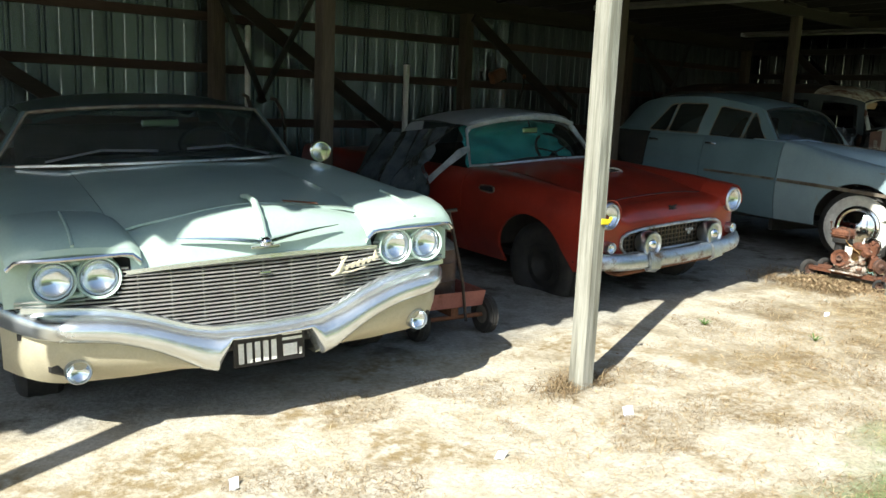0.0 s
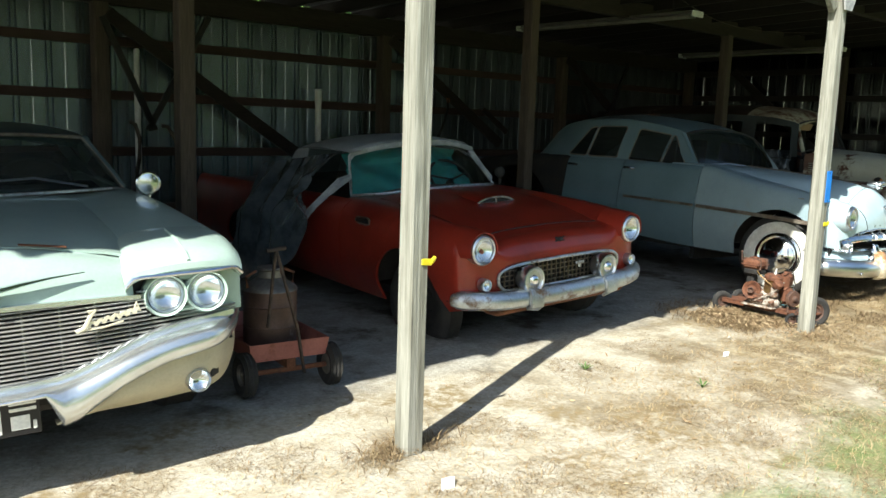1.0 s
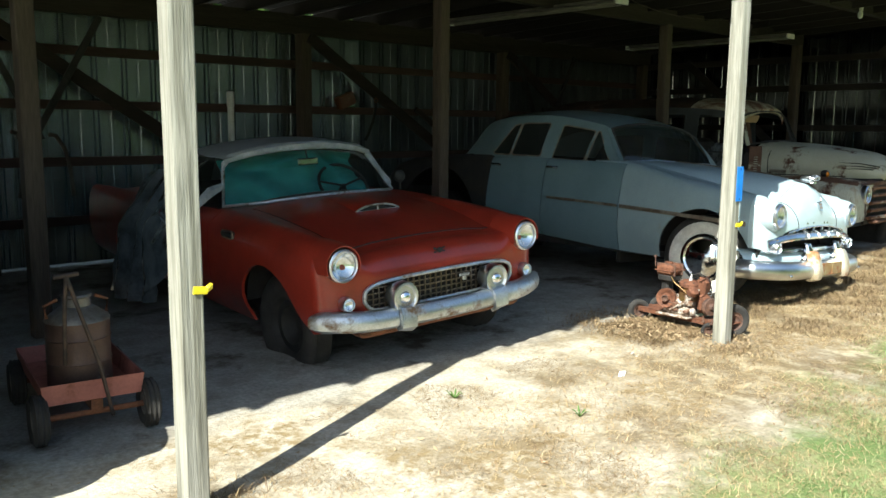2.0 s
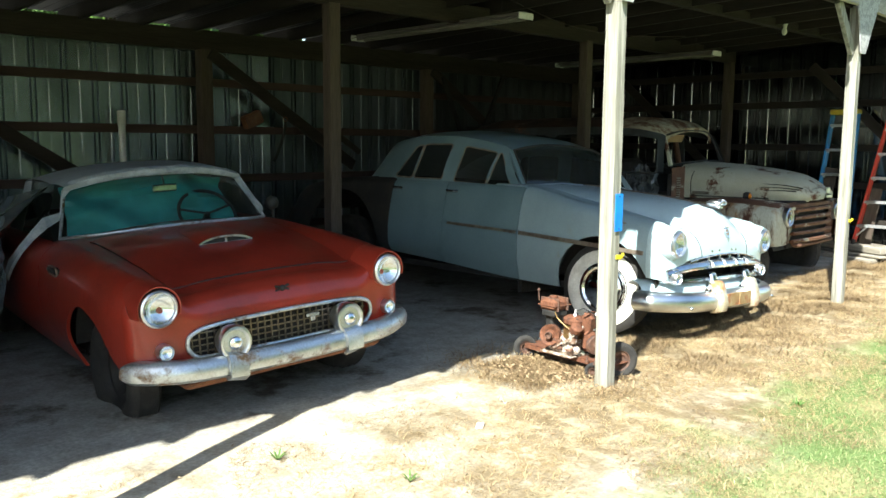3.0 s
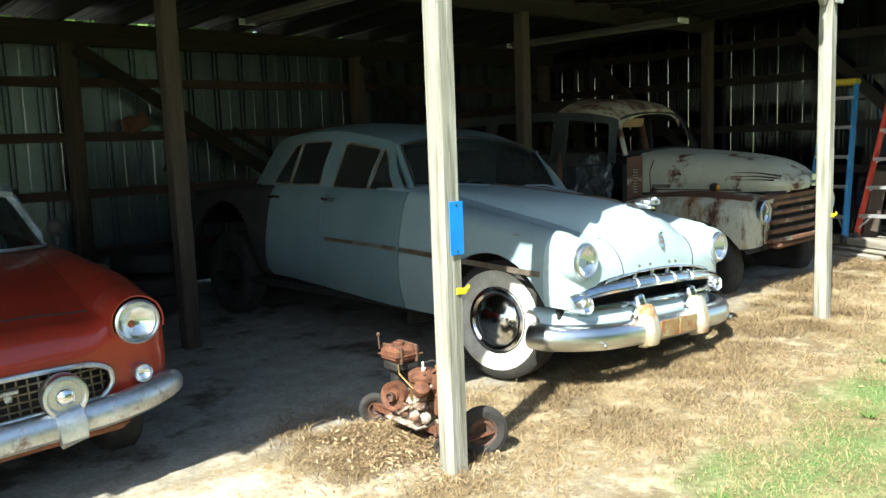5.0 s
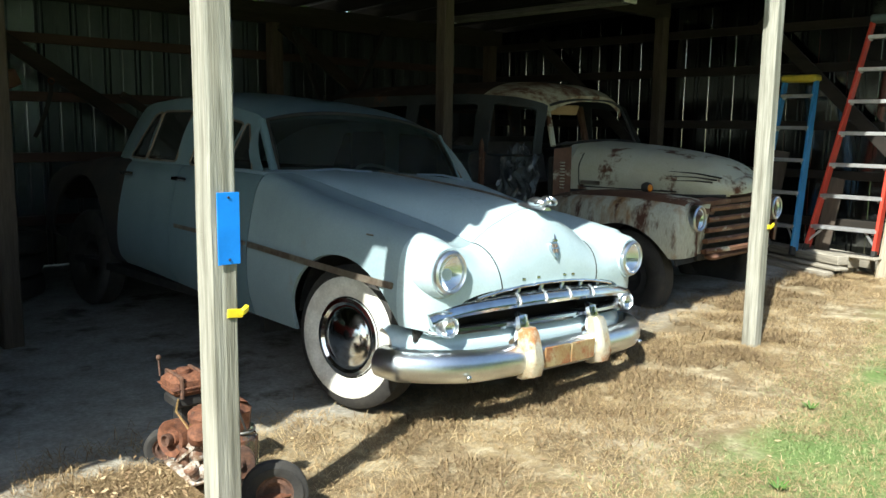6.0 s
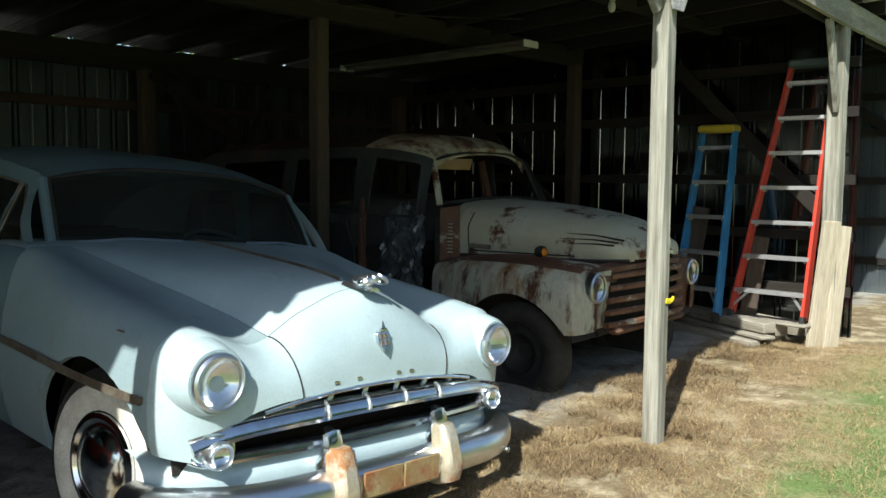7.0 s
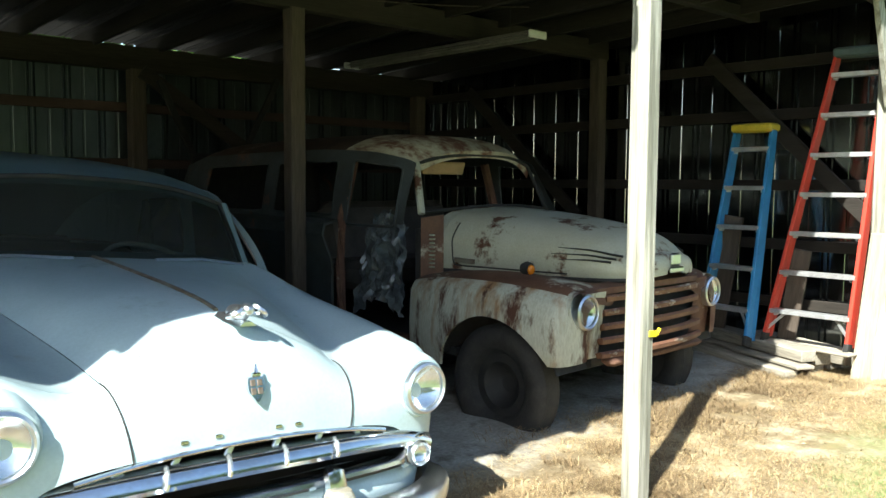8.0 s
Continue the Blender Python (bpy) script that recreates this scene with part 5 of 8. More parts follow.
for s in (-1, 1):
    fe = part("front_fender", LUXURY.patch(0, 5.15, 0, 0, 22, 0, s, ys=spaced(0.10, 1.75, 22, IW[0])), M_LUXURY, luxury)
    part("door", LUXURY.patch(0, 4.0, 1.757, 3.1, 14, 18, s), M_LUXURY, luxury)
    part("rear_quarter", LUXURY.patch(0, 4.0, 0, 0, 14, 0, s, ys=spaced(3.107, 5.0, 22, IW[1])), M_LUXURY, luxury)
    part("wheel_well", Mesh().sweep([(s * 0.7, 0.78 + 0.42 * math.cos(a), 0.37 + 0.42 * math.sin(a)) for a in steps(0.1, 3.04, 16)], [(-0.26, 0), (0.2, 0), (0.2, 0.01), (-0.26, 0.01)]), M_BLACK, fe)
    road_wheel(luxury, (s * 0.80, 0.78, 0.03), 0.36, 0.2, 0.19, s, flat=0.03)
    road_wheel(luxury, (s * 0.80, 4.02, 0.03), 0.36, 0.2, 0.19, s, flat=0.03)
    # canopy over the paired lamps: a peaked visor
    rows = []
    for y, zt, wa, wb in ((0.34, 0.0, 0.50, 0.93), (0.18, 0.012, 0.485, 0.935), (0.04, 0.008, 0.475, 0.935), (-0.06, -0.006, 0.468, 0.93), (-0.115, -0.026, 0.465, 0.925), (-0.142, -0.05, 0.465, 0.92), (-0.146, -0.072, 0.466, 0.918), (-0.135, -0.085, 0.468, 0.915), (0.02, -0.08, 0.48, 0.90)):
        r = []
        for k in range(19):
            q = k / 18
            x = lerp(wa, wb, q)
            crest = 0.885 + zt + 0.022 * (1 - abs(2 * q - 1.1) ** 2)
            edge = -0.03 * (max(0, abs(2 * q - 1) - 0.8) / 0.2) ** 2
            r.append(Vector((s * x, y + 0.06 * max(0, q - 0.55) ** 2 * 4, crest + edge + (0.025 * min(1, (y + 0.2) / 0.5)))))
        rows.append(r)
    can = part("lamp_canopy", Mesh().grid(rows, flip=s < 0), M_LUXURY, fe, "peaked painted visor over paired headlamps")
    part("canopy_trim", Mesh().sweep([(s * lerp(0.468, 0.918, q), -0.148 + 0.24 * max(0, q - 0.55) ** 2, 0.822 - 0.03 * (max(0, abs(2 * q - 1) - 0.8) / 0.2) ** 2) for q in steps(0, 1, 16)], circle(0.008, 6)), M_CHROME, can)
    part("canopy_ridge", Mesh().sweep([(s * 0.70, y, z) for y, z in ((-0.14, 0.868), (-0.1, 0.895), (0.02, 0.926), (0.2, 0.944))], circle(0.007, 6)), M_LUXURY, can)
    back = part("lamp_backing", Mesh().grid([[Vector((s * x, -0.045 + 0.30 * max(0, x - 0.72) ** 1.4, z)) for x in steps(0.46, 0.935, 12)] for z in steps(0.63, 0.845, 5)], flip=s < 0), M_LUXURY, fe)
    part("lamp_bezel", Mesh().lathe([(0.070, 0.035), (0.078, 0.045), (0.083, 0.03), (0.083, -0.03)], (s * 0.615, -0.085, 0.737), (0, -1, 0), 30, cap=False).lathe([(0.070, 0.035), (0.078, 0.045), (0.083, 0.03), (0.083, -0.03)], (s * 0.770, -0.085, 0.737), (0, -1, 0), 30, cap=False).box((s * 0.6925, -0.085, 0.80), (0.13, 0.05, 0.03), bev=0.01).box((s * 0.6925, -0.09, 0.675), (0.12, 0.03, 0.02), bev=0.008), M_LUXURY, fe, "painted bezel round the paired headlamps")
    for x in (0.615, 0.770):
        round_lamp(luxury, "headlamp", (s * x, -0.10, 0.737), 0.064, 0.05, M_LENS, M_SATIN, label="round sealed headlamp in a chrome bezel")
    pf = Mesh().grid([[Vector((s * x, 0.12 - 0.16 * (1 - ((x - 0.5) / 0.44) ** 2) ** 0.5 if x < 0.94 else 0.12, z)) for x in steps(0.86, 0.938, 6)] for z in steps(0.62, 0.84, 5)], flip=s > 0)
    part("fender_return", pf, M_LUXURY, fe)
# bonnet with its front face
bonnet = part("bonnet", LUXURY.patch(5.17, 7, 0.02, 1.36, 12, 26, both=True, inset=0.012), M_LUXURY, luxury)
rows = []
for y, zc, ze in ((0.03, 0.955, 0.875), (-0.05, 0.945, 0.868), (-0.11, 0.915, 0.85), (-0.14, 0.87, 0.82), (-0.155, 0.82, 0.785), (-0.165, 0.772, 0.752), (-0.14, 0.765, 0.745)):
    rows.append([Vector((x, y + 0.05 * (x / 0.5) ** 2, lerp(zc, ze, min(1, abs(x) / 0.5) ** 1.6))) for x in steps(-0.50, 0.50, 24)])
part("bonnet_front", Mesh().grid(rows), M_LUXURY, luxury)
part("bonnet_lip", Mesh().sweep([(x, -0.172 + 0.05 * (x / 0.5) ** 2, 0.768 - 0.02 * (x / 0.5) ** 2) for x in steps(-0.52, 0.52, 20)], [(-0.01, -0.009), (0.010, -0.009), (0.011, 0.008), (-0.01, 0.009)]), M_BRIGHT, bonnet)
orn = Mesh().sweep([(0, 0.10, 0.975), (0, 0.0, 0.985), (0, -0.07, 0.97), (0, -0.13, 0.915), (0, -0.17, 0.84)], circle(0.014, 8), scale=lambda t: 0.7 + 0.7 * t)
part("centre_spine", orn, M_LUXURY, bonnet)
wing = Mesh()
for s in (-1, 1):
    wing.sweep([(s * 0.02, -0.188, 0.832), (s * 0.12, -0.182, 0.848), (s * 0.22, -0.165, 0.858), (s * 0.335, -0.14, 0.862)], [(-0.014, -0.004), (0.0, -0.011), (0.014, -0.004), (0.012, 0.006), (-0.012, 0.006)], scale=lambda t: 1.2 - t)
wing.box((0, -0.185, 0.808), (0.12, 0.03, 0.012), bev=0.004).ball((0, -0.195, 0.828), (0.025, 0.03, 0.022))
part("wing_ornament", wing, M_CHROME, bonnet, "spread chrome wings on the bonnet front")
part("rust_edge", Mesh().box((0.22, 0.0, 0.948), (0.16, 0.018, 0.003), pose(0, 0, 0, 12, 8).to_3x3(), bev=0.001), M_RUSTY, bonnet)
part("cowl", LUXURY.patch(4.0, 7, 1.367, 2.0, 14, 10, both=True), M_LUXURY, luxury)
part("boot_lid", LUXURY.patch(4.0, 7, 3.5, 5.0, 12, 14, both=True), M_LUXURY, luxury)


# grille of fine bars
def i_low(x):
    """Height of the lower edge of the grille."""
    return kn(0, 0.488, 0.20, 0.494, 0.28, 0.508, 0.46, 0.572, 0.62, 0.612, 0.95, 0.638)(abs(x))


gr = part("grille", Mesh().grid([[(x, i_front(x) + 0.06, z) for x in steps(-0.9, 0.9, 24)] for z in (0.5, 0.83)]), M_BLACK, luxury, "wide grille of fine horizontal bars")
for k in range(18):
    z = 0.500 + 0.0155 * k
    xs = [x for x in steps(-0.90, 0.90, 120) if i_low(x) < z and (z < 0.765 - 0.02 * (x / 0.5) ** 2 or abs(x) > 0.5) and not (abs(x) > 0.548 and z > 0.655 + 0.35 * max(0, 0.60 - abs(x)))]
    if len(xs) < 3:
        continue
    runs, cur = [], [xs[0]]
    for a, b in zip(xs, xs[1:]):
        if b - a > 0.04:
            runs.append(cur)
            cur = []
        cur.append(b)
    runs.append(cur)
    ms = Mesh()
    for r in runs:
        if len(r) > 1:
            ms.sweep([(x, i_front(x) + 0.012, z) for x in r], [(-0.008, -0.0034), (0.004, -0.0034), (0.008, 0.0), (0.004, 0.0034), (-0.008, 0.0034)])
    if ms.v:
        part("grille_bar", ms, M_GRILLE, gr)
for i in range(9):
    x = -0.48 + 0.12 * i
    part("grille_upright", Mesh().beam((x, i_front(x) + 0.02, i_low(x) + 0.005), (x, i_front(x) + 0.02, 0.752), 0.004, 0.006, (0, 1, 0)), M_GRILLE, gr)
part("grille_sill", Mesh().sweep([(x, i_front(x) - 0.012, i_low(x) + 0.002) for x in steps(-0.88, 0.88, 48)], [(-0.02, -0.012), (0.012, -0.012), (0.012, 0.009), (-0.02, 0.009)], up=(0, 0, 1)), M_BRIGHT, gr)
# plain script shape: one wavy ribbon with a tall flourish at either end
wave = []
for q in steps(0, 1, 44):
    x = 0.315 + 0.19 * q
    wave.append((x + 0.004 * math.sin(44 * q), i_front(x) - 0.02, 0.672 + 0.032 * q + 0.0085 * math.cos(44 * q)))
sc = Mesh().sweep(wave, [(-0.006, -0.005), (0.006, -0.005), (0.006, 0.005), (-0.006, 0.005)], up=(0, -1, 0))
sc.sweep([(0.285, i_front(0.29) - 0.02, 0.655), (0.315, i_front(0.31) - 0.022, 0.668), (0.335, i_front(0.33) - 0.024, 0.705), (0.355, i_front(0.35) - 0.022, 0.728), (0.33, i_front(0.33) - 0.02, 0.722)], circle(0.008, 6), up=(0, -1, 0))
sc.sweep([(0.30, i_front(0.3) - 0.02, 0.658), (0.38, i_front(0.38) - 0.022, 0.660), (0.45, i_front(0.45) - 0.02, 0.672)], circle(0.004, 6), up=(0, -1, 0))
sc.sweep([(0.488, i_front(0.49) - 0.02, 0.70), (0.50, i_front(0.5) - 0.02, 0.735), (0.512, i_front(0.51) - 0.02, 0.70)], circle(0.0045, 6), up=(0, -1, 0))
part("script_badge", sc, M_GOLD, gr, "slanting pale gilt badge on the grille")
part("plate_bar_badge", Mesh().box((0.0, i_front(0) - 0.002, 0.70), (0.05, 0.012, 0.012), bev=0.003), M_CHROME, gr)
# bumper: high at the ends, dropping to two horns that frame the number plate
top_z = lambda x: i_low(x) - 0.006
rows = []
for x in [0.99 * math.sin(a) for a in steps(-math.pi / 2, math.pi / 2, 56)]:
    q = abs(x)
    back = 0.36 * max(0, (q - 0.72) / 0.27) ** 2.2
    y = -0.235 + 0.06 * (q / 0.8) ** 2 + back
    tz = top_z(x)
    hgt = kn(0, 0.035, 0.165, 0.035, 0.195, 0.165, 0.25, 0.165, 0.32, 0.142, 0.48, 0.118, 0.7, 0.108, 1.0, 0.10)(q)
    h2 = hgt / 2
    rows.append([Vector((x, y + 0.12, tz - 0.002))] + [Vector((x, y + 0.045 - 0.075 * math.cos(f), tz - h2 + h2 * math.sin(f))) for f in steps(1.45, -1.1, 9)] + [Vector((x, y + 0.11, tz - hgt * 0.97))])
bumper = part("bumper", Mesh().grid(rows, flip=True), M_BRIGHT, luxury, "sweeping chrome bumper with two centre horns")
for s in (-1, 1):
    rows = []
    for x in steps(0.20, 0.95, 20):
        back = 0.36 * max(0, (x - 0.72) / 0.27) ** 2.2
        y = -0.185 + 0.06 * (x / 0.8) ** 2 + back
        zt = top_z(x) - kn(0.2, 0.15, 0.30, 0.135, 0.45, 0.11, 1.0, 0.09)(x)
        zb = 0.318 + 0.02 * abs(x - 0.5)
        rows.append([Vector((s * x, y + 0.02 * math.sin(3.1 * t) * -1 + 0.09 * t * t, lerp(zt, zb, t))) for t in steps(0, 1, 8)])
    pan = part("lower_pan", Mesh().grid(rows, flip=s < 0), M_PAN, bumper, "beige painted lower pan")
    round_lamp(bumper, "fog_lamp", (s * 0.714, -0.14, 0.393), 0.042, 0.07, M_LENS, M_SATIN)
pl = part("number_plate", Mesh().box((0.0, -0.192, 0.388), (0.30, 0.012, 0.135), bev=0.005), M_PLATE, luxury, "black plate with plain white bars for characters")
for i in range(5):
    part("bar", Mesh().box((-0.12 + 0.034 * i, -0.2, 0.381), (0.022, 0.004, 0.085), bev=0.001), M_WHITE, pl)
for dx, z, w, h in ((0.095, 0.440, 0.085, 0.012), (0.095, 0.418, 0.085, 0.012), (0.085, 0.371, 0.06, 0.05), (0.13, 0.358, 0.012, 0.03)):
    part("bar", Mesh().box((dx, -0.2, z), (w, 0.004, h), bev=0.001), M_WHITE, pl)


# Plain unseen box, added so no sun slips through behind the bumper.
part("underframe", Mesh().box((0, 0.06, 0.46), (1.62, 0.34, 0.2), bev=0.03), M_BLACK, luxury)


# windscreen and roof
def i_base(s):
    return (0.86 * s, 1.92 - 0.52 * (1 - abs(s) ** 2.2), 0.965 + 0.04 * (1 - s * s))


def i_head(s):
    return (0.66 * s, 1.98 - 0.20 * (1 - abs(s) ** 2.2), 1.265 + 0.035 * (1 - abs(s) ** 2.4))


ws = part("windscreen", Mesh().grid(windscreen(i_base, i_head, 30, bow=0.04)), M_TINTGLASS, luxury, "broad wrap-round windscreen glass")
edge = [Vector(i_base(s)) for s in steps(-1, 1, 24)] + [Vector(i_base(1)).lerp(Vector(i_head(1)), t) for t in (0.25, 0.5, 0.75)] + [Vector(i_head(s)) for s in steps(1, -1, 24)] + [Vector(i_head(-1)).lerp(Vector(i_base(-1)), t) for t in (0.25, 0.5, 0.75)]
part("screen_frame", Mesh().sweep(edge, circle(0.012, 8), close=True, up=(0, -1, 0)), M_TRIM, ws)
rows = []
for y in steps(1.78, 3.6, 18):
    w = kn(1.78, 0.64, 2.0, 0.69, 3.0, 0.70, 3.6, 0.62)(y)
    c = kn(1.78, 1.30, 2.0, 1.335, 2.6, 1.36, 3.2, 1.33, 3.6, 1.24)(y)
    rows.append([Vector((w * math.sin(a), y + 0.2 * abs(math.sin(a)) ** 2.2 * max(0, 1 - (y - 1.78) / 0.5), c - 0.075 * abs(math.sin(a)) ** 3)) for a in steps(-math.pi / 2, math.pi / 2, 18)])
part("roof_panel", Mesh().grid([[p + Vector((0, 0.01, -0.025)) for p in rows[0]]] + rows), M_IMPROOF, luxury)
for s in (-1, 1):
    part("side_pane", Mesh().grid([[Vector((s * lerp(0.87, 0.70, t), y, lerp(0.96, 1.27, t))) for t in (0, 0.5, 1)] for y in (2.0, 2.5, 3.1)]), M_TINTGLASS, luxury)
    part("rear_pillar", Mesh().grid([[Vector((s * lerp(0.86, 0.69, t), y - 0.25 * (1 - t) * (y < 3.3) + 0.5 * (1 - t) * (y > 3.5), lerp(0.96, 1.25, t))) for t in steps(0, 1, 6)] for y in (3.15, 3.4, 3.6)]), M_IMPROOF, luxury)
    part("screen_pillar", Mesh().sweep([Vector(i_base(s)).lerp(Vector(i_head(s)), t) + Vector((s * 0.012, 0.02, 0)) for t in steps(0, 1, 5)], circle(0.022, 8)), M_IMPROOF, luxury)
wiper(luxury, (-0.62, 1.60, 1.015), (-0.08, 1.36, 1.075), M_SATIN, 0.034)
wiper(luxury, (0.62, 1.60, 1.015), (0.08, 1.36, 1.08), M_SATIN, 0.034)
part("cowl_vent", Mesh().sweep([(x, 1.34 + 0.42 * (abs(x) / 0.8) ** 2.2, 1.012 - 0.03 * (x / 0.8) ** 2) for x in steps(-0.75, 0.75, 20)], [(-0.03, -0.004), (0.02, -0.004), (0.02, 0.008), (-0.03, 0.008)]), M_OLDCHROME, luxury)
part("rear_view_mirror", Mesh().box((0.04, 1.84, 1.20), (0.22, 0.02, 0.05), bev=0.009), M_CHROME, luxury)
mi = part("door_mirror", Mesh().rod((0.92, 1.51, 0.92), (0.92, 1.515, 0.98), 0.012).lathe([(0.058, -0.012), (0.066, -0.006), (0.066, 0.006), (0.055, 0.03), (0.03, 0.05), (0.004, 0.056)], (0.92, 1.50, 1.025), (0.15, 1, 0), 20), M_CHROME, luxury)
part("mirror_glass", Mesh().lathe([(0.052, 0.0), (0.03, 0.004), (0.002, 0.005)], (0.918, 1.486, 1.025), (-0.15, -1, 0), 20), M_CHROME, mi)
seat(luxury, 2.5, 0.62, 1.4)
part("dashboard", Mesh().box((0, 1.9, 0.93), (1.5, 0.25, 0.18), bev=0.06).box((0, 2.1, 0.37), (1.5, 3.7, 0.05)).box((0, 1.45, 0.6), (1.6, 0.04, 0.7)), M_BLACK, luxury)
steering(luxury, (0.40, 2.05, 1.02), 0.2, M_BLACK, (0, -0.6, 0.75))

# ---- rusty panel truck ----
M_TRUCK = mat("rusted_cream_paint", (0.42, 0.415, 0.33), 0.5, second=(0.36, 0.34, 0.25), scale=3, low=0.35, high=0.7, third=(0.085, 0.034, 0.017), third_at=(0.545, 0.615), third_scale=3.4, grain=0.08, bump=0.12, bump_scale=25)
M_TRUCKF = mat("heavily_rusted_cream_paint", (0.42, 0.42, 0.345), 0.55, second=(0.25, 0.14, 0.06), scale=6, low=0.50, high=0.66, third=(0.07, 0.028, 0.016), third_at=(0.53, 0.61), third_scale=4.0, bump=0.15, bump_scale=25, stretch=(1, 1, 0.28), grain=0.14)
M_TRUCKR = mat("rusted_roof_paint", (0.46, 0.42, 0.31), 0.65, second=(0.34, 0.28, 0.19), scale=4, third=(0.15, 0.065, 0.035), third_at=(0.47, 0.56), third_scale=3.4, bump=0.15, bump_scale=25, stretch=(1, 0.5, 1))
# Grey-blue taken near black, the shade deep in the bay put into the paint.
M_TRUCKSHADE = mat("shaded_faded_blue_paint", (0.042, 0.05, 0.05), 0.7, second=(0.028, 0.031, 0.030), scale=4, third=(0.15, 0.07, 0.04), third_at=(0.57, 0.66), third_scale=2.5)
M_BROWN = mat("brown_rusted_metal", (0.095, 0.042, 0.027), 0.75, second=(0.15, 0.08, 0.05), scale=6, third=(0.38, 0.34, 0.26), third_at=(0.62, 0.72), third_scale=5, bump=0.2)
M_CROWN = mat("rust_with_cream_flakes", (0.085, 0.038, 0.022), 0.7, second=(0.13, 0.062, 0.034), scale=6, third=(0.44, 0.42, 0.33), third_at=(0.56, 0.64), third_scale=4.5, bump=0.15, stretch=(1, 0.7, 1))
M_RUSTCREAM = mat("rust_through_plating", (0.12, 0.055, 0.035), 0.65, 0.2, second=(0.20, 0.10, 0.055), scale=9, third=(0.48, 0.45, 0.38), third_at=(0.58, 0.68), third_scale=7, third_rough=0.5, bump=0.2, stretch=(0.6, 1, 1))
M_AMBER = mat("amber_glass", (0.9, 0.28, 0.02), 0.2, trans=0.3)
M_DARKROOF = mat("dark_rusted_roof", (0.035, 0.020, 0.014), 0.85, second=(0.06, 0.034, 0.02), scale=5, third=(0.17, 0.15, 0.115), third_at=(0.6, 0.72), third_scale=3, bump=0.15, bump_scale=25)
truck = thing("panel_truck", "rusty cream forties panel truck with flat tyres", "truck", at=pose(11.78, 3.544, 0.02, 0, 0, 2.5))
CW = (0.51, 0.20, 0.44), (3.45, 0.22, 0.44)
# fenders stand proud of the narrow bonnet
CF = Body([
    (kn(-0.03, 0.72, 0.1, 0.82, 0.5, 0.88, 1.0, 0.86, 1.3, 0.80), kn(-0.03, 0.34, 0.5, 0.3, 1.3, 0.28)),
    (kn(-0.03, 0.77, 0.1, 0.87, 0.5, 0.92, 1.0, 0.89, 1.3, 0.82), kn(-0.03, 0.48, 1.3, 0.42)),
    (kn(-0.03, 0.78, 0.1, 0.88, 0.5, 0.92, 1.0, 0.88, 1.3, 0.82), kn(-0.03, 0.62, 0.5, 0.64, 1.3, 0.58)),
    (kn(-0.03, 0.74, 0.1, 0.83, 0.5, 0.87, 1.0, 0.84, 1.3, 0.80), kn(-0.03, 0.74, 0.2, 0.77, 0.5, 0.79, 1.0, 0.78, 1.3, 0.74)),
    (kn(-0.03, 0.62, 0.1, 0.68, 0.5, 0.72, 1.0, 0.70, 1.3, 0.70), kn(-0.03, 0.81, 0.2, 0.85, 0.6, 0.865, 1.0, 0.84, 1.3, 0.79)),
    (kn(-0.03, 0.48, 1.3, 0.56), kn(-0.03, 0.82, 0.2, 0.84, 0.6, 0.86, 1.0, 0.84, 1.3, 0.80)),
    (kn(-0.03, 0.28, 1.3, 0.50), kn(-0.03, 0.80, 0.3, 0.82, 1.3, 0.80)),
], arch(CW[0]), 3)
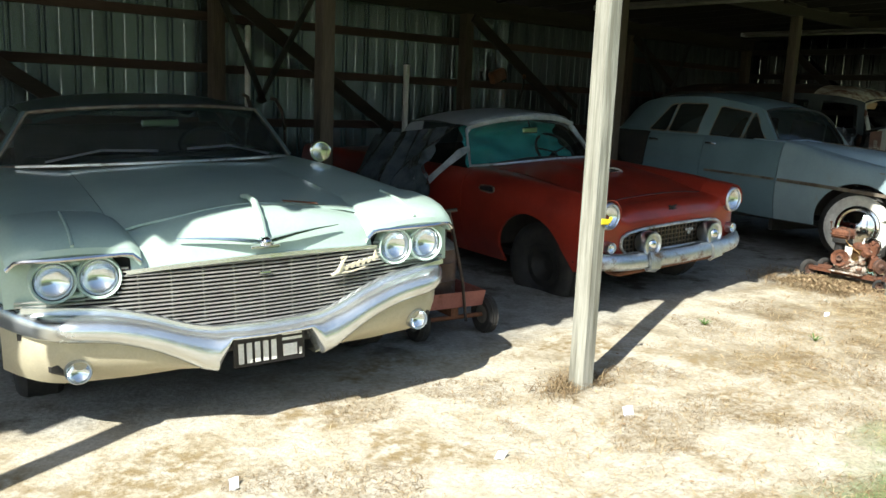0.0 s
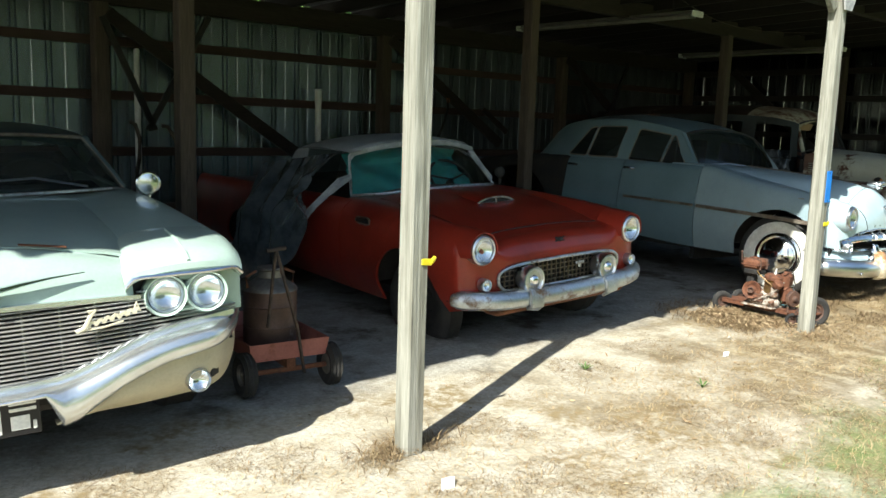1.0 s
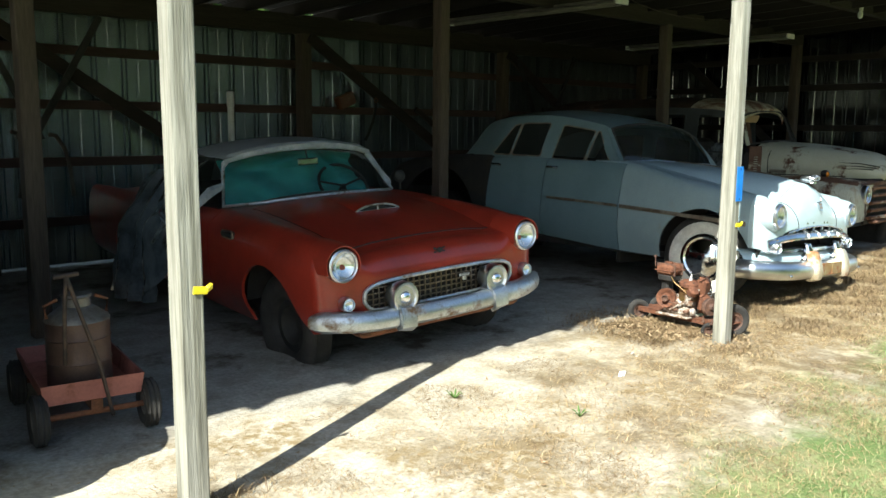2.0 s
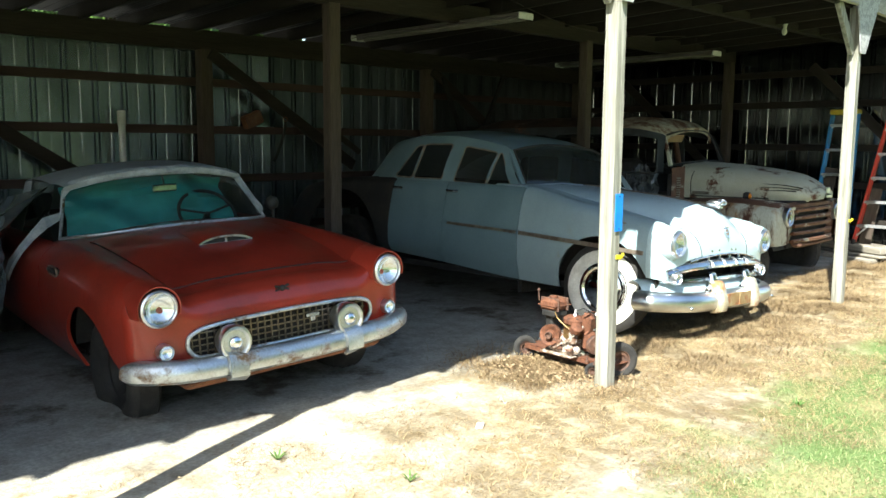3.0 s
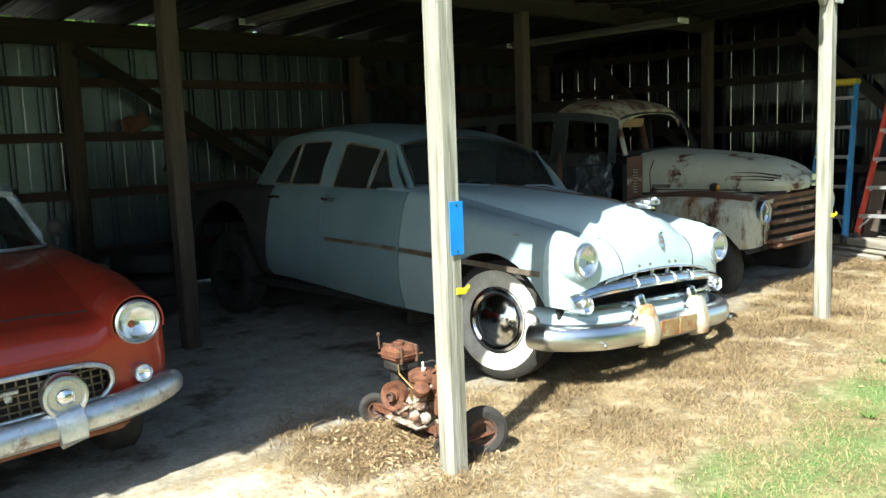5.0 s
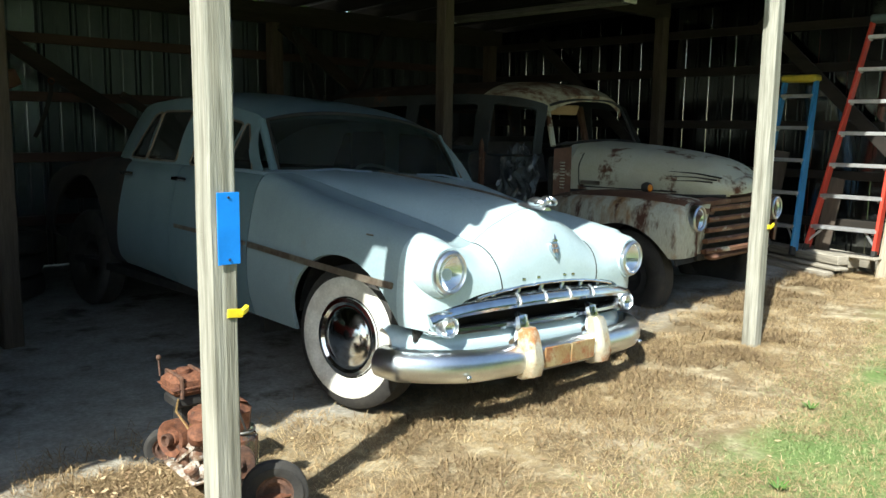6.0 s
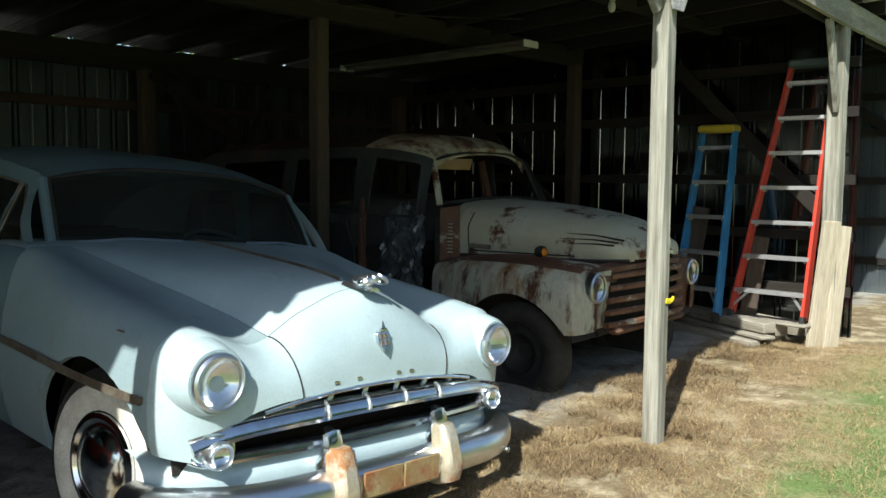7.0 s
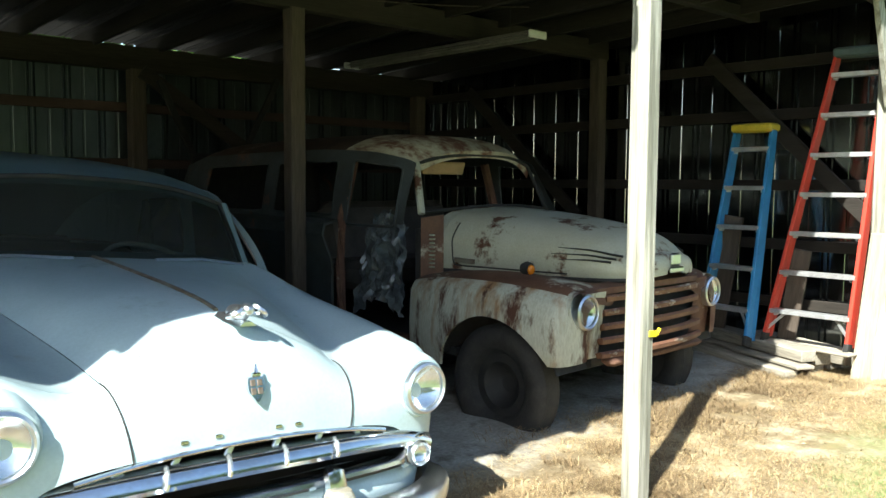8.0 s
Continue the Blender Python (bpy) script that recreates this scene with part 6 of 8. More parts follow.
for s in (-1, 1):
    fe = part("front_fender", CF.patch(0, 3.4, 0, 0, 16, 0, s, ys=spaced(0.12, 1.26, 16, CW[0])), M_TRUCKF if s < 0 else M_BROWN, truck, "rust-eaten cream front fender" if s < 0 else "brown rusted front fender")
    part("fender_crown", CF.patch(3.4, 6, 0, 0, 12, 0, s, ys=spaced(0.12, 1.26, 16, CW[0])), M_CROWN, fe, "rusted brown top of the fender")
    part("wheel_well", Mesh().sweep([(s * 0.6, 0.51 + 0.46 * math.cos(a), 0.22 + 0.46 * math.sin(a)) for a in steps(0.3, 2.84, 16)], [(-0.26, 0), (0.24, 0), (0.24, 0.01), (-0.26, 0.01)]), M_BLACK, fe)
    road_wheel(truck, (s * 0.74, 0.52, -0.02), 0.36, 0.19, 0.22, s, flat=0.12, rim_mat=M_BLACK)
    road_wheel(truck, (s * 0.74, 3.45, -0.02), 0.36, 0.19, 0.22, s, flat=0.12, rim_mat=M_BLACK)
    round_lamp(truck, "headlamp", (s * 0.69, -0.02, 0.70), 0.086, 0.14, M_LENS, M_SATIN, label="round headlamp in a bright chrome ring")
    pod = Mesh().lathe([(0.06, -0.35), (0.10, -0.22), (0.118, -0.08), (0.116, -0.03)], (s * 0.69, -0.015, 0.70), (0, -1, 0), 20, cap=False)
    part("lamp_pod", pod, M_TRUCKF, fe)
    # rounded front of the fender round the lamp
    for u0, u1, m in ((0, 3.4, M_TRUCKF if s < 0 else M_BROWN), (3.4, 6, M_CROWN)):
        rows = []
        for k in range(9):
            a = math.pi / 2 * k / 8
            r = []
            for u in steps(u0, u1, 18):
                p = CF.point(u, 0.12)
                r.append(Vector((s * lerp(p.x, lerp(p.x, 0.56, 0.6), 1 - math.cos(a)), 0.12 - 0.135 * math.sin(a), lerp(p.z, lerp(p.z, 0.62, 0.5 if p.z > 0.62 else 0.12), 1 - math.cos(a)))))
            rows.append(r)
        part("fender_front", Mesh().grid(rows, flip=s < 0), m, fe)
    inner = Mesh().grid([[Vector((s * x, -0.01 + 0.05 * t, lerp(0.80, 0.42, t))) for x in steps(0.50, 0.72, 6)] for t in steps(0, 1, 6)], flip=s < 0)
    part("fender_apron", inner, M_TRUCKF if s < 0 else M_BROWN, fe)
# alligator bonnet
CH = Body([
    (kn(-0.06, 0.30, 0.1, 0.40, 0.6, 0.49, 1.3, 0.58), kn(-0.06, 0.86, 0.3, 0.85, 1.3, 0.84)),
    (kn(-0.06, 0.31, 0.1, 0.42, 0.6, 0.51, 1.3, 0.595), kn(-0.06, 0.90, 0.2, 0.93, 1.3, 0.96)),
    (kn(-0.06, 0.28, 0.1, 0.39, 0.6, 0.49, 1.3, 0.58), kn(-0.06, 0.95, 0.2, 1.01, 1.3, 1.08)),
    (kn(-0.06, 0.18, 0.1, 0.26, 0.6, 0.34, 1.3, 0.42), kn(-0.06, 0.985, 0.05, 1.05, 0.2, 1.10, 0.8, 1.175, 1.3, 1.205)),
    (kn(-0.06, 0, 1.3, 0), kn(-0.06, 1.00, 0.05, 1.075, 0.2, 1.135, 0.8, 1.21, 1.3, 1.24)),
], lambda y: 0, 2)
bon = part("bonnet", CH.patch(0, 4, -0.06, 1.22, 18, 26, both=True), M_TRUCK, truck, "cream bonnet with rust patches and dark flutes")
rows = []
for t in steps(0, 1, 8):
    a = math.pi / 2 * t
    rows.append([])
    for u in steps(0, 8, 28):
        p = CH.point(u if u <= 4 else 8 - u, -0.06)
        p = Vector((p.x * (1 if u <= 4 else -1), p.y, p.z))
        c = Vector((0, -0.15, 0.93))
        rows[-1].append(Vector((lerp(p.x, p.x * 0.25, 1 - math.cos(a)), lerp(-0.06, -0.14, math.sin(a)), lerp(p.z, 0.88 + 0.25 * (p.z - 0.88), 1 - math.cos(a)))))
part("bonnet_nose", Mesh().grid(rows), M_TRUCK, bon)
part("bonnet_badge", Mesh().box((0, -0.155, 0.90), (0.15, 0.02, 0.035), bev=0.008).box((0, -0.145, 0.96), (0.10, 0.02, 0.07), bev=0.02), M_SATIN, bon)
for s in (-1, 1):
    for k in range(3):
        pth = [CH.point(2.05 - 0.34 * k, y) for y in steps(0.0 + 0.02 * k, 0.46 - 0.06 * k, 8)]
        part("flute", Mesh().sweep([Vector((s * (p.x + 0.003), p.y, p.z - 0.03 * (i / 8 - 0.5))) for i, p in enumerate(pth)], circle(0.010, 6, 1, 0.7), scale=lambda t: 1.1 - 0.8 * t), M_BLACK, bon)
    part("side_name_bar", Mesh().box((s * 0.598, 1.0, 0.905), (0.008, 0.20, 0.03), pose(0, 0, 0, 0, 0, s * 5).to_3x3(), bev=0.004), M_TRIM, bon)
    seam = [CH.point(u, 1.13 - 0.05 * max(0, 1 - u / 0.5) ** 2) for u in steps(0.25, 2.5, 12)][::-1] + [CH.point(0.22, y) for y in steps(1.06, 0.30, 10)]
    part("panel_seam", Mesh().sweep([Vector((s * (p.x + 0.001), p.y, p.z)) for p in seam], circle(0.005, 6), up=(1, 0, 0)), M_BLACK, bon)
    cl = part("cowl_side", Mesh().grid([[Vector((s * (0.588 + 0.11 * q ** 0.8), 1.20 + 0.10 * q, lerp(0.42 + 0.36 * (1 - q), 1.19 - 0.02 * q, t))) for q in steps(0, 1, 5)] for t in steps(0, 1, 10)], flip=s < 0), M_CROWN, truck)
    for k in range(9):
        part("louvre", Mesh().box((s * 0.652, 1.25, 0.85 + 0.026 * k), (0.02, 0.06, 0.010), bev=0.003), M_TRUCK, cl)
for s in (-1, 1):
    edge = [CH.point(0, y) for y in steps(-0.04, 1.22, 14)]
    part("bonnet_gap", Mesh().sweep([Vector((s * (p.x + 0.006), p.y, p.z - 0.012)) for p in edge], circle(0.014, 6)), M_BLACK, bon)
lamp = part("marker_lamp", Mesh().lathe([(0.03, -0.03), (0.042, 0.0), (0.036, 0.03)], (-0.63, 0.46, 0.90), (0, -1, 0), 14), M_BLACK, truck)
part("lens", Mesh().ball((-0.63, 0.43, 0.895), (0.03, 0.022, 0.03), 12, 8), M_AMBER, lamp, "amber marker lens")
part("cowl", CH.patch(1, 4, 1.225, 1.3, 12, 3, both=True), M_TRUCK, truck)
# grille of five heavy bars
gr = part("grille", Mesh().box((0, 0.06, 0.58), (1.12, 0.04, 0.42)), M_BLACK, truck, "five heavy rusted horizontal grille bars")
for k in range(5):
    z = 0.765 - 0.078 * k
    w = 0.50 + 0.012 * k
    ms = Mesh().sweep([(x, -0.085 + 0.10 * (x / 0.56) ** 2 - 0.006 * k, z - 0.012 * (x / 0.5) ** 2) for x in steps(-w, w, 20)], [(-0.05, 0.006), (0.0, 0.024), (0.014, 0.012), (0.012, -0.012), (-0.03, -0.02)])
    part("grille_bar", ms, M_RUSTCREAM, gr)
part("lower_apron", Mesh().box((0, -0.02, 0.40), (1.0, 0.10, 0.05), bev=0.02), M_BROWN, truck)
part("grille_header", Mesh().sweep([(x, -0.05 + 0.10 * (x / 0.56) ** 2, 0.825 - 0.02 * (x / 0.5) ** 2) for x in steps(-0.56, 0.56, 16)], [(-0.05, -0.02), (0.03, -0.025), (0.03, 0.01), (-0.05, 0.03)]), M_BROWN, truck)
# body behind: door openings, pillars, roof
CB = Body([
    (kn(1.3, 0.80, 2.0, 0.84, 4.4, 0.84), kn(1.3, 0.32, 4.4, 0.32)),
    (kn(1.3, 0.82, 2.0, 0.87, 4.4, 0.87), kn(1.3, 0.5, 4.4, 0.5)),
    (kn(1.3, 0.82, 2.0, 0.87, 4.4, 0.87), kn(1.3, 0.8, 4.4, 0.8)),
    (kn(1.3, 0.77, 2.0, 0.82, 4.4, 0.82), kn(1.3, 1.14, 4.4, 1.14)),
], arch(CW[1]), 3)
for s in (-1, 1):
    if s > 0:
        part("door", CB.patch(0, 3, 1.36, 2.0, 12, 8, s), M_TRUCKSHADE, truck)
    else:
        part("door_sill", Mesh().box((-0.78, 1.66, 0.36), (0.16, 0.66, 0.08), bev=0.02), M_BROWN, truck)
    part("body_side", CB.patch(0, 3, 0, 0, 14, 0, s, ys=spaced(2.03, 4.4, 26, CW[1])), M_TRUCKSHADE, truck, "faded grey-blue body side, coloured dark for shade")
    rf = Mesh().torus((s * 0.86, 3.45, 0.22), (1, 0, 0), 0.50, 0.07, 30, 8)
    part("rear_fender", rf, M_BLACK, truck)
    part("lock_pillar", Mesh().sweep([(s * 0.80, 2.0, 0.36), (s * 0.82, 2.0, 0.8), (s * 0.80, 2.0, 1.15), (s * 0.68, 2.02, 1.55)], circle(0.035, 8)), M_BROWN, truck)


def c_w(y):
    return kn(1.42, 0.60, 1.7, 0.70, 2.2, 0.72, 4.4, 0.70)(y)


def c_roof(q, y):
    return kn(1.38, 1.625, 1.5, 1.69, 1.8, 1.745, 2.4, 1.77, 4.0, 1.75, 4.4, 1.68)(y) - 0.14 * abs(q) ** 3


rows = [[Vector((c_w(y) * math.sin(a), y + 0.10 * abs(math.sin(a)) ** 2 * max(0, 1 - (y - 1.4) / 0.5), c_roof(math.sin(a), y))) for a in steps(-math.pi / 2, math.pi / 2, 20)] for y in steps(1.38, 4.4, 26)]
part("roof_panel", Mesh().grid([[p + Vector((0, 0.015, -0.05)) for p in rows[0]]] + rows[:7]), M_TRUCKR, truck, "cream roof front streaked with rust")
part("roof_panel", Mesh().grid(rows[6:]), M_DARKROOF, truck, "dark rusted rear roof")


def c_side(y, t):
    b, e = Vector((0.815, y, 1.13)), Vector((c_w(y) + 0.004, y, c_roof(1, y) + 0.005))
    p = b.lerp(e, t)
    return (p.x + 0.02 * math.sin(math.pi * t), p.y, p.z)


for s in (-1, 1):
    upper_side(truck, c_side, lambda t: 1.34 + 0.10 * t, lambda t: 4.4, (0, 1), [[(1.42, -0.05), (1.94, -0.05), (1.93, 0.86), (1.50, 0.86)], [(2.10, 0.08), (2.85, 0.08), (2.85, 0.82), (2.10, 0.84)], [(3.0, 0.08), (3.95, 0.08), (3.9, 0.8), (3.0, 0.82)]], M_TRUCKSHADE, s, None, M_TRUCKSHADE, 0.010)


def c_base(s):
    return (0.64 * s, 1.34 - 0.10 * (1 - s * s), 1.20 + 0.04 * (1 - s * s))


def c_head(s):
    return (0.57 * s, 1.47 - 0.07 * (1 - s * s), 1.525 + 0.07 * (1 - abs(s) ** 3))


edge = [Vector(c_base(s)) for s in steps(-1, 1, 20)] + [Vector(c_base(1)).lerp(Vector(c_head(1)), t) for t in (0.25, 0.5, 0.75)] + [Vector(c_head(s)) for s in steps(1, -1, 20)] + [Vector(c_head(-1)).lerp(Vector(c_base(-1)), t) for t in (0.25, 0.5, 0.75)]
part("screen_frame", Mesh().sweep(edge, circle(0.013, 8), close=True, up=(0, -1, 0)), M_BLACK, truck, "dark windscreen frame with no glass")
part("screen_pillar", Mesh().sweep([Vector(c_base(-1)).lerp(Vector(c_head(-1)), t) + Vector((-0.01, 0.006, 0)) for t in steps(-0.02, 1.02, 6)], circle(0.026, 8, 1, 0.8)), M_TRUCK, truck)
part("sun_visor", Mesh().box((-0.30, 1.50, 1.50), (0.40, 0.02, 0.09), pose(0, 0, 0, 20).to_3x3(), bev=0.006), mat("tan_board", (0.42, 0.26, 0.12), 0.8), truck)
part("floor_pan", Mesh().box((0, 2.6, 0.36), (1.55, 3.4, 0.05)).box((0, 1.33, 0.7), (1.4, 0.04, 0.8)).box((0, 4.36, 1.0), (1.4, 0.04, 1.3)), M_BLACK, truck)
steering(truck, (0.32, 1.70, 1.10), 0.22, M_BLACK, (0, -0.45, 0.85))
seat(truck, 2.15, 0.72, 1.3)
rows = []
for j in range(34):
    t = j / 33
    r = []
    for u in steps(0, 1, 34):
        f = 0.06 * abs(noise.noise((u * 9, t * 3, 2))) + 0.035 * abs(noise.noise((u * 19, t * 8, 5)))
        r.append(Vector((-0.62 - f * 1.6 - 0.08 * t, 1.50 + 0.40 * u + 0.05 * noise.noise((u * 4, t * 6, 7)) + 0.10 * t * (u - 0.5), 1.10 - 0.60 * t + 0.12 * math.sin(math.pi * u) - 0.10 * abs(noise.noise((u * 7, 0, 4))))))
    rows.append(r)
part("crumpled_plastic", Mesh().grid(rows), mat("grey_film", (0.10, 0.115, 0.12), 0.28, second=(0.04, 0.046, 0.05), scale=9, low=0.45, high=0.6, bump=0.4, bump_scale=25, coat=0.3), truck, "heap of crumpled grey plastic in the cab", sharp=25)

# ---- shed fittings ----
M_OSB = mat("grey_chipboard", (0.42, 0.42, 0.42), 0.8, second=(0.30, 0.30, 0.30), scale=30, fine=160, low=0.45, high=0.55, grain=0.25, bump=0.3)
M_BLUE = mat("blue_tape", (0.01, 0.22, 0.75), 0.5, grain=0.03)
M_YELLOW = mat("yellow_tape", (0.75, 0.62, 0.03), 0.5)
M_LAMPWHITE = mat("grimy_white_enamel", (0.22, 0.21, 0.18), 0.5, second=(0.15, 0.14, 0.12), scale=7)
for i, (x, y) in enumerate(FRONT_POSTS[:4]):
    z0 = 2.25
    g = Mesh()
    f = y - 0.078
    pts = [(-0.05, z0), (0.05, z0), (0.36, 2.80), (0.36, 2.85), (-0.22, 2.85), (-0.22, 2.80)]
    k = len(pts)
    g.v = [(x + a, f, b) for a, b in pts] + [(x + a, f + 0.012, b) for a, b in pts]
    g.f = [tuple(range(k)), tuple(range(2 * k - 1, k - 1, -1))] + [(j + k, (j + 1) % k + k, (j + 1) % k, j) for j in range(k)]
    part("gusset", g, M_OSB, roof, "grey chipboard gusset on the post head")
    part("knee_brace", Mesh().beam((x - 0.06, y, z0 + 0.01), (x - 0.42, y, 2.66), 0.085, 0.04, (0, 1, 0), bev=0.004), M_POST, roof)
part("knee_brace", Mesh().beam((13.74, 2.98, 1.98), (13.36, 2.94, 2.66), 0.085, 0.04, (0, 1, 0), bev=0.004), M_POST, roof)
for (x, y), z in zip(FRONT_POSTS[1:], (0.83, 0.79, 0.78, 0.8)):
    ribbon = thing("yellow_ribbon", "crumpled yellow tape flag stapled to a post", "tape", "tape flags", pose(x + 0.03, y - (0.047 if x < 13 else 0.065), z))
    part("flag", Mesh().box((0, -0.004, 0), (0.055, 0.006, 0.028), pose(0, 0, 0, 0, 6, 0).to_3x3(), bev=0.002).box((0.03, -0.01, 0.008), (0.03, 0.014, 0.024), pose(0, 0, 0, 20, -20, 25).to_3x3(), bev=0.003), M_YELLOW, ribbon)
blue = thing("blue_tape_patch", "bright blue rectangular tape patch nailed to a post", "tape", at=pose(6.806 + 0.012, 2.714 - 0.055, 1.055))
part("patch", Mesh().box((0, 0, 0), (0.075, 0.004, 0.22), bev=0.001), M_BLUE, blue)
for z in (-0.095, 0.095):
    part("nail", Mesh().lathe([(0.004, 0), (0.0035, 0.004)], (0.0, -0.002, z), (0, -1, 0), 8), M_BLACK, blue)

for (x0, z0), (x1, z1) in (((0.35, 2.4), (2.45, 1.1)), ((3.9, 2.34), (6.05, 0.98)), ((7.3, 2.4), (9.25, 1.16)), ((10.62, 2.42), (12.5, 1.2))):
    part("diagonal_brace", Mesh().beam((x0, 8.29, z0), (x1, 8.29, z1), 0.04, 0.13, (0, 0, 1), bev=0.004), M_BEAM, wall_back)
for a, b in (((3.83, 2.3), (4.32, 1.25)), ((4.9, 2.4), (4.25, 1.25)), ((10.75, 2.35), (11.2, 1.4)), ((12.0, 2.45), (11.5, 1.5))):
    part("strut", Mesh().beam((a[0], 8.22, a[1]), (b[0], 8.22, b[1]), 0.035, 0.06, bev=0.004), M_BLACK, wall_back)
part("right_brace", Mesh().beam((14.1, 3.15, 1.1), (14.1, 4.6, 2.5), 0.04, 0.12, (0, 0, 1), bev=0.004), M_BEAMY, wall_right)
part("right_brace", Mesh().beam((14.1, 6.0, 1.1), (14.1, 7.6, 2.45), 0.04, 0.12, (0, 0, 1), bev=0.004), M_BEAMY, wall_right)


def strip_light(x, y0, y1, z):
    t = thing("strip_light", "unlit grimy fluorescent strip light hung from the rafters", "lamp", "strip lights", pose(x, y0, z))
    d = y1 - y0
    part("housing", Mesh().box((0, d / 2, 0.03), (0.07, d, 0.045), bev=0.008), M_LAMPWHITE, t)
    part("reflector", Mesh().sweep([(0, 0.02, 0.02), (0, d - 0.02, 0.02)], [(-0.11, -0.02), (-0.04, 0.0), (0.04, 0.0), (0.11, -0.02), (0.11, -0.017), (0.04, 0.006), (-0.04, 0.006), (-0.11, -0.017)]), M_LAMPWHITE, t)
    for s in (-1, 1):
        part("tube", Mesh().rod((s * 0.05, 0.05, -0.008), (s * 0.05, d - 0.05, -0.008), 0.013, n=10), M_LAMPWHITE, t)
        part("end_cap", Mesh().box((0, d / 2 + s * d / 2, 0.012), (0.20, 0.02, 0.06), bev=0.006), M_WHITE, t)
        part("chain", Mesh().rod((0, d / 2 + s * d * 0.38, 0.05), (0.0, d / 2 + s * d * 0.38, 0.26), 0.004, n=6), M_BLACK, t)
    return t


strip_light(8.6, 4.92, 7.35, 2.58)
strip_light(12.45, 5.1, 7.55, 2.56)
bulb = thing("bulb_holder", "white porcelain lamp holder with a bare bulb", "lamp", at=pose(12.28, 4.19, 2.86))
part("holder", Mesh().lathe([(0.05, 0.0), (0.045, -0.03), (0.028, -0.045), (0.026, -0.08)], (0, 0, 0), (0, 0, 1), 16), M_WHITE, bulb)
part("bulb", Mesh().ball((0, 0, -0.12), (0.03, 0.03, 0.045), 14, 10), M_WHITE, bulb)
pole = thing("white_pipe", "white plastic pipe leaning upright on the sheet wall", "pipe", at=pose(6.34, 8.40, 0.3))
part("tube", Mesh().lathe([(0.035, -0.3), (0.035, 1.30), (0.042, 1.31), (0.042, 1.45), (0.03, 1.46)], (0, 0, 0), (0, 0, 1), 16), M_WHITE, pole)
pole2 = thing("white_pipe", "white plastic pipe leaning upright on the sheet wall", "pipe", at=pose(4.22, 8.40, 0.3))
part("tube", Mesh().lathe([(0.03, -0.3), (0.03, 1.72), (0.02, 1.74)], (0, 0, 0), (0, 0, 1), 16), M_WHITE, pole2)
box = thing("wall_box", "small brown tin box hung askew on the wall", "box", at=pose(7.87, 8.40, 1.70, 0, -22, 0))
part("case", Mesh().box((0, 0, 0), (0.24, 0.10, 0.15), bev=0.012), M_RUSTY, box)
part("lid", Mesh().box((0, -0.053, 0.0), (0.22, 0.012, 0.13), bev=0.004), M_BROWN, box)
part("bracket", Mesh().box((-0.05, 0.05, 0.0), (0.03, 0.06, 0.16)), M_BLACK, box)
strap = thing("hanging_strap", "dark strap hanging from the diagonal brace", "strap", at=pose(8.15, 8.24, 1.2))
part("band", Mesh().sweep([(0.06, 0, 0.50), (0.05, -0.02, 0.42), (0.0, -0.02, 0.25), (-0.07, -0.01, 0.08), (-0.10, 0, 0.02)], [(-0.018, -0.004), (0.018, -0.004), (0.018, 0.004), (-0.018, 0.004)], up=(0, 1, 0)), M_BLACK, strap)
part("buckle", Mesh().torus((0.06, -0.01, 0.51), (0, 1, 0), 0.025, 0.005, 14, 6), M_RUSTY, strap)
plank = thing("loose_board", "short weathered board lying on the diagonal brace", "board", at=pose(9.05, 8.20, 1.47, 0, 32, 0))
part("board", Mesh().box((0, 0, 0), (0.55, 0.03, 0.07), bev=0.004), M_BEAM, plank)

# garden tools hung on the back post beside the struts
for dx, tilt in ((0.15, 6), (0.62, -8)):
    hoop = thing("plough_handle", "curved dark wooden handle hung on the wall", "tool", "hung tools", pose(3.95 + dx, 8.2, 0.72, 0, tilt, 0))
    part("handle", Mesh().sweep([(0.0, 0, 0), (0.02, 0, 0.25), (0.0, -0.02, 0.45), (-0.06, -0.03, 0.58), (-0.12, -0.03, 0.60)], circle(0.02, 8)), M_BEAMZ, hoop)

# ---- old tyres and dark clutter behind ----
for i, (x, y, z, rx, ry) in enumerate(((7.45, 7.4, 0.0, 0, 0), (7.45, 7.42, 0.18, 4, 0), (7.47, 7.38, 0.36, 0, 5), (6.75, 7.75, 0.0, 0, 0), (6.78, 7.72, 0.18, 3, 0), (7.0, 6.95, 0.0, 0, 0))):
    o = thing("old_tyre", "worn black tyre lying flat on the shed floor", "tyre", "spare tyres", pose(x, y, z, rx, ry))
    part("casing", Mesh().lathe([(0.2, 0.02), (0.27, 0.0), (0.32, 0.02), (0.335, 0.06), (0.335, 0.12), (0.32, 0.16), (0.27, 0.18), (0.2, 0.16), (0.205, 0.13), (0.3, 0.12), (0.3, 0.06), (0.205, 0.05), (0.2, 0.02)], n=30, cap=False), M_RUBBER, o)
bin_ = thing("storage_bin", "grey plastic bin standing in the shadows", "bin", at=pose(5.9, 7.75, 0))
part("tub", Mesh().box((0, 0, 0.22), (0.5, 0.36, 0.44), taper=-0.12), mat("grey_plastic", (0.30, 0.31, 0.31), 0.5), bin_)
part("rim", Mesh().box((0, 0, 0.45), (0.6, 0.44, 0.03), bev=0.008), M_BLACK, bin_)

# ---- cart with a milk can ----
M_WAGON = mat("faded_pink_red_paint", (0.36, 0.13, 0.10), 0.6, second=(0.28, 0.10, 0.075), scale=9, third=RUST, third_at=(0.55, 0.68), third_scale=8)
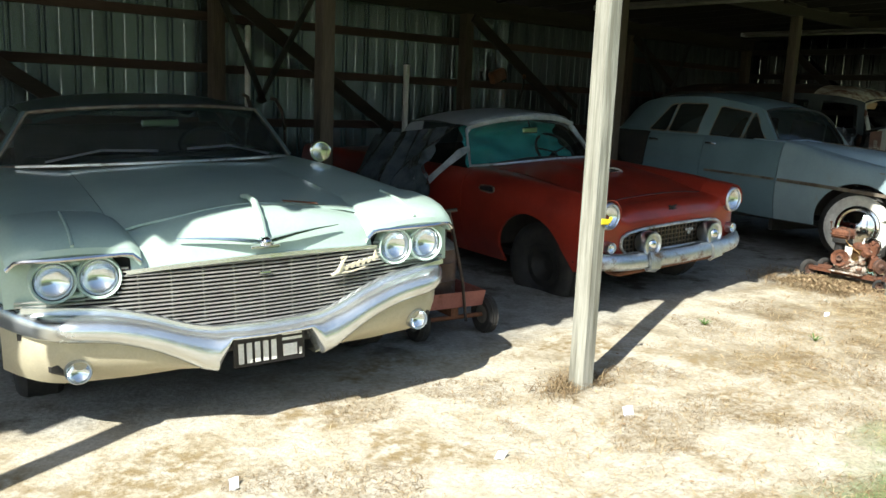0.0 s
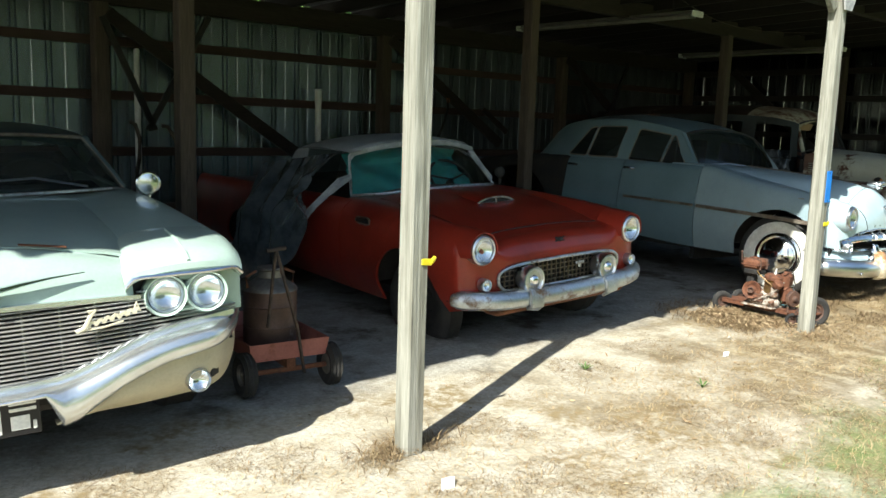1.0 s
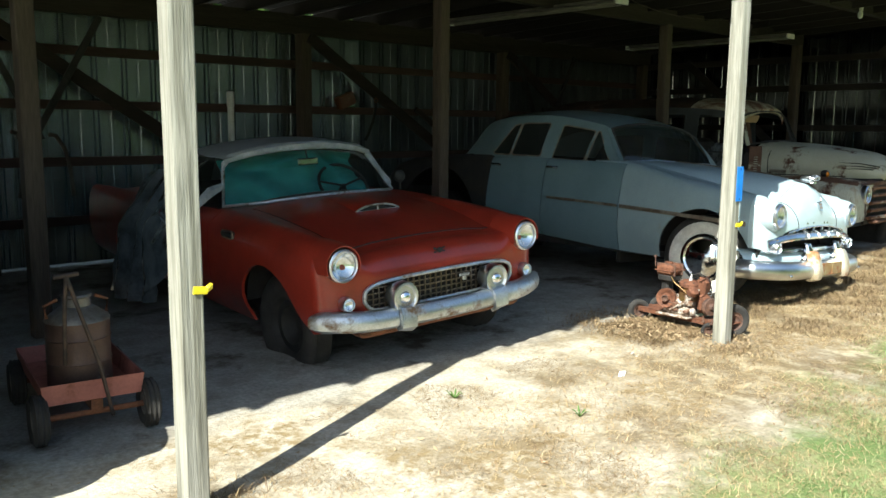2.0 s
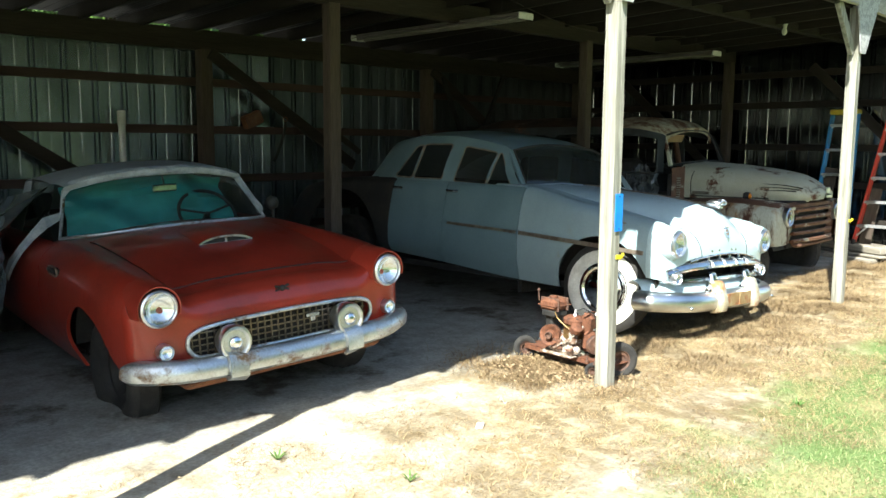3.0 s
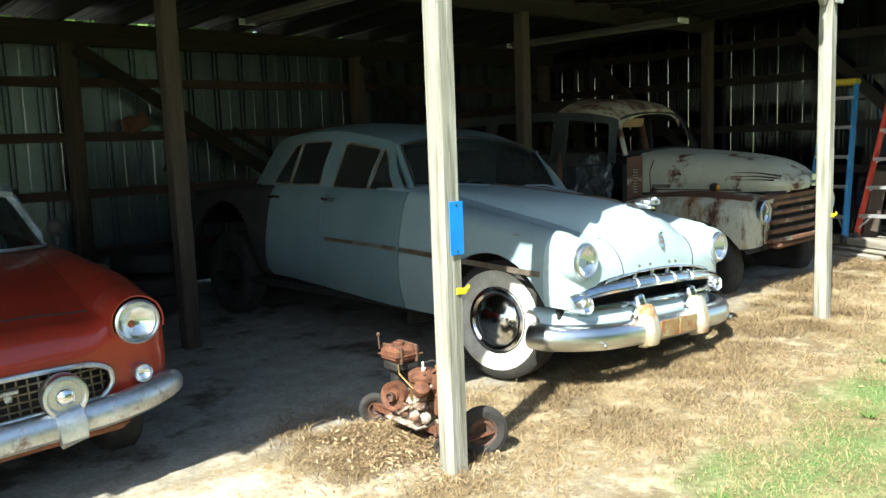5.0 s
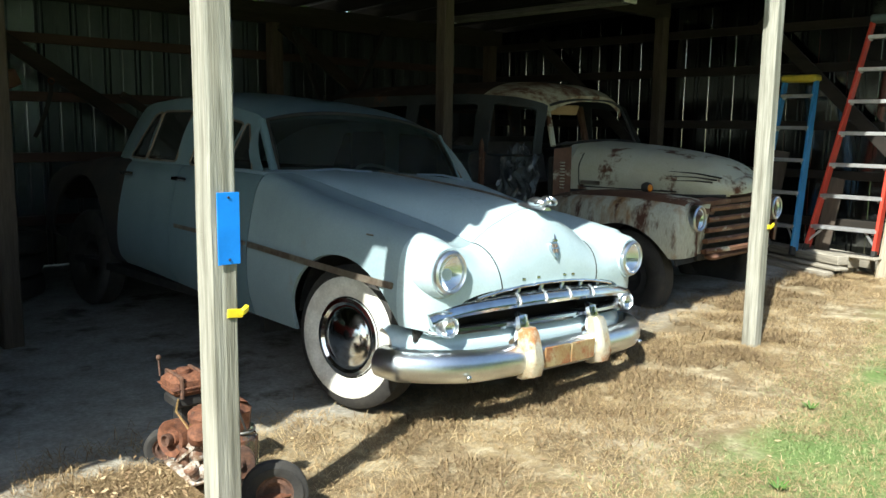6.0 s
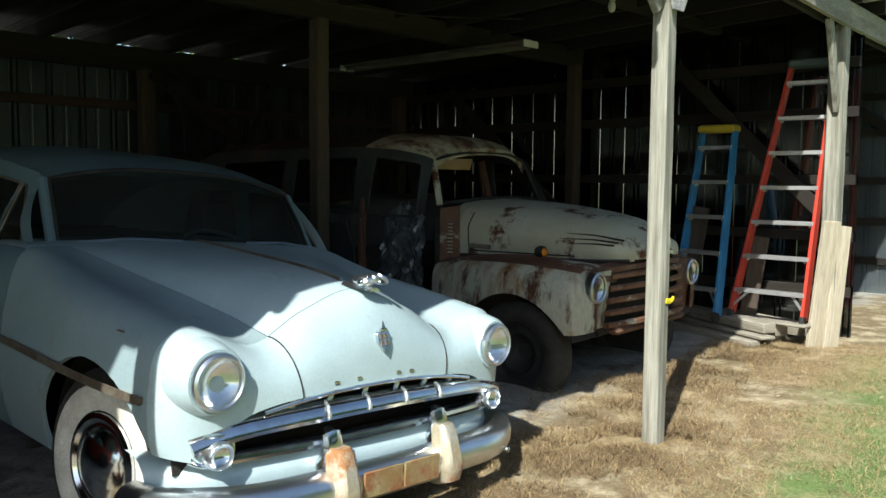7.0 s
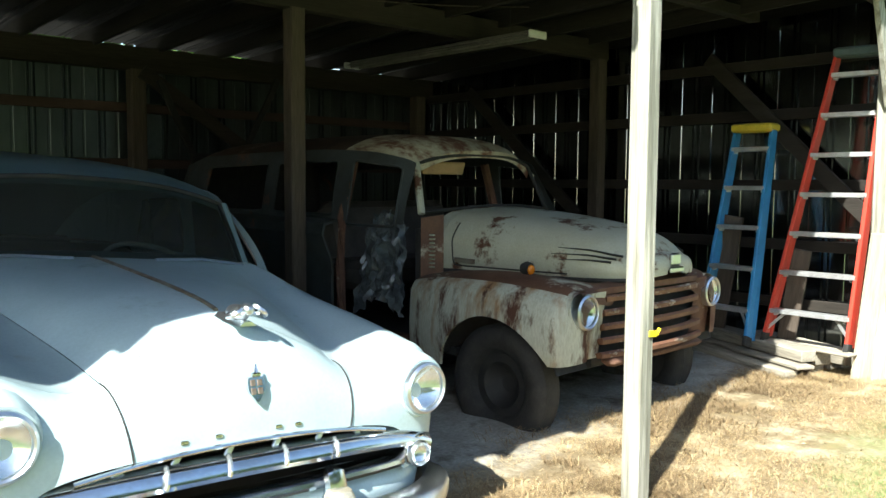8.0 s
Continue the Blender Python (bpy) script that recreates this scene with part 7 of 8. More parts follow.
M_CAN = mat("rusty_tin", (0.13, 0.08, 0.06), 0.5, 0.4, second=(0.09, 0.055, 0.042), scale=8, third=(0.34, 0.33, 0.30), third_at=(0.6, 0.75), third_scale=4)
M_LID = mat("dull_zinc", (0.24, 0.23, 0.21), 0.5, 0.6, second=(0.14, 0.12, 0.10), scale=9)
M_DARKBAR = mat("dark_iron", (0.035, 0.03, 0.028), 0.6, 0.5, second=(0.10, 0.07, 0.055), scale=14)
cable = thing("cable", "thin grey cable sagging under the rafters", "cable")
part("wire", Mesh().sweep([(8.62 + 3.85 * t, 5.2 + 0.3 * math.sin(3.1 * t), 2.80 - 0.12 * math.sin(math.pi * t)) for t in steps(0, 1, 20)], circle(0.005, 6)), M_DARKBAR, cable)

wagon = thing("hand_cart", "small faded red hand cart with black rubber wheels", "cart", at=pose(3.12, 3.72, 0.0, 0, 0, -8))
tr = Mesh()
for pts in ([(-0.19, 0, 0.18), (0.21, 0, 0.18), (0.21, 0.75, 0.18), (-0.19, 0.75, 0.18)],):
    tr.sweep([Vector(p) for p in pts], [(-0.006, 0), (0.014, 0.09), (0.022, 0.09), (0.004, 0)], close=True)
tr.box((0.01, 0.375, 0.183), (0.40, 0.75, 0.012))
part("tray", tr, M_WAGON, wagon)
part("axle", Mesh().rod((-0.22, 0.02, 0.115), (0.25, 0.02, 0.115), 0.014).box((0.02, 0.1, 0.15), (0.05, 0.2, 0.05)), M_RUSTY, wagon)
part("axle", Mesh().rod((-0.22, 0.68, 0.115), (0.25, 0.68, 0.115), 0.014), M_RUSTY, wagon)
for x, s in ((-0.22, -1), (0.25, 1)):
    for y in (0.02, 0.68):
        road_wheel(wagon, (x, y, 0.0), 0.115, 0.07, 0.055, s, rim_mat=M_LID)
part("handle", Mesh().sweep([(0.08, -0.03, 0.10), (0.03, -0.05, 0.35), (-0.05, -0.06, 0.62), (-0.09, -0.06, 0.76)], circle(0.009, 8)).sweep([(-0.1, 0.02, 0.35), (-0.1, -0.04, 0.6), (-0.09, -0.06, 0.76)], circle(0.009, 8)).rod((-0.14, -0.06, 0.757), (-0.04, -0.06, 0.765), 0.011), M_DARKBAR, wagon)
can = thing("milk_can", "rusty tin milk can with a zinc cone top", "can", at=pose(3.15, 3.95, 0.185) @ Matrix.Diagonal((0.84, 0.84, 0.84, 1)))
part("drum", Mesh().lathe([(0.165, 0), (0.17, 0.01), (0.168, 0.15), (0.173, 0.155), (0.168, 0.165), (0.168, 0.28), (0.174, 0.285), (0.168, 0.295), (0.168, 0.38)], n=28), M_CAN, can)
part("cone_top", Mesh().lathe([(0.172, 0.378), (0.165, 0.395), (0.09, 0.45), (0.075, 0.455), (0.073, 0.50), (0.085, 0.51), (0.08, 0.52), (0.0, 0.522)], n=28, cap=False), M_LID, can)
for s in (-1, 1):
    part("grip", Mesh().sweep([(s * 0.16, 0, 0.40), (s * 0.17, 0, 0.47), (s * 0.1, 0, 0.50)], circle(0.01, 8)), M_RUSTY, can)

# ---- old engine on its wheeled plank ----
M_ENGRUST = mat("engine_rust", (0.165, 0.066, 0.034), 0.8, second=(0.085, 0.034, 0.02), scale=26, third=(0.26, 0.15, 0.10), third_at=(0.62, 0.74), third_scale=18, bump=0.4, bump_scale=70, grain=0.3)
M_ENGDARK = mat("oily_rust", (0.07, 0.04, 0.03), 0.7, second=(0.13, 0.065, 0.04), scale=20, bump=0.4, bump_scale=80, grain=0.3)
M_ALU = mat("corroded_aluminium", (0.52, 0.48, 0.42), 0.6, 0.2, second=(0.22, 0.15, 0.10), scale=34, low=0.42, high=0.58, bump=0.3, third=(0.16, 0.08, 0.05), third_at=(0.54, 0.62), third_scale=14)
M_BRASS = mat("tarnished_brass", (0.30, 0.20, 0.08), 0.5, 0.6, second=(0.22, 0.12, 0.06), scale=20)
engine = thing("stationary_engine", "rusty old petrol engine on a low wheeled plank", "engine", at=pose(6.955, 3.035, 0.0, 0, 0, -4) @ Matrix.Scale(0.88, 4))
part("bed", Mesh().box((0.07, 0.07, 0.118), (0.22, 0.84, 0.010), bev=0.003).box((-0.036, 0.07, 0.104), (0.008, 0.84, 0.036), bev=0.002).box((0.176, 0.07, 0.104), (0.008, 0.84, 0.036), bev=0.002), M_ENGRUST, engine, "rusty channel bed")
for x, y, r, ln in ((0.10, -0.31, 0.13, -116), (-0.075, -0.22, 0.06, 18), (0.20, 0.46, 0.09, 70), (-0.03, 0.49, 0.09, 60)):
    road_wheel(engine, (x, y, 0.0), r, 0.055, r * 0.56, 1 if x > 0 else -1, rim_mat=M_ENGDARK, cap_mat=None, lean=ln)
crank = part("crankcase", Mesh().box((0.0, 0.10, 0.195), (0.18, 0.24, 0.15), bev=0.03).box((0, 0.10, 0.127), (0.25, 0.3, 0.016), bev=0.005), M_ALU, engine)
part("breather", Mesh().box((-0.10, 0.10, 0.20), (0.03, 0.09, 0.08), bev=0.01), M_ENGDARK, crank)
part("oil_filler", Mesh().lathe([(0.022, 0), (0.022, 0.04), (0.028, 0.045), (0.026, 0.06), (0.01, 0.064)], (-0.10, -0.03, 0.15), (-0.6, -0.2, 1), 12), M_ALU, crank)
part("cylinder", Mesh().lathe([(0.05, 0.0)] + [(r, 0.01 + 0.014 * k + d) for k in range(7) for r, d in ((0.075, 0.0), (0.075, 0.006), (0.055, 0.008), (0.055, 0.013))] + [(0.06, 0.115)], (-0.02, 0.02, 0.25), (-0.05, -0.1, 1), 18), M_BRASS, engine, "finned brass-brown cylinder")
head = part("cylinder_head", Mesh().lathe([(0.065, 0.0), (0.08, 0.005), (0.08, 0.03), (0.06, 0.045), (0.02, 0.05)], (-0.025, 0.01, 0.365), (-0.05, -0.1, 1), 18), M_ENGRUST, engine)
for k in range(6):
    a = 1.047 * k
    part("bolt", Mesh().lathe([(0.009, 0), (0.009, 0.016), (0.004, 0.018)], (-0.025 + 0.062 * math.cos(a), 0.01 + 0.062 * math.sin(a), 0.392), n=6), M_ENGDARK, head)
part("spark_plug", Mesh().lathe([(0.012, 0), (0.012, 0.02), (0.007, 0.025), (0.007, 0.05), (0.004, 0.06)], (-0.03, 0.0, 0.41), (-0.25, -0.3, 1), 8), M_WHITE, engine)
part("ignition_lead", Mesh().sweep([(-0.04, -0.02, 0.46), (-0.02, -0.07, 0.48), (0.04, -0.12, 0.44), (0.07, -0.13, 0.34)], circle(0.005, 6)), M_BLACK, engine)
tank = part("fuel_tank", Mesh().box((-0.04, 0.19, 0.48), (0.17, 0.16, 0.085), bev=0.02).box((-0.04, 0.19, 0.475), (0.182, 0.172, 0.008), bev=0.002), M_ENGRUST, engine, "rust-brown strapped fuel tank")
for x in (-0.09, 0.01):
    part("tank_strap", Mesh().box((x, 0.19, 0.481), (0.016, 0.176, 0.096), bev=0.004), M_ENGDARK, tank)
part("tank_cap", Mesh().lathe([(0.028, 0), (0.03, 0.008), (0.028, 0.02), (0.01, 0.024)], (-0.05, 0.19, 0.52), n=14), M_ENGRUST, tank)
part("tank_bracket", Mesh().box((-0.04, 0.19, 0.415), (0.15, 0.13, 0.05), bev=0.01).box((-0.04, 0.21, 0.34), (0.09, 0.07, 0.16), bev=0.015), M_BLACK, tank, "black bracket under the tank")
part("flywheel", Mesh().lathe([(0.012, -0.025), (0.025, -0.022), (0.025, 0.0), (0.058, 0.01), (0.066, -0.028), (0.076, -0.028), (0.076, 0.024), (0.05, 0.014), (0.035, -0.004), (0.03, 0.02), (0.008, 0.022)], (-0.11, 0.16, 0.26), (-1, -0.35, 0.1), 24), M_ENGRUST, engine, "dished rusty flywheel")
part("starter_cup", Mesh().lathe([(0.022, 0), (0.026, 0.01), (0.026, 0.03), (0.02, 0.03), (0.018, 0.012), (0.006, 0.01)], (-0.13, 0.153, 0.26), (-1, -0.35, 0.1), 18), M_ENGDARK, engine)
part("blower_housing", Mesh().box((0.05, -0.06, 0.36), (0.16, 0.09, 0.17), pose(0, 0, 0, 8, 0, 10).to_3x3(), bev=0.035).box((0.06, -0.08, 0.24), (0.19, 0.07, 0.15), pose(0, 0, 0, 0, 0, 8).to_3x3(), bev=0.03), M_ENGRUST, engine, "dented rusty sheet blower housing")
part("pulley", Mesh().lathe([(0.02, 0.0), (0.065, 0.0), (0.07, 0.01), (0.05, 0.02), (0.07, 0.03), (0.065, 0.04), (0.03, 0.042), (0.014, 0.06), (0.005, 0.06)], (0.03, -0.13, 0.22), (-0.3, -1, 0), 20), M_ENGDARK, engine)
part("carburettor", Mesh().box((-0.09, -0.04, 0.29), (0.06, 0.06, 0.05), bev=0.012).lathe([(0.028, 0), (0.032, 0.01), (0.032, 0.04), (0.02, 0.05)], (-0.09, -0.04, 0.23), n=14), M_ALU, engine)
part("air_cleaner", Mesh().lathe([(0.03, 0), (0.042, 0.006), (0.042, 0.05), (0.03, 0.058), (0.005, 0.06)], (-0.10, -0.06, 0.32), (-0.2, -0.6, 0.8), 16), M_ENGRUST, engine)
part("fuel_pipe", Mesh().sweep([(-0.1, 0.13, 0.43), (-0.13, 0.08, 0.40), (-0.11, 0.0, 0.34), (-0.09, -0.03, 0.31)], circle(0.005, 6)), M_BRASS, engine)
part("exhaust_pipe", Mesh().sweep([(0.05, 0.02, 0.31), (0.11, 0.03, 0.32), (0.14, 0.05, 0.29), (0.15, 0.07, 0.2)], circle(0.018, 8)), M_ENGDARK, engine)
part("silencer", Mesh().lathe([(0.02, 0), (0.035, 0.01), (0.035, 0.08), (0.02, 0.09)], (0.15, 0.08, 0.22), (0, 0.3, -1), 14), M_ENGDARK, engine)
part("magneto", Mesh().lathe([(0.03, 0), (0.032, 0.03), (0.024, 0.036), (0.01, 0.038)], (-0.06, -0.03, 0.175), (-0.5, -1, 0.1), 16), M_ALU, engine)
part("governor_link", Mesh().beam((-0.12, 0.12, 0.17), (-0.12, -0.08, 0.30), 0.008, 0.012).beam((-0.13, -0.08, 0.30), (-0.05, -0.1, 0.36), 0.008, 0.01), M_ALU, engine)
part("choke_rod", Mesh().sweep([(-0.12, 0.27, 0.50), (-0.122, 0.275, 0.575)], circle(0.005, 6)).ball((-0.122, 0.275, 0.58), (0.012, 0.012, 0.012), 8, 6), M_ENGDARK, engine)
for x, y, h in ((-0.10, -0.18, 0.05), (0.02, -0.20, 0.03), (0.10, -0.18, 0.06), (-0.11, -0.26, 0.03)):
    part("bolt", Mesh().lathe([(0.014, 0), (0.014, 0.012), (0.007, 0.014), (0.007, h)], (x, y, 0.12), n=6), M_ENGDARK, engine)
jar = thing("glass_jar", "empty clear glass jar standing on the engine plank", "jar", at=pose(7.03, 2.985, 0.1095))
part("glass", Mesh().lathe([(0.05, 0.0), (0.06, 0.01), (0.062, 0.12), (0.055, 0.145), (0.045, 0.155), (0.047, 0.18), (0.043, 0.18), (0.041, 0.155), (0.051, 0.143), (0.057, 0.118), (0.055, 0.014), (0.0, 0.012)], n=24), M_GLASS, jar)
part("neck_ring", Mesh().torus((0, 0, 0.168), (0, 0, 1), 0.048, 0.004, 24, 6), M_LID, jar)


# ---- ladders, lumber and boards by the end wall ----
def step_ladder(name, label, fl, fr, tl, tr_, rungs, rail_mat, cap_mat, back=0.12):
    t = thing(name, label, "ladder", "step ladders")
    fl, fr, tl, tr_ = (Vector(p) for p in (fl, fr, tl, tr_))
    for a, b in ((fl, tl), (fr, tr_)):
        part("rail", Mesh().beam(a, b, 0.028, 0.075, (1, 0, 0.2), bev=0.004), rail_mat, t)
        o = Vector((back, 0.02, 0))
        part("back_leg", Mesh().beam(a + o, b + o * 0.35, 0.024, 0.05, (1, 0, 0.2), bev=0.004), rail_mat, t)
        part("foot", Mesh().beam(a + (a - b).normalized() * 0.03, a + (b - a).normalized() * 0.05, 0.036, 0.085, (1, 0, 0.2), bev=0.006), M_BLACK, t)
    for i in range(rungs):
        k = (i + 0.75) / (rungs + 0.3)
        a, b = fl.lerp(tl, k), fr.lerp(tr_, k)
        st = part("step", Mesh().beam(a, b, 0.085, 0.034, bev=0.003), M_STEP, t)
        for e, q in ((a, b), (b, a)):
            part("bracket", Mesh().box(e.lerp(q, 0.06) + Vector((0, 0, -0.02)), (0.05, 0.02, 0.03), bev=0.003), M_STEP, st)
    m = fl.lerp(tl, 0.75 / (rungs + 0.3)), fr.lerp(tr_, 0.75 / (rungs + 0.3))
    part("brace", Mesh().beam(m[0].lerp(m[1], 0.2), fl.lerp(m[0], 0.35), 0.012, 0.02), M_STEP, t)
    part("brace", Mesh().beam(m[1].lerp(m[0], 0.2), fr.lerp(m[1], 0.35), 0.012, 0.02), M_STEP, t)
    part("top_cap", Mesh().beam(tl + (tl - tr_) * 0.06, tr_ + (tr_ - tl) * 0.06, 0.17, 0.07, bev=0.015), cap_mat, t)
    return t


M_STEP = mat("aluminium_step", (0.62, 0.63, 0.64), 0.4, 0.7, second=(0.5, 0.5, 0.5), scale=10)
M_REDRAIL = mat("red_fibreglass", (0.50, 0.05, 0.03), 0.45, second=(0.42, 0.045, 0.03), scale=6)
M_BLUERAIL = mat("blue_fibreglass", (0.04, 0.22, 0.46), 0.45, second=(0.035, 0.18, 0.38), scale=6)
M_DARKCAP = mat("dark_grey_cap", (0.08, 0.12, 0.12), 0.5)
step_ladder("step_ladder", "tall red fibreglass step ladder leaning folded on the wall", (13.62, 3.76, 0.24), (13.60, 3.13, 0.24), (13.92, 3.42, 2.40), (13.98, 3.09, 2.40), 7, M_REDRAIL, M_DARKCAP)
step_ladder("step_ladder", "blue fibreglass step ladder with a yellow top", (13.48, 4.24, 0.22), (13.42, 3.80, 0.22), (13.98, 4.24, 1.88), (13.98, 3.93, 1.88), 5, M_BLUERAIL, mat("yellow_plastic", (0.55, 0.42, 0.04), 0.5))

M_PLANK = mat("tan_weathered_plank", (0.44, 0.39, 0.30), 0.85, second=(0.33, 0.29, 0.21), scale=9, stretch=(1, 1, 0.08), bump=0.4, grain=0.2, third=(0.14, 0.11, 0.08), third_at=(0.66, 0.74), third_scale=9)
M_TIMBER = mat("grey_weathered_timber", (0.30, 0.275, 0.225), 0.9, second=(0.19, 0.17, 0.135), scale=8, stretch=(1, 0.07, 1), bump=0.5, bump_scale=40, grain=0.3, third=(0.07, 0.055, 0.04), third_at=(0.6, 0.72), third_scale=6)


def timber(x, y, z, turn, length, w, h, label="weathered grey timber lying in the lumber pile"):
    """A baulk from its near end (x, y), with its underside at z."""
    t = thing("timber", label, "timber", "lumber pile", pose(x, y, z + h / 2, 0, 0, turn))
    ms = Mesh().box((0, length / 2, 0), (w, length, h), bev=0.007)
    ms.v = [(a + 0.008 * math.sin(5 * b + x), b, c + 0.005 * math.sin(3 * b + 9 * x)) for a, b, c in ms.v]
    part("baulk", ms, M_TIMBER, t)


timber(13.27, 3.38, 0.0, -23, 1.75, 0.12, 0.10)
timber(13.44, 3.44, 0.0, -22, 1.55, 0.13, 0.10)
timber(13.63, 3.36, 0.0, -20, 1.25, 0.15, 0.10)
timber(13.82, 3.30, 0.0, -17, 0.85, 0.16, 0.10)
timber(13.33, 3.30, 0.107, -25, 1.7, 0.15, 0.028, "split grey board between the timbers of the lumber pile")
timber(13.43, 3.33, 0.142, -24, 1.55, 0.13, 0.085)
timber(13.60, 3.30, 0.107, -22, 1.3, 0.15, 0.10)
timber(13.78, 3.16, 0.107, -19, 0.95, 0.17, 0.10)
timber(13.52, 3.06, 0.212, -10, 0.9, 0.12, 0.022, "weathered grey plank sticking out of the lumber pile")
for k, (x, y, w, h, rx, ry, mt) in enumerate(((13.66, 3.05, 0.17, 1.06, 4, 3, M_PLANK), (13.72, 2.95, 0.15, 1.02, -2, 7, M_PLANK), (13.85, 4.35, 0.16, 1.15, 3, 9, M_BEAMZ), (13.9, 3.75, 0.14, 0.9, 2, 8, M_BEAMZ))):
    t = thing("leaning_board", "weathered board leaning upright beside the ladders", "board", "leaning boards", pose(x, y, 0.0, rx, ry, -28 if k < 2 else -80))
    part("plank", Mesh().box((0, 0, h / 2 + 0.03), (w, 0.035, h), bev=0.004), mt, t)

# ---- trees behind the shed ----
M_LEAF = mat("leaf", (0.07, 0.15, 0.03), 0.6, second=(0.12, 0.20, 0.04), scale=1.5, fine=9, grain=0.3)
M_BARK = mat("bark", (0.12, 0.09, 0.065), 0.9, second=(0.08, 0.06, 0.045), scale=8, bump=0.6)


def tree(x, y, h, spread, seed, leaves, label="leafy green broadleaf tree behind the shed", group="trees behind the shed", leaf=1.0):
    t = thing("tree", label, "tree", group, pose(x, y, 0))
    r = np.random.RandomState(seed)
    trunk = Mesh().sweep([(0.1 * math.sin(z), 0.08 * math.cos(z * 1.3), z * h * 0.6) for z in steps(-0.05, 1, 8)], circle(0.05 * h / 2.2, 10), up=(1, 0, 0), scale=lambda q: 1.2 - 0.8 * q)
    cents = []
    for k in range(26):
        a, el = r.uniform(0, 6.28), r.uniform(-0.3, 1.2)
        d = spread * r.uniform(0.35, 1.0)
        c = (d * math.cos(a) * math.cos(el), d * math.sin(a) * math.cos(el), h * 0.62 + 0.75 * d * math.sin(el))
        cents.append(c)
        if k < 12:
            z = h * r.uniform(0.25, 0.55)
            trunk.sweep([(0, 0, z), (c[0] * 0.5, c[1] * 0.5, (z + c[2]) / 2 + 0.2), c], circle(0.05 * h / 6, 6), up=(1, 0.2, 0), scale=lambda q: 1 - 0.8 * q)
    part("trunk", trunk, M_BARK, t)
    n = leaves
    cc = np.array(cents)[r.randint(0, len(cents), n)]
    rad = np.clip(spread * 0.32, 0.5, 1.6)
    v = r.normal(size=(n, 3))
    v /= np.linalg.norm(v, axis=1)[:, None]
    p = cc + v * (rad * r.uniform(0.4, 1.0, (n, 1)) ** 0.6)
    a, b = r.normal(size=(n, 3)), r.normal(size=(n, 3))
    a /= np.linalg.norm(a, axis=1)[:, None]
    b = np.cross(a, b)
    b /= np.linalg.norm(b, axis=1)[:, None]
    s = r.uniform(0.07, 0.15, (n, 1)) * leaf
    vs = np.concatenate([p - a * s, p + b * s * 0.5, p + a * s, p - b * s * 0.5], 1).reshape(-1, 3)
    ms = Mesh()
    ms.v = [tuple(q) for q in vs.tolist()]
    ms.f = [(4 * i, 4 * i + 1, 4 * i + 2, 4 * i + 3) for i in range(n)]
    tagged(part("crown", ms, M_LEAF, t), kind="stuff")


for i, (x, y, h, sp) in enumerate(((-1.5, 13.5, 6, 2.6), (1.2, 15.2, 7, 2.8), (3.8, 13.6, 6.5, 2.8), (6.2, 15.4, 7, 2.9), (8.5, 13.2, 6, 2.6), (11.0, 15.0, 7, 2.9), (13.4, 13.6, 6.5, 2.8), (16.0, 15.2, 8, 3.2), (18.5, 13.0, 8, 3.2), (23.0, 11.0, 9, 3.6), (27.5, 7.5, 9, 3.6))):
    tree(x, y, h, sp, 10 + i, 6500)


# unseen trees and hedge across the lawn, added to keep low sky off the shed
for i in range(9):
    tree(2.5 + 4.2 * i, -17 - 1.5 * (i % 2), 7.5 + 0.8 * (i % 3), 3.8, 40 + i, 3000, "unseen leafy tree added behind the camera to block low sky", "trees across the lawn", 2.6)
rs = np.random.RandomState(3)
ms = Mesh()
for k in range(9000):
    c = Vector((rs.uniform(0, 40), -19.5 + rs.normal(0, 0.6), rs.uniform(0, 3.2)))
    m = pose(c.x, c.y, c.z, rs.uniform(0, 180), rs.uniform(0, 180), rs.uniform(0, 360))
    ms.add([m @ Vector(q) for q in ((-0.3, 0, 0), (0, -0.16, 0.03), (0.3, 0, 0), (0, 0.16, 0.03))], [(0, 1, 2, 3)])
tagged(part("hedge", ms, M_LEAF), "unseen dense hedge added behind the camera to block low sky", "hedge", kind="stuff")


# ---- grass, straw and litter ----
def blades(name, n, where, size, lean, wide, material, label, seed):
    """Grass blades as bent strips; where(rs, n) gives their feet."""
    rs = np.random.RandomState(seed)
    xy = where(rs, n)
    n = len(xy)
    z = np.array([ground_height(float(a), float(b)) for a, b in xy]) - 0.004
    h = rs.uniform(size[0], size[1], n)
    a = rs.uniform(0, 6.283, n)
    ln = rs.uniform(lean[0], lean[1], n)
    d = np.stack([np.cos(a), np.sin(a)], 1)
    w = np.stack([-np.sin(a), np.cos(a)], 1) * (wide * rs.uniform(0.6, 1.3, n))[:, None]
    base = np.column_stack([xy, z])
    mid_ = base + np.column_stack([d * (h * ln * 0.35)[:, None], h * 0.62 * (1 - 0.35 * ln)])
    tip = base + np.column_stack([d * (h * ln)[:, None], h * (1 - 0.55 * ln)])
    w3 = np.column_stack([w, np.zeros(n)])
    vs = np.stack([base - w3, base + w3, mid_ + w3 * 0.7, mid_ - w3 * 0.7, tip], 1).reshape(-1, 3)
    ms = Mesh()
    ms.v = [tuple(q) for q in vs.tolist()]
    for i in range(n):
        k = 5 * i
        ms.f += [(k, k + 1, k + 2, k + 3), (k + 3, k + 2, k + 4)]
    return tagged(part(name, ms, material, sharp=180), label, name.replace("_", " "), kind="stuff")


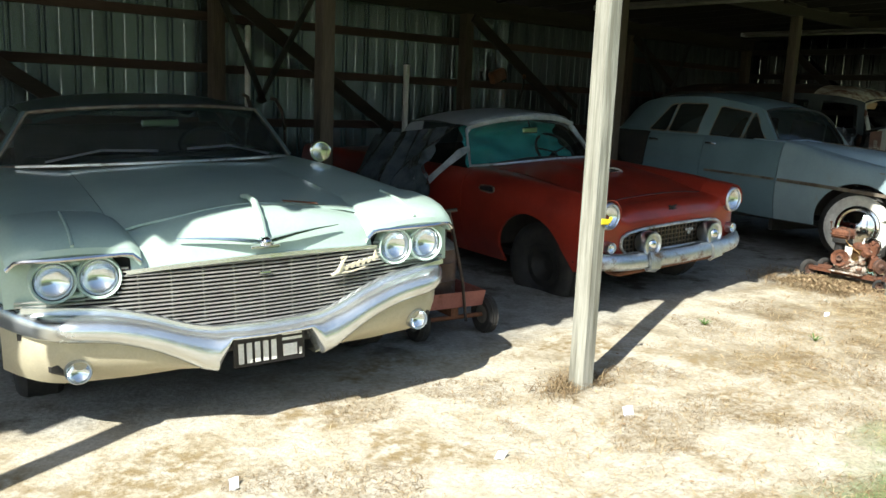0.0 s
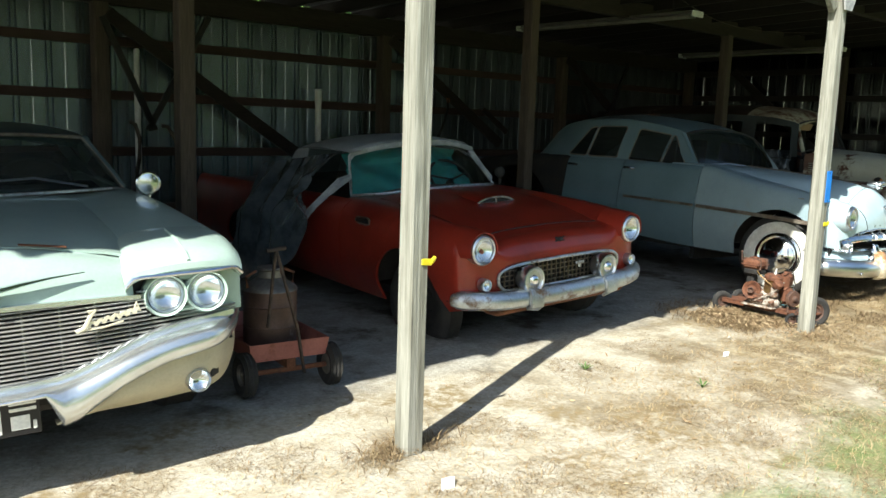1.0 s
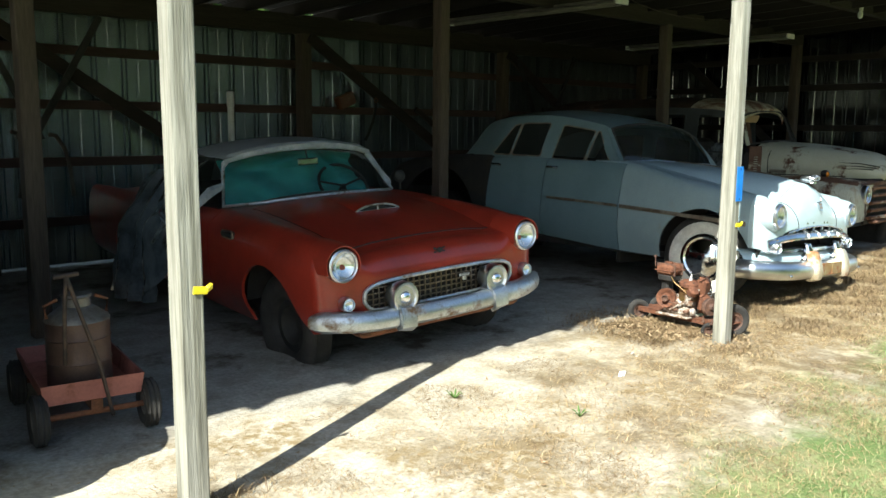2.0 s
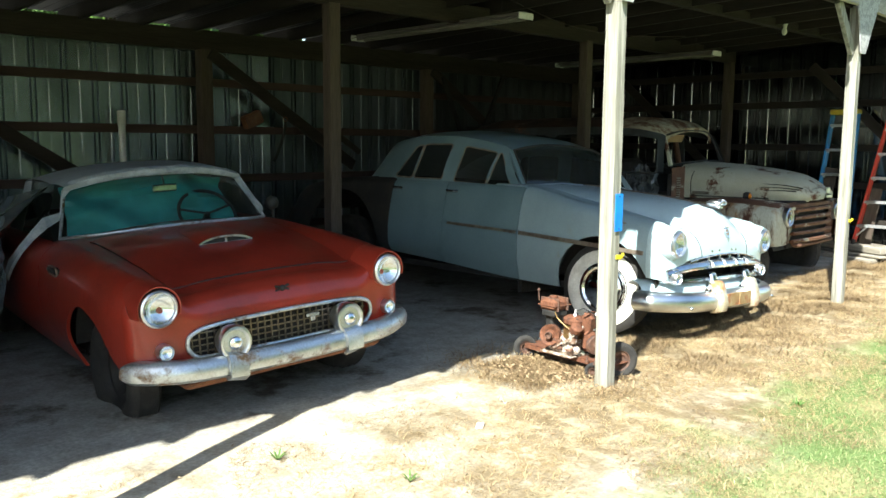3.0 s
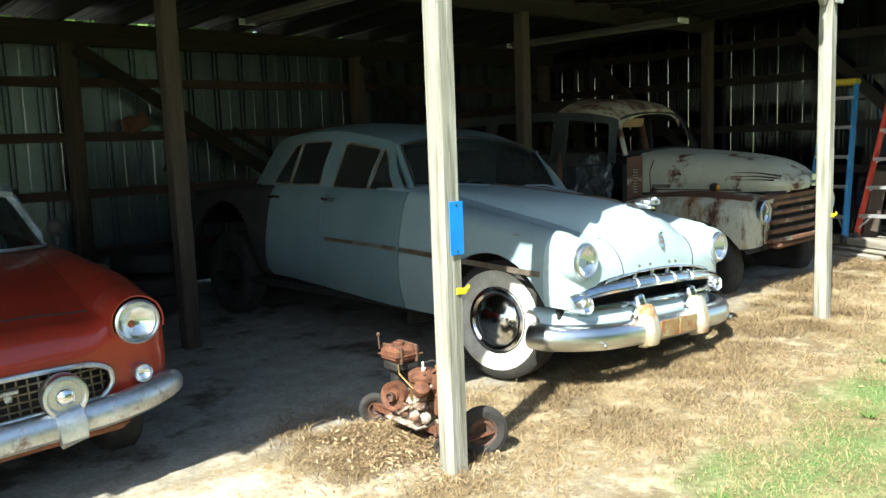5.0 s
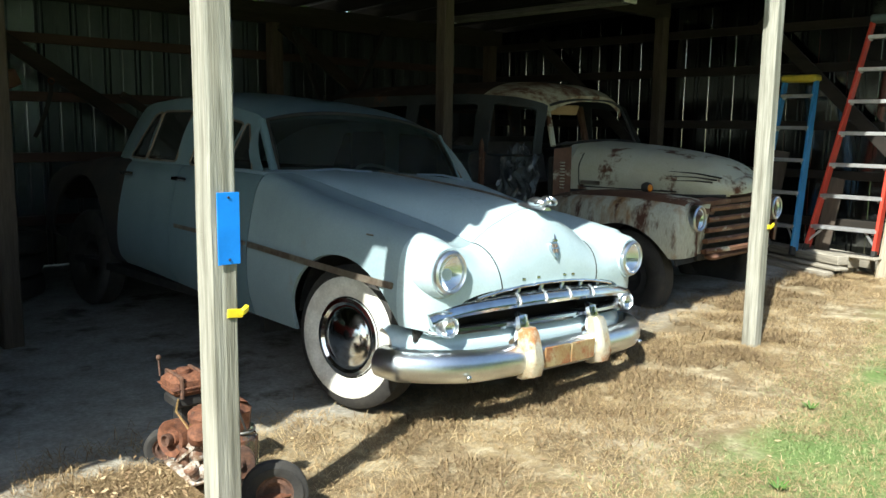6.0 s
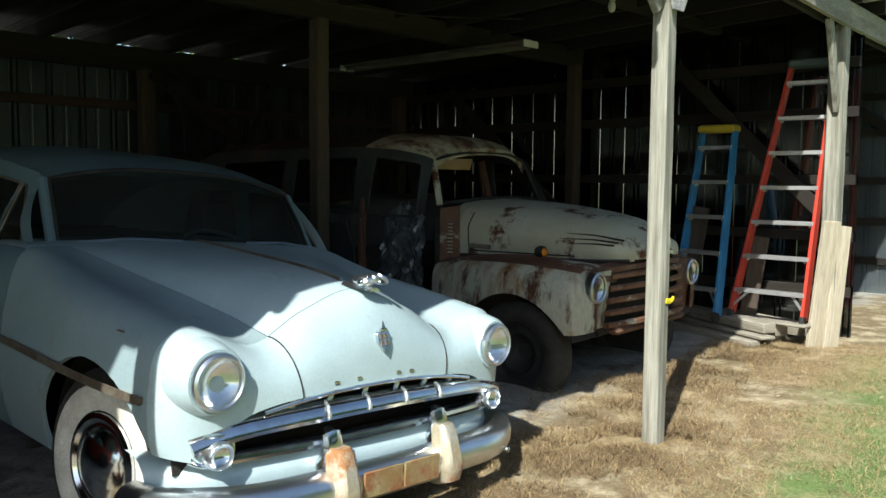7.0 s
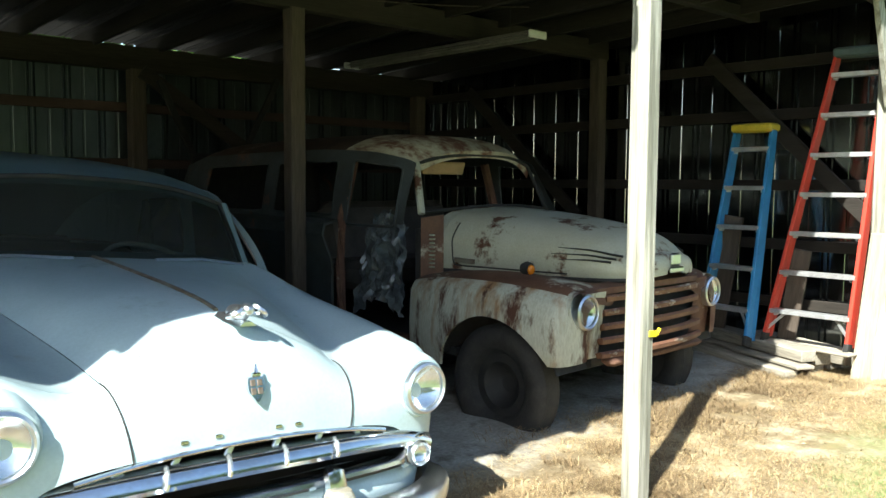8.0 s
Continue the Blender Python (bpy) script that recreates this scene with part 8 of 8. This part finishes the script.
def island_mat(name, cols, rough=0.7):
    m = bpy.data.materials.new(name)
    m.use_nodes = True
    n, l = m.node_tree.nodes, m.node_tree.links
    g = n.new("ShaderNodeNewGeometry")
    r = n.new("ShaderNodeValToRGB")
    while len(r.color_ramp.elements) < len(cols):
        r.color_ramp.elements.new(0.5)
    for i, c in enumerate(cols):
        r.color_ramp.elements[i].position = i / (len(cols) - 1)
        r.color_ramp.elements[i].color = (*c, 1)
    l.new(g.outputs["Random Per Island"], r.inputs[0])
    l.new(r.outputs[0], n["Principled BSDF"].inputs["Base Color"])
    n["Principled BSDF"].inputs["Roughness"].default_value = rough
    return m


def clumpy(xy, scale, off, low):
    f = np.array([noise.noise((float(a) * scale + off, float(b) * scale, off)) for a, b in xy])
    return f > low


def turf_edge(x):
    return np.interp(x, [0, 2.5, 5, 7, 9, 11, 14, 20], [0.9, 1.1, 1.45, 1.95, 2.12, 2.2, 2.3, 2.3])


def green_place(rs, n):
    x, y = rs.uniform(1.5, 18, n * 3), rs.uniform(0.15, 2.7, n * 3)
    xy = np.column_stack([x, y])
    e = turf_edge(x)
    keep = (y < e + rs.normal(0, 0.2, n * 3)) & (clumpy(xy, 1.5, 4, -0.06) | ((y < e - 0.3) & (rs.uniform(size=n * 3) < 0.85)))
    return xy[keep][:n]


def dry_place(rs, n):
    x, y = rs.uniform(1.5, 14.0, n * 2), rs.uniform(0.6, 4.1, n * 2)
    xy = np.column_stack([x, y])
    far = np.interp(x, [1.5, 4, 6.5, 8, 14], [0.16, 0.3, 0.6, 1, 1])
    lim = np.interp(x, [0, 6, 7, 8, 10, 11, 14], [2.9, 2.9, 3.7, 3.5, 3.4, 3.6, 3.6])
    keep = (y < lim + rs.normal(0, 0.1, n * 2)) & (rs.uniform(size=n * 2) < far) & clumpy(xy, 1.7, 9, -0.25)
    keep &= ~((y < turf_edge(x) - 0.3) & (rs.uniform(size=n * 2) < 0.45))
    return xy[keep][:n]


def tuft_place(rs, n):
    """Matted brown patches in the bare sand."""
    x, y = rs.uniform(1.2, 10.5, n * 5), rs.uniform(0.9, 3.3, n * 5)
    xy = np.column_stack([x, y])
    return xy[clumpy(xy, 2.1, 23, 0.16) & (rs.uniform(size=n * 5) < 0.6)][:n]


def weed_place(rs, n):
    x = np.concatenate([rs.uniform(7.5, 10.2, n), rs.normal(10.5, 0.22, n // 2), rs.normal(6.80, 0.20, n), rs.normal(3.1, 0.12, n // 12), rs.uniform(10.6, 13.4, n)])
    y = np.concatenate([rs.normal(2.9, 0.32, n), rs.normal(2.8, 0.15, n // 2), rs.normal(3.15, 0.26, n), rs.normal(2.72, 0.08, n // 12), rs.normal(3.35, 0.2, n)])
    xy = np.column_stack([x, y])
    return xy[clumpy(xy, 3.0, 2, -0.05)]


M_GREEN = island_mat("green_blades", ((0.12, 0.20, 0.06), (0.17, 0.255, 0.085), (0.25, 0.30, 0.12), (0.38, 0.36, 0.18)))
M_STRAW = island_mat("straw_blades", ((0.50, 0.38, 0.20), (0.38, 0.27, 0.13), (0.24, 0.15, 0.07), (0.58, 0.47, 0.28)), 0.8)
M_DEAD = island_mat("dead_blades", ((0.31, 0.225, 0.115), (0.21, 0.14, 0.07), (0.13, 0.085, 0.045), (0.42, 0.32, 0.175)), 0.8)
blades("grass", 150000, green_place, (0.018, 0.042), (0.5, 1.5), 0.0014, M_GREEN, "short mown green grass with dry blades", 1)
blades("straw", 105000, dry_place, (0.02, 0.075), (1.0, 1.75), 0.0013, M_STRAW, "flattened dry straw-coloured grass", 2)
blades("matted_grass", 42000, tuft_place, (0.015, 0.05), (1.1, 1.8), 0.0012, M_DEAD, "matted brown dead grass lying in patches", 5)
blades("weeds", 15000, weed_place, (0.03, 0.11), (0.8, 1.7), 0.0018, M_DEAD, "tufts of tall dead grass by posts and wheels", 3)


def litter_place(rs, n):
    return np.column_stack([np.concatenate([rs.normal(6.78, 0.17, n), rs.uniform(2, 13, n // 3)]), np.concatenate([rs.normal(3.08, 0.22, n), rs.uniform(1.6, 3.4, n // 3)])])


def fallen_leaves(n, seed):
    rs = np.random.RandomState(seed)
    xy = litter_place(rs, n)
    ms = Mesh()
    for x, y in xy:
        if y > 3.75:
            continue
        s, a, tl = rs.uniform(0.005, 0.014), rs.uniform(0, 6.28), rs.uniform(-0.6, 0.6, 2)
        m = pose(float(x), float(y), ground_height(float(x), float(y)) + 0.008 + 0.03 * rs.uniform() * (abs(x - 6.75) < 0.4), math.degrees(tl[0]), math.degrees(tl[1]), math.degrees(a))
        ms.add([m @ Vector(q) for q in ((-s * 1.3, 0, 0), (0, -s * 0.34, 0.006), (s * 1.3, 0, 0.008), (0, s * 0.34, 0.001))], [(0, 1, 2, 3)])
    tagged(part("fallen_leaves", ms, island_mat("dead_leaves", ((0.38, 0.28, 0.16), (0.22, 0.14, 0.075), (0.31, 0.22, 0.12), (0.45, 0.35, 0.21)), 0.8)), "curled dry leaves heaped round the engine", "leaves", kind="stuff")


fallen_leaves(2000, 7)
for x, y, s, rz in ((5.72, 2.72, 0.026, 20), (3.02, 2.36, 0.045, 50), (6.1, 2.9, 0.02, 100), (2.2, 2.35, 0.025, 10), (1.25, 2.72, 0.03, 70)):
    p = thing("paper_scrap", "small scrap of white paper on the ground", "litter", "paper scraps", pose(x, y, ground_height(x, y) + 0.012, 4, -6, rz))
    part("sheet", Mesh().grid([[Vector((a * s, b * s * 0.6, 0.012 * math.sin(2.5 * a + b))) for a in steps(-1, 1, 5)] for b in steps(-1, 1, 4)]).grid([[Vector((a * s, b * s * 0.6, 0.012 * math.sin(2.5 * a + b) - 0.001)) for a in steps(-1, 1, 5)] for b in steps(-1, 1, 4)], flip=True), M_WHITE, p)
for x, y, n in ((4.72, 3.05, 9), (5.0, 2.45, 7), (8.6, 1.7, 12), (9.6, 2.0, 10), (7.3, 1.75, 9)):
    w = thing("small_weed", "small green leafy weed growing in dry ground", "weed", "weeds", pose(x, y, ground_height(x, y)))
    for k in range(n):
        a = 6.283 * k / n
        part("leaf", Mesh().sweep([(0, 0, 0), (0.03 * math.cos(a), 0.03 * math.sin(a), 0.025), (0.045 * math.cos(a), 0.045 * math.sin(a), 0.028 + 0.012 * (k % 2))], [(-0.005, 0), (0.005, 0), (0.0, 0.0015)], scale=lambda q: 1.1 - 0.9 * abs(q - 0.4)), M_LEAF, w)
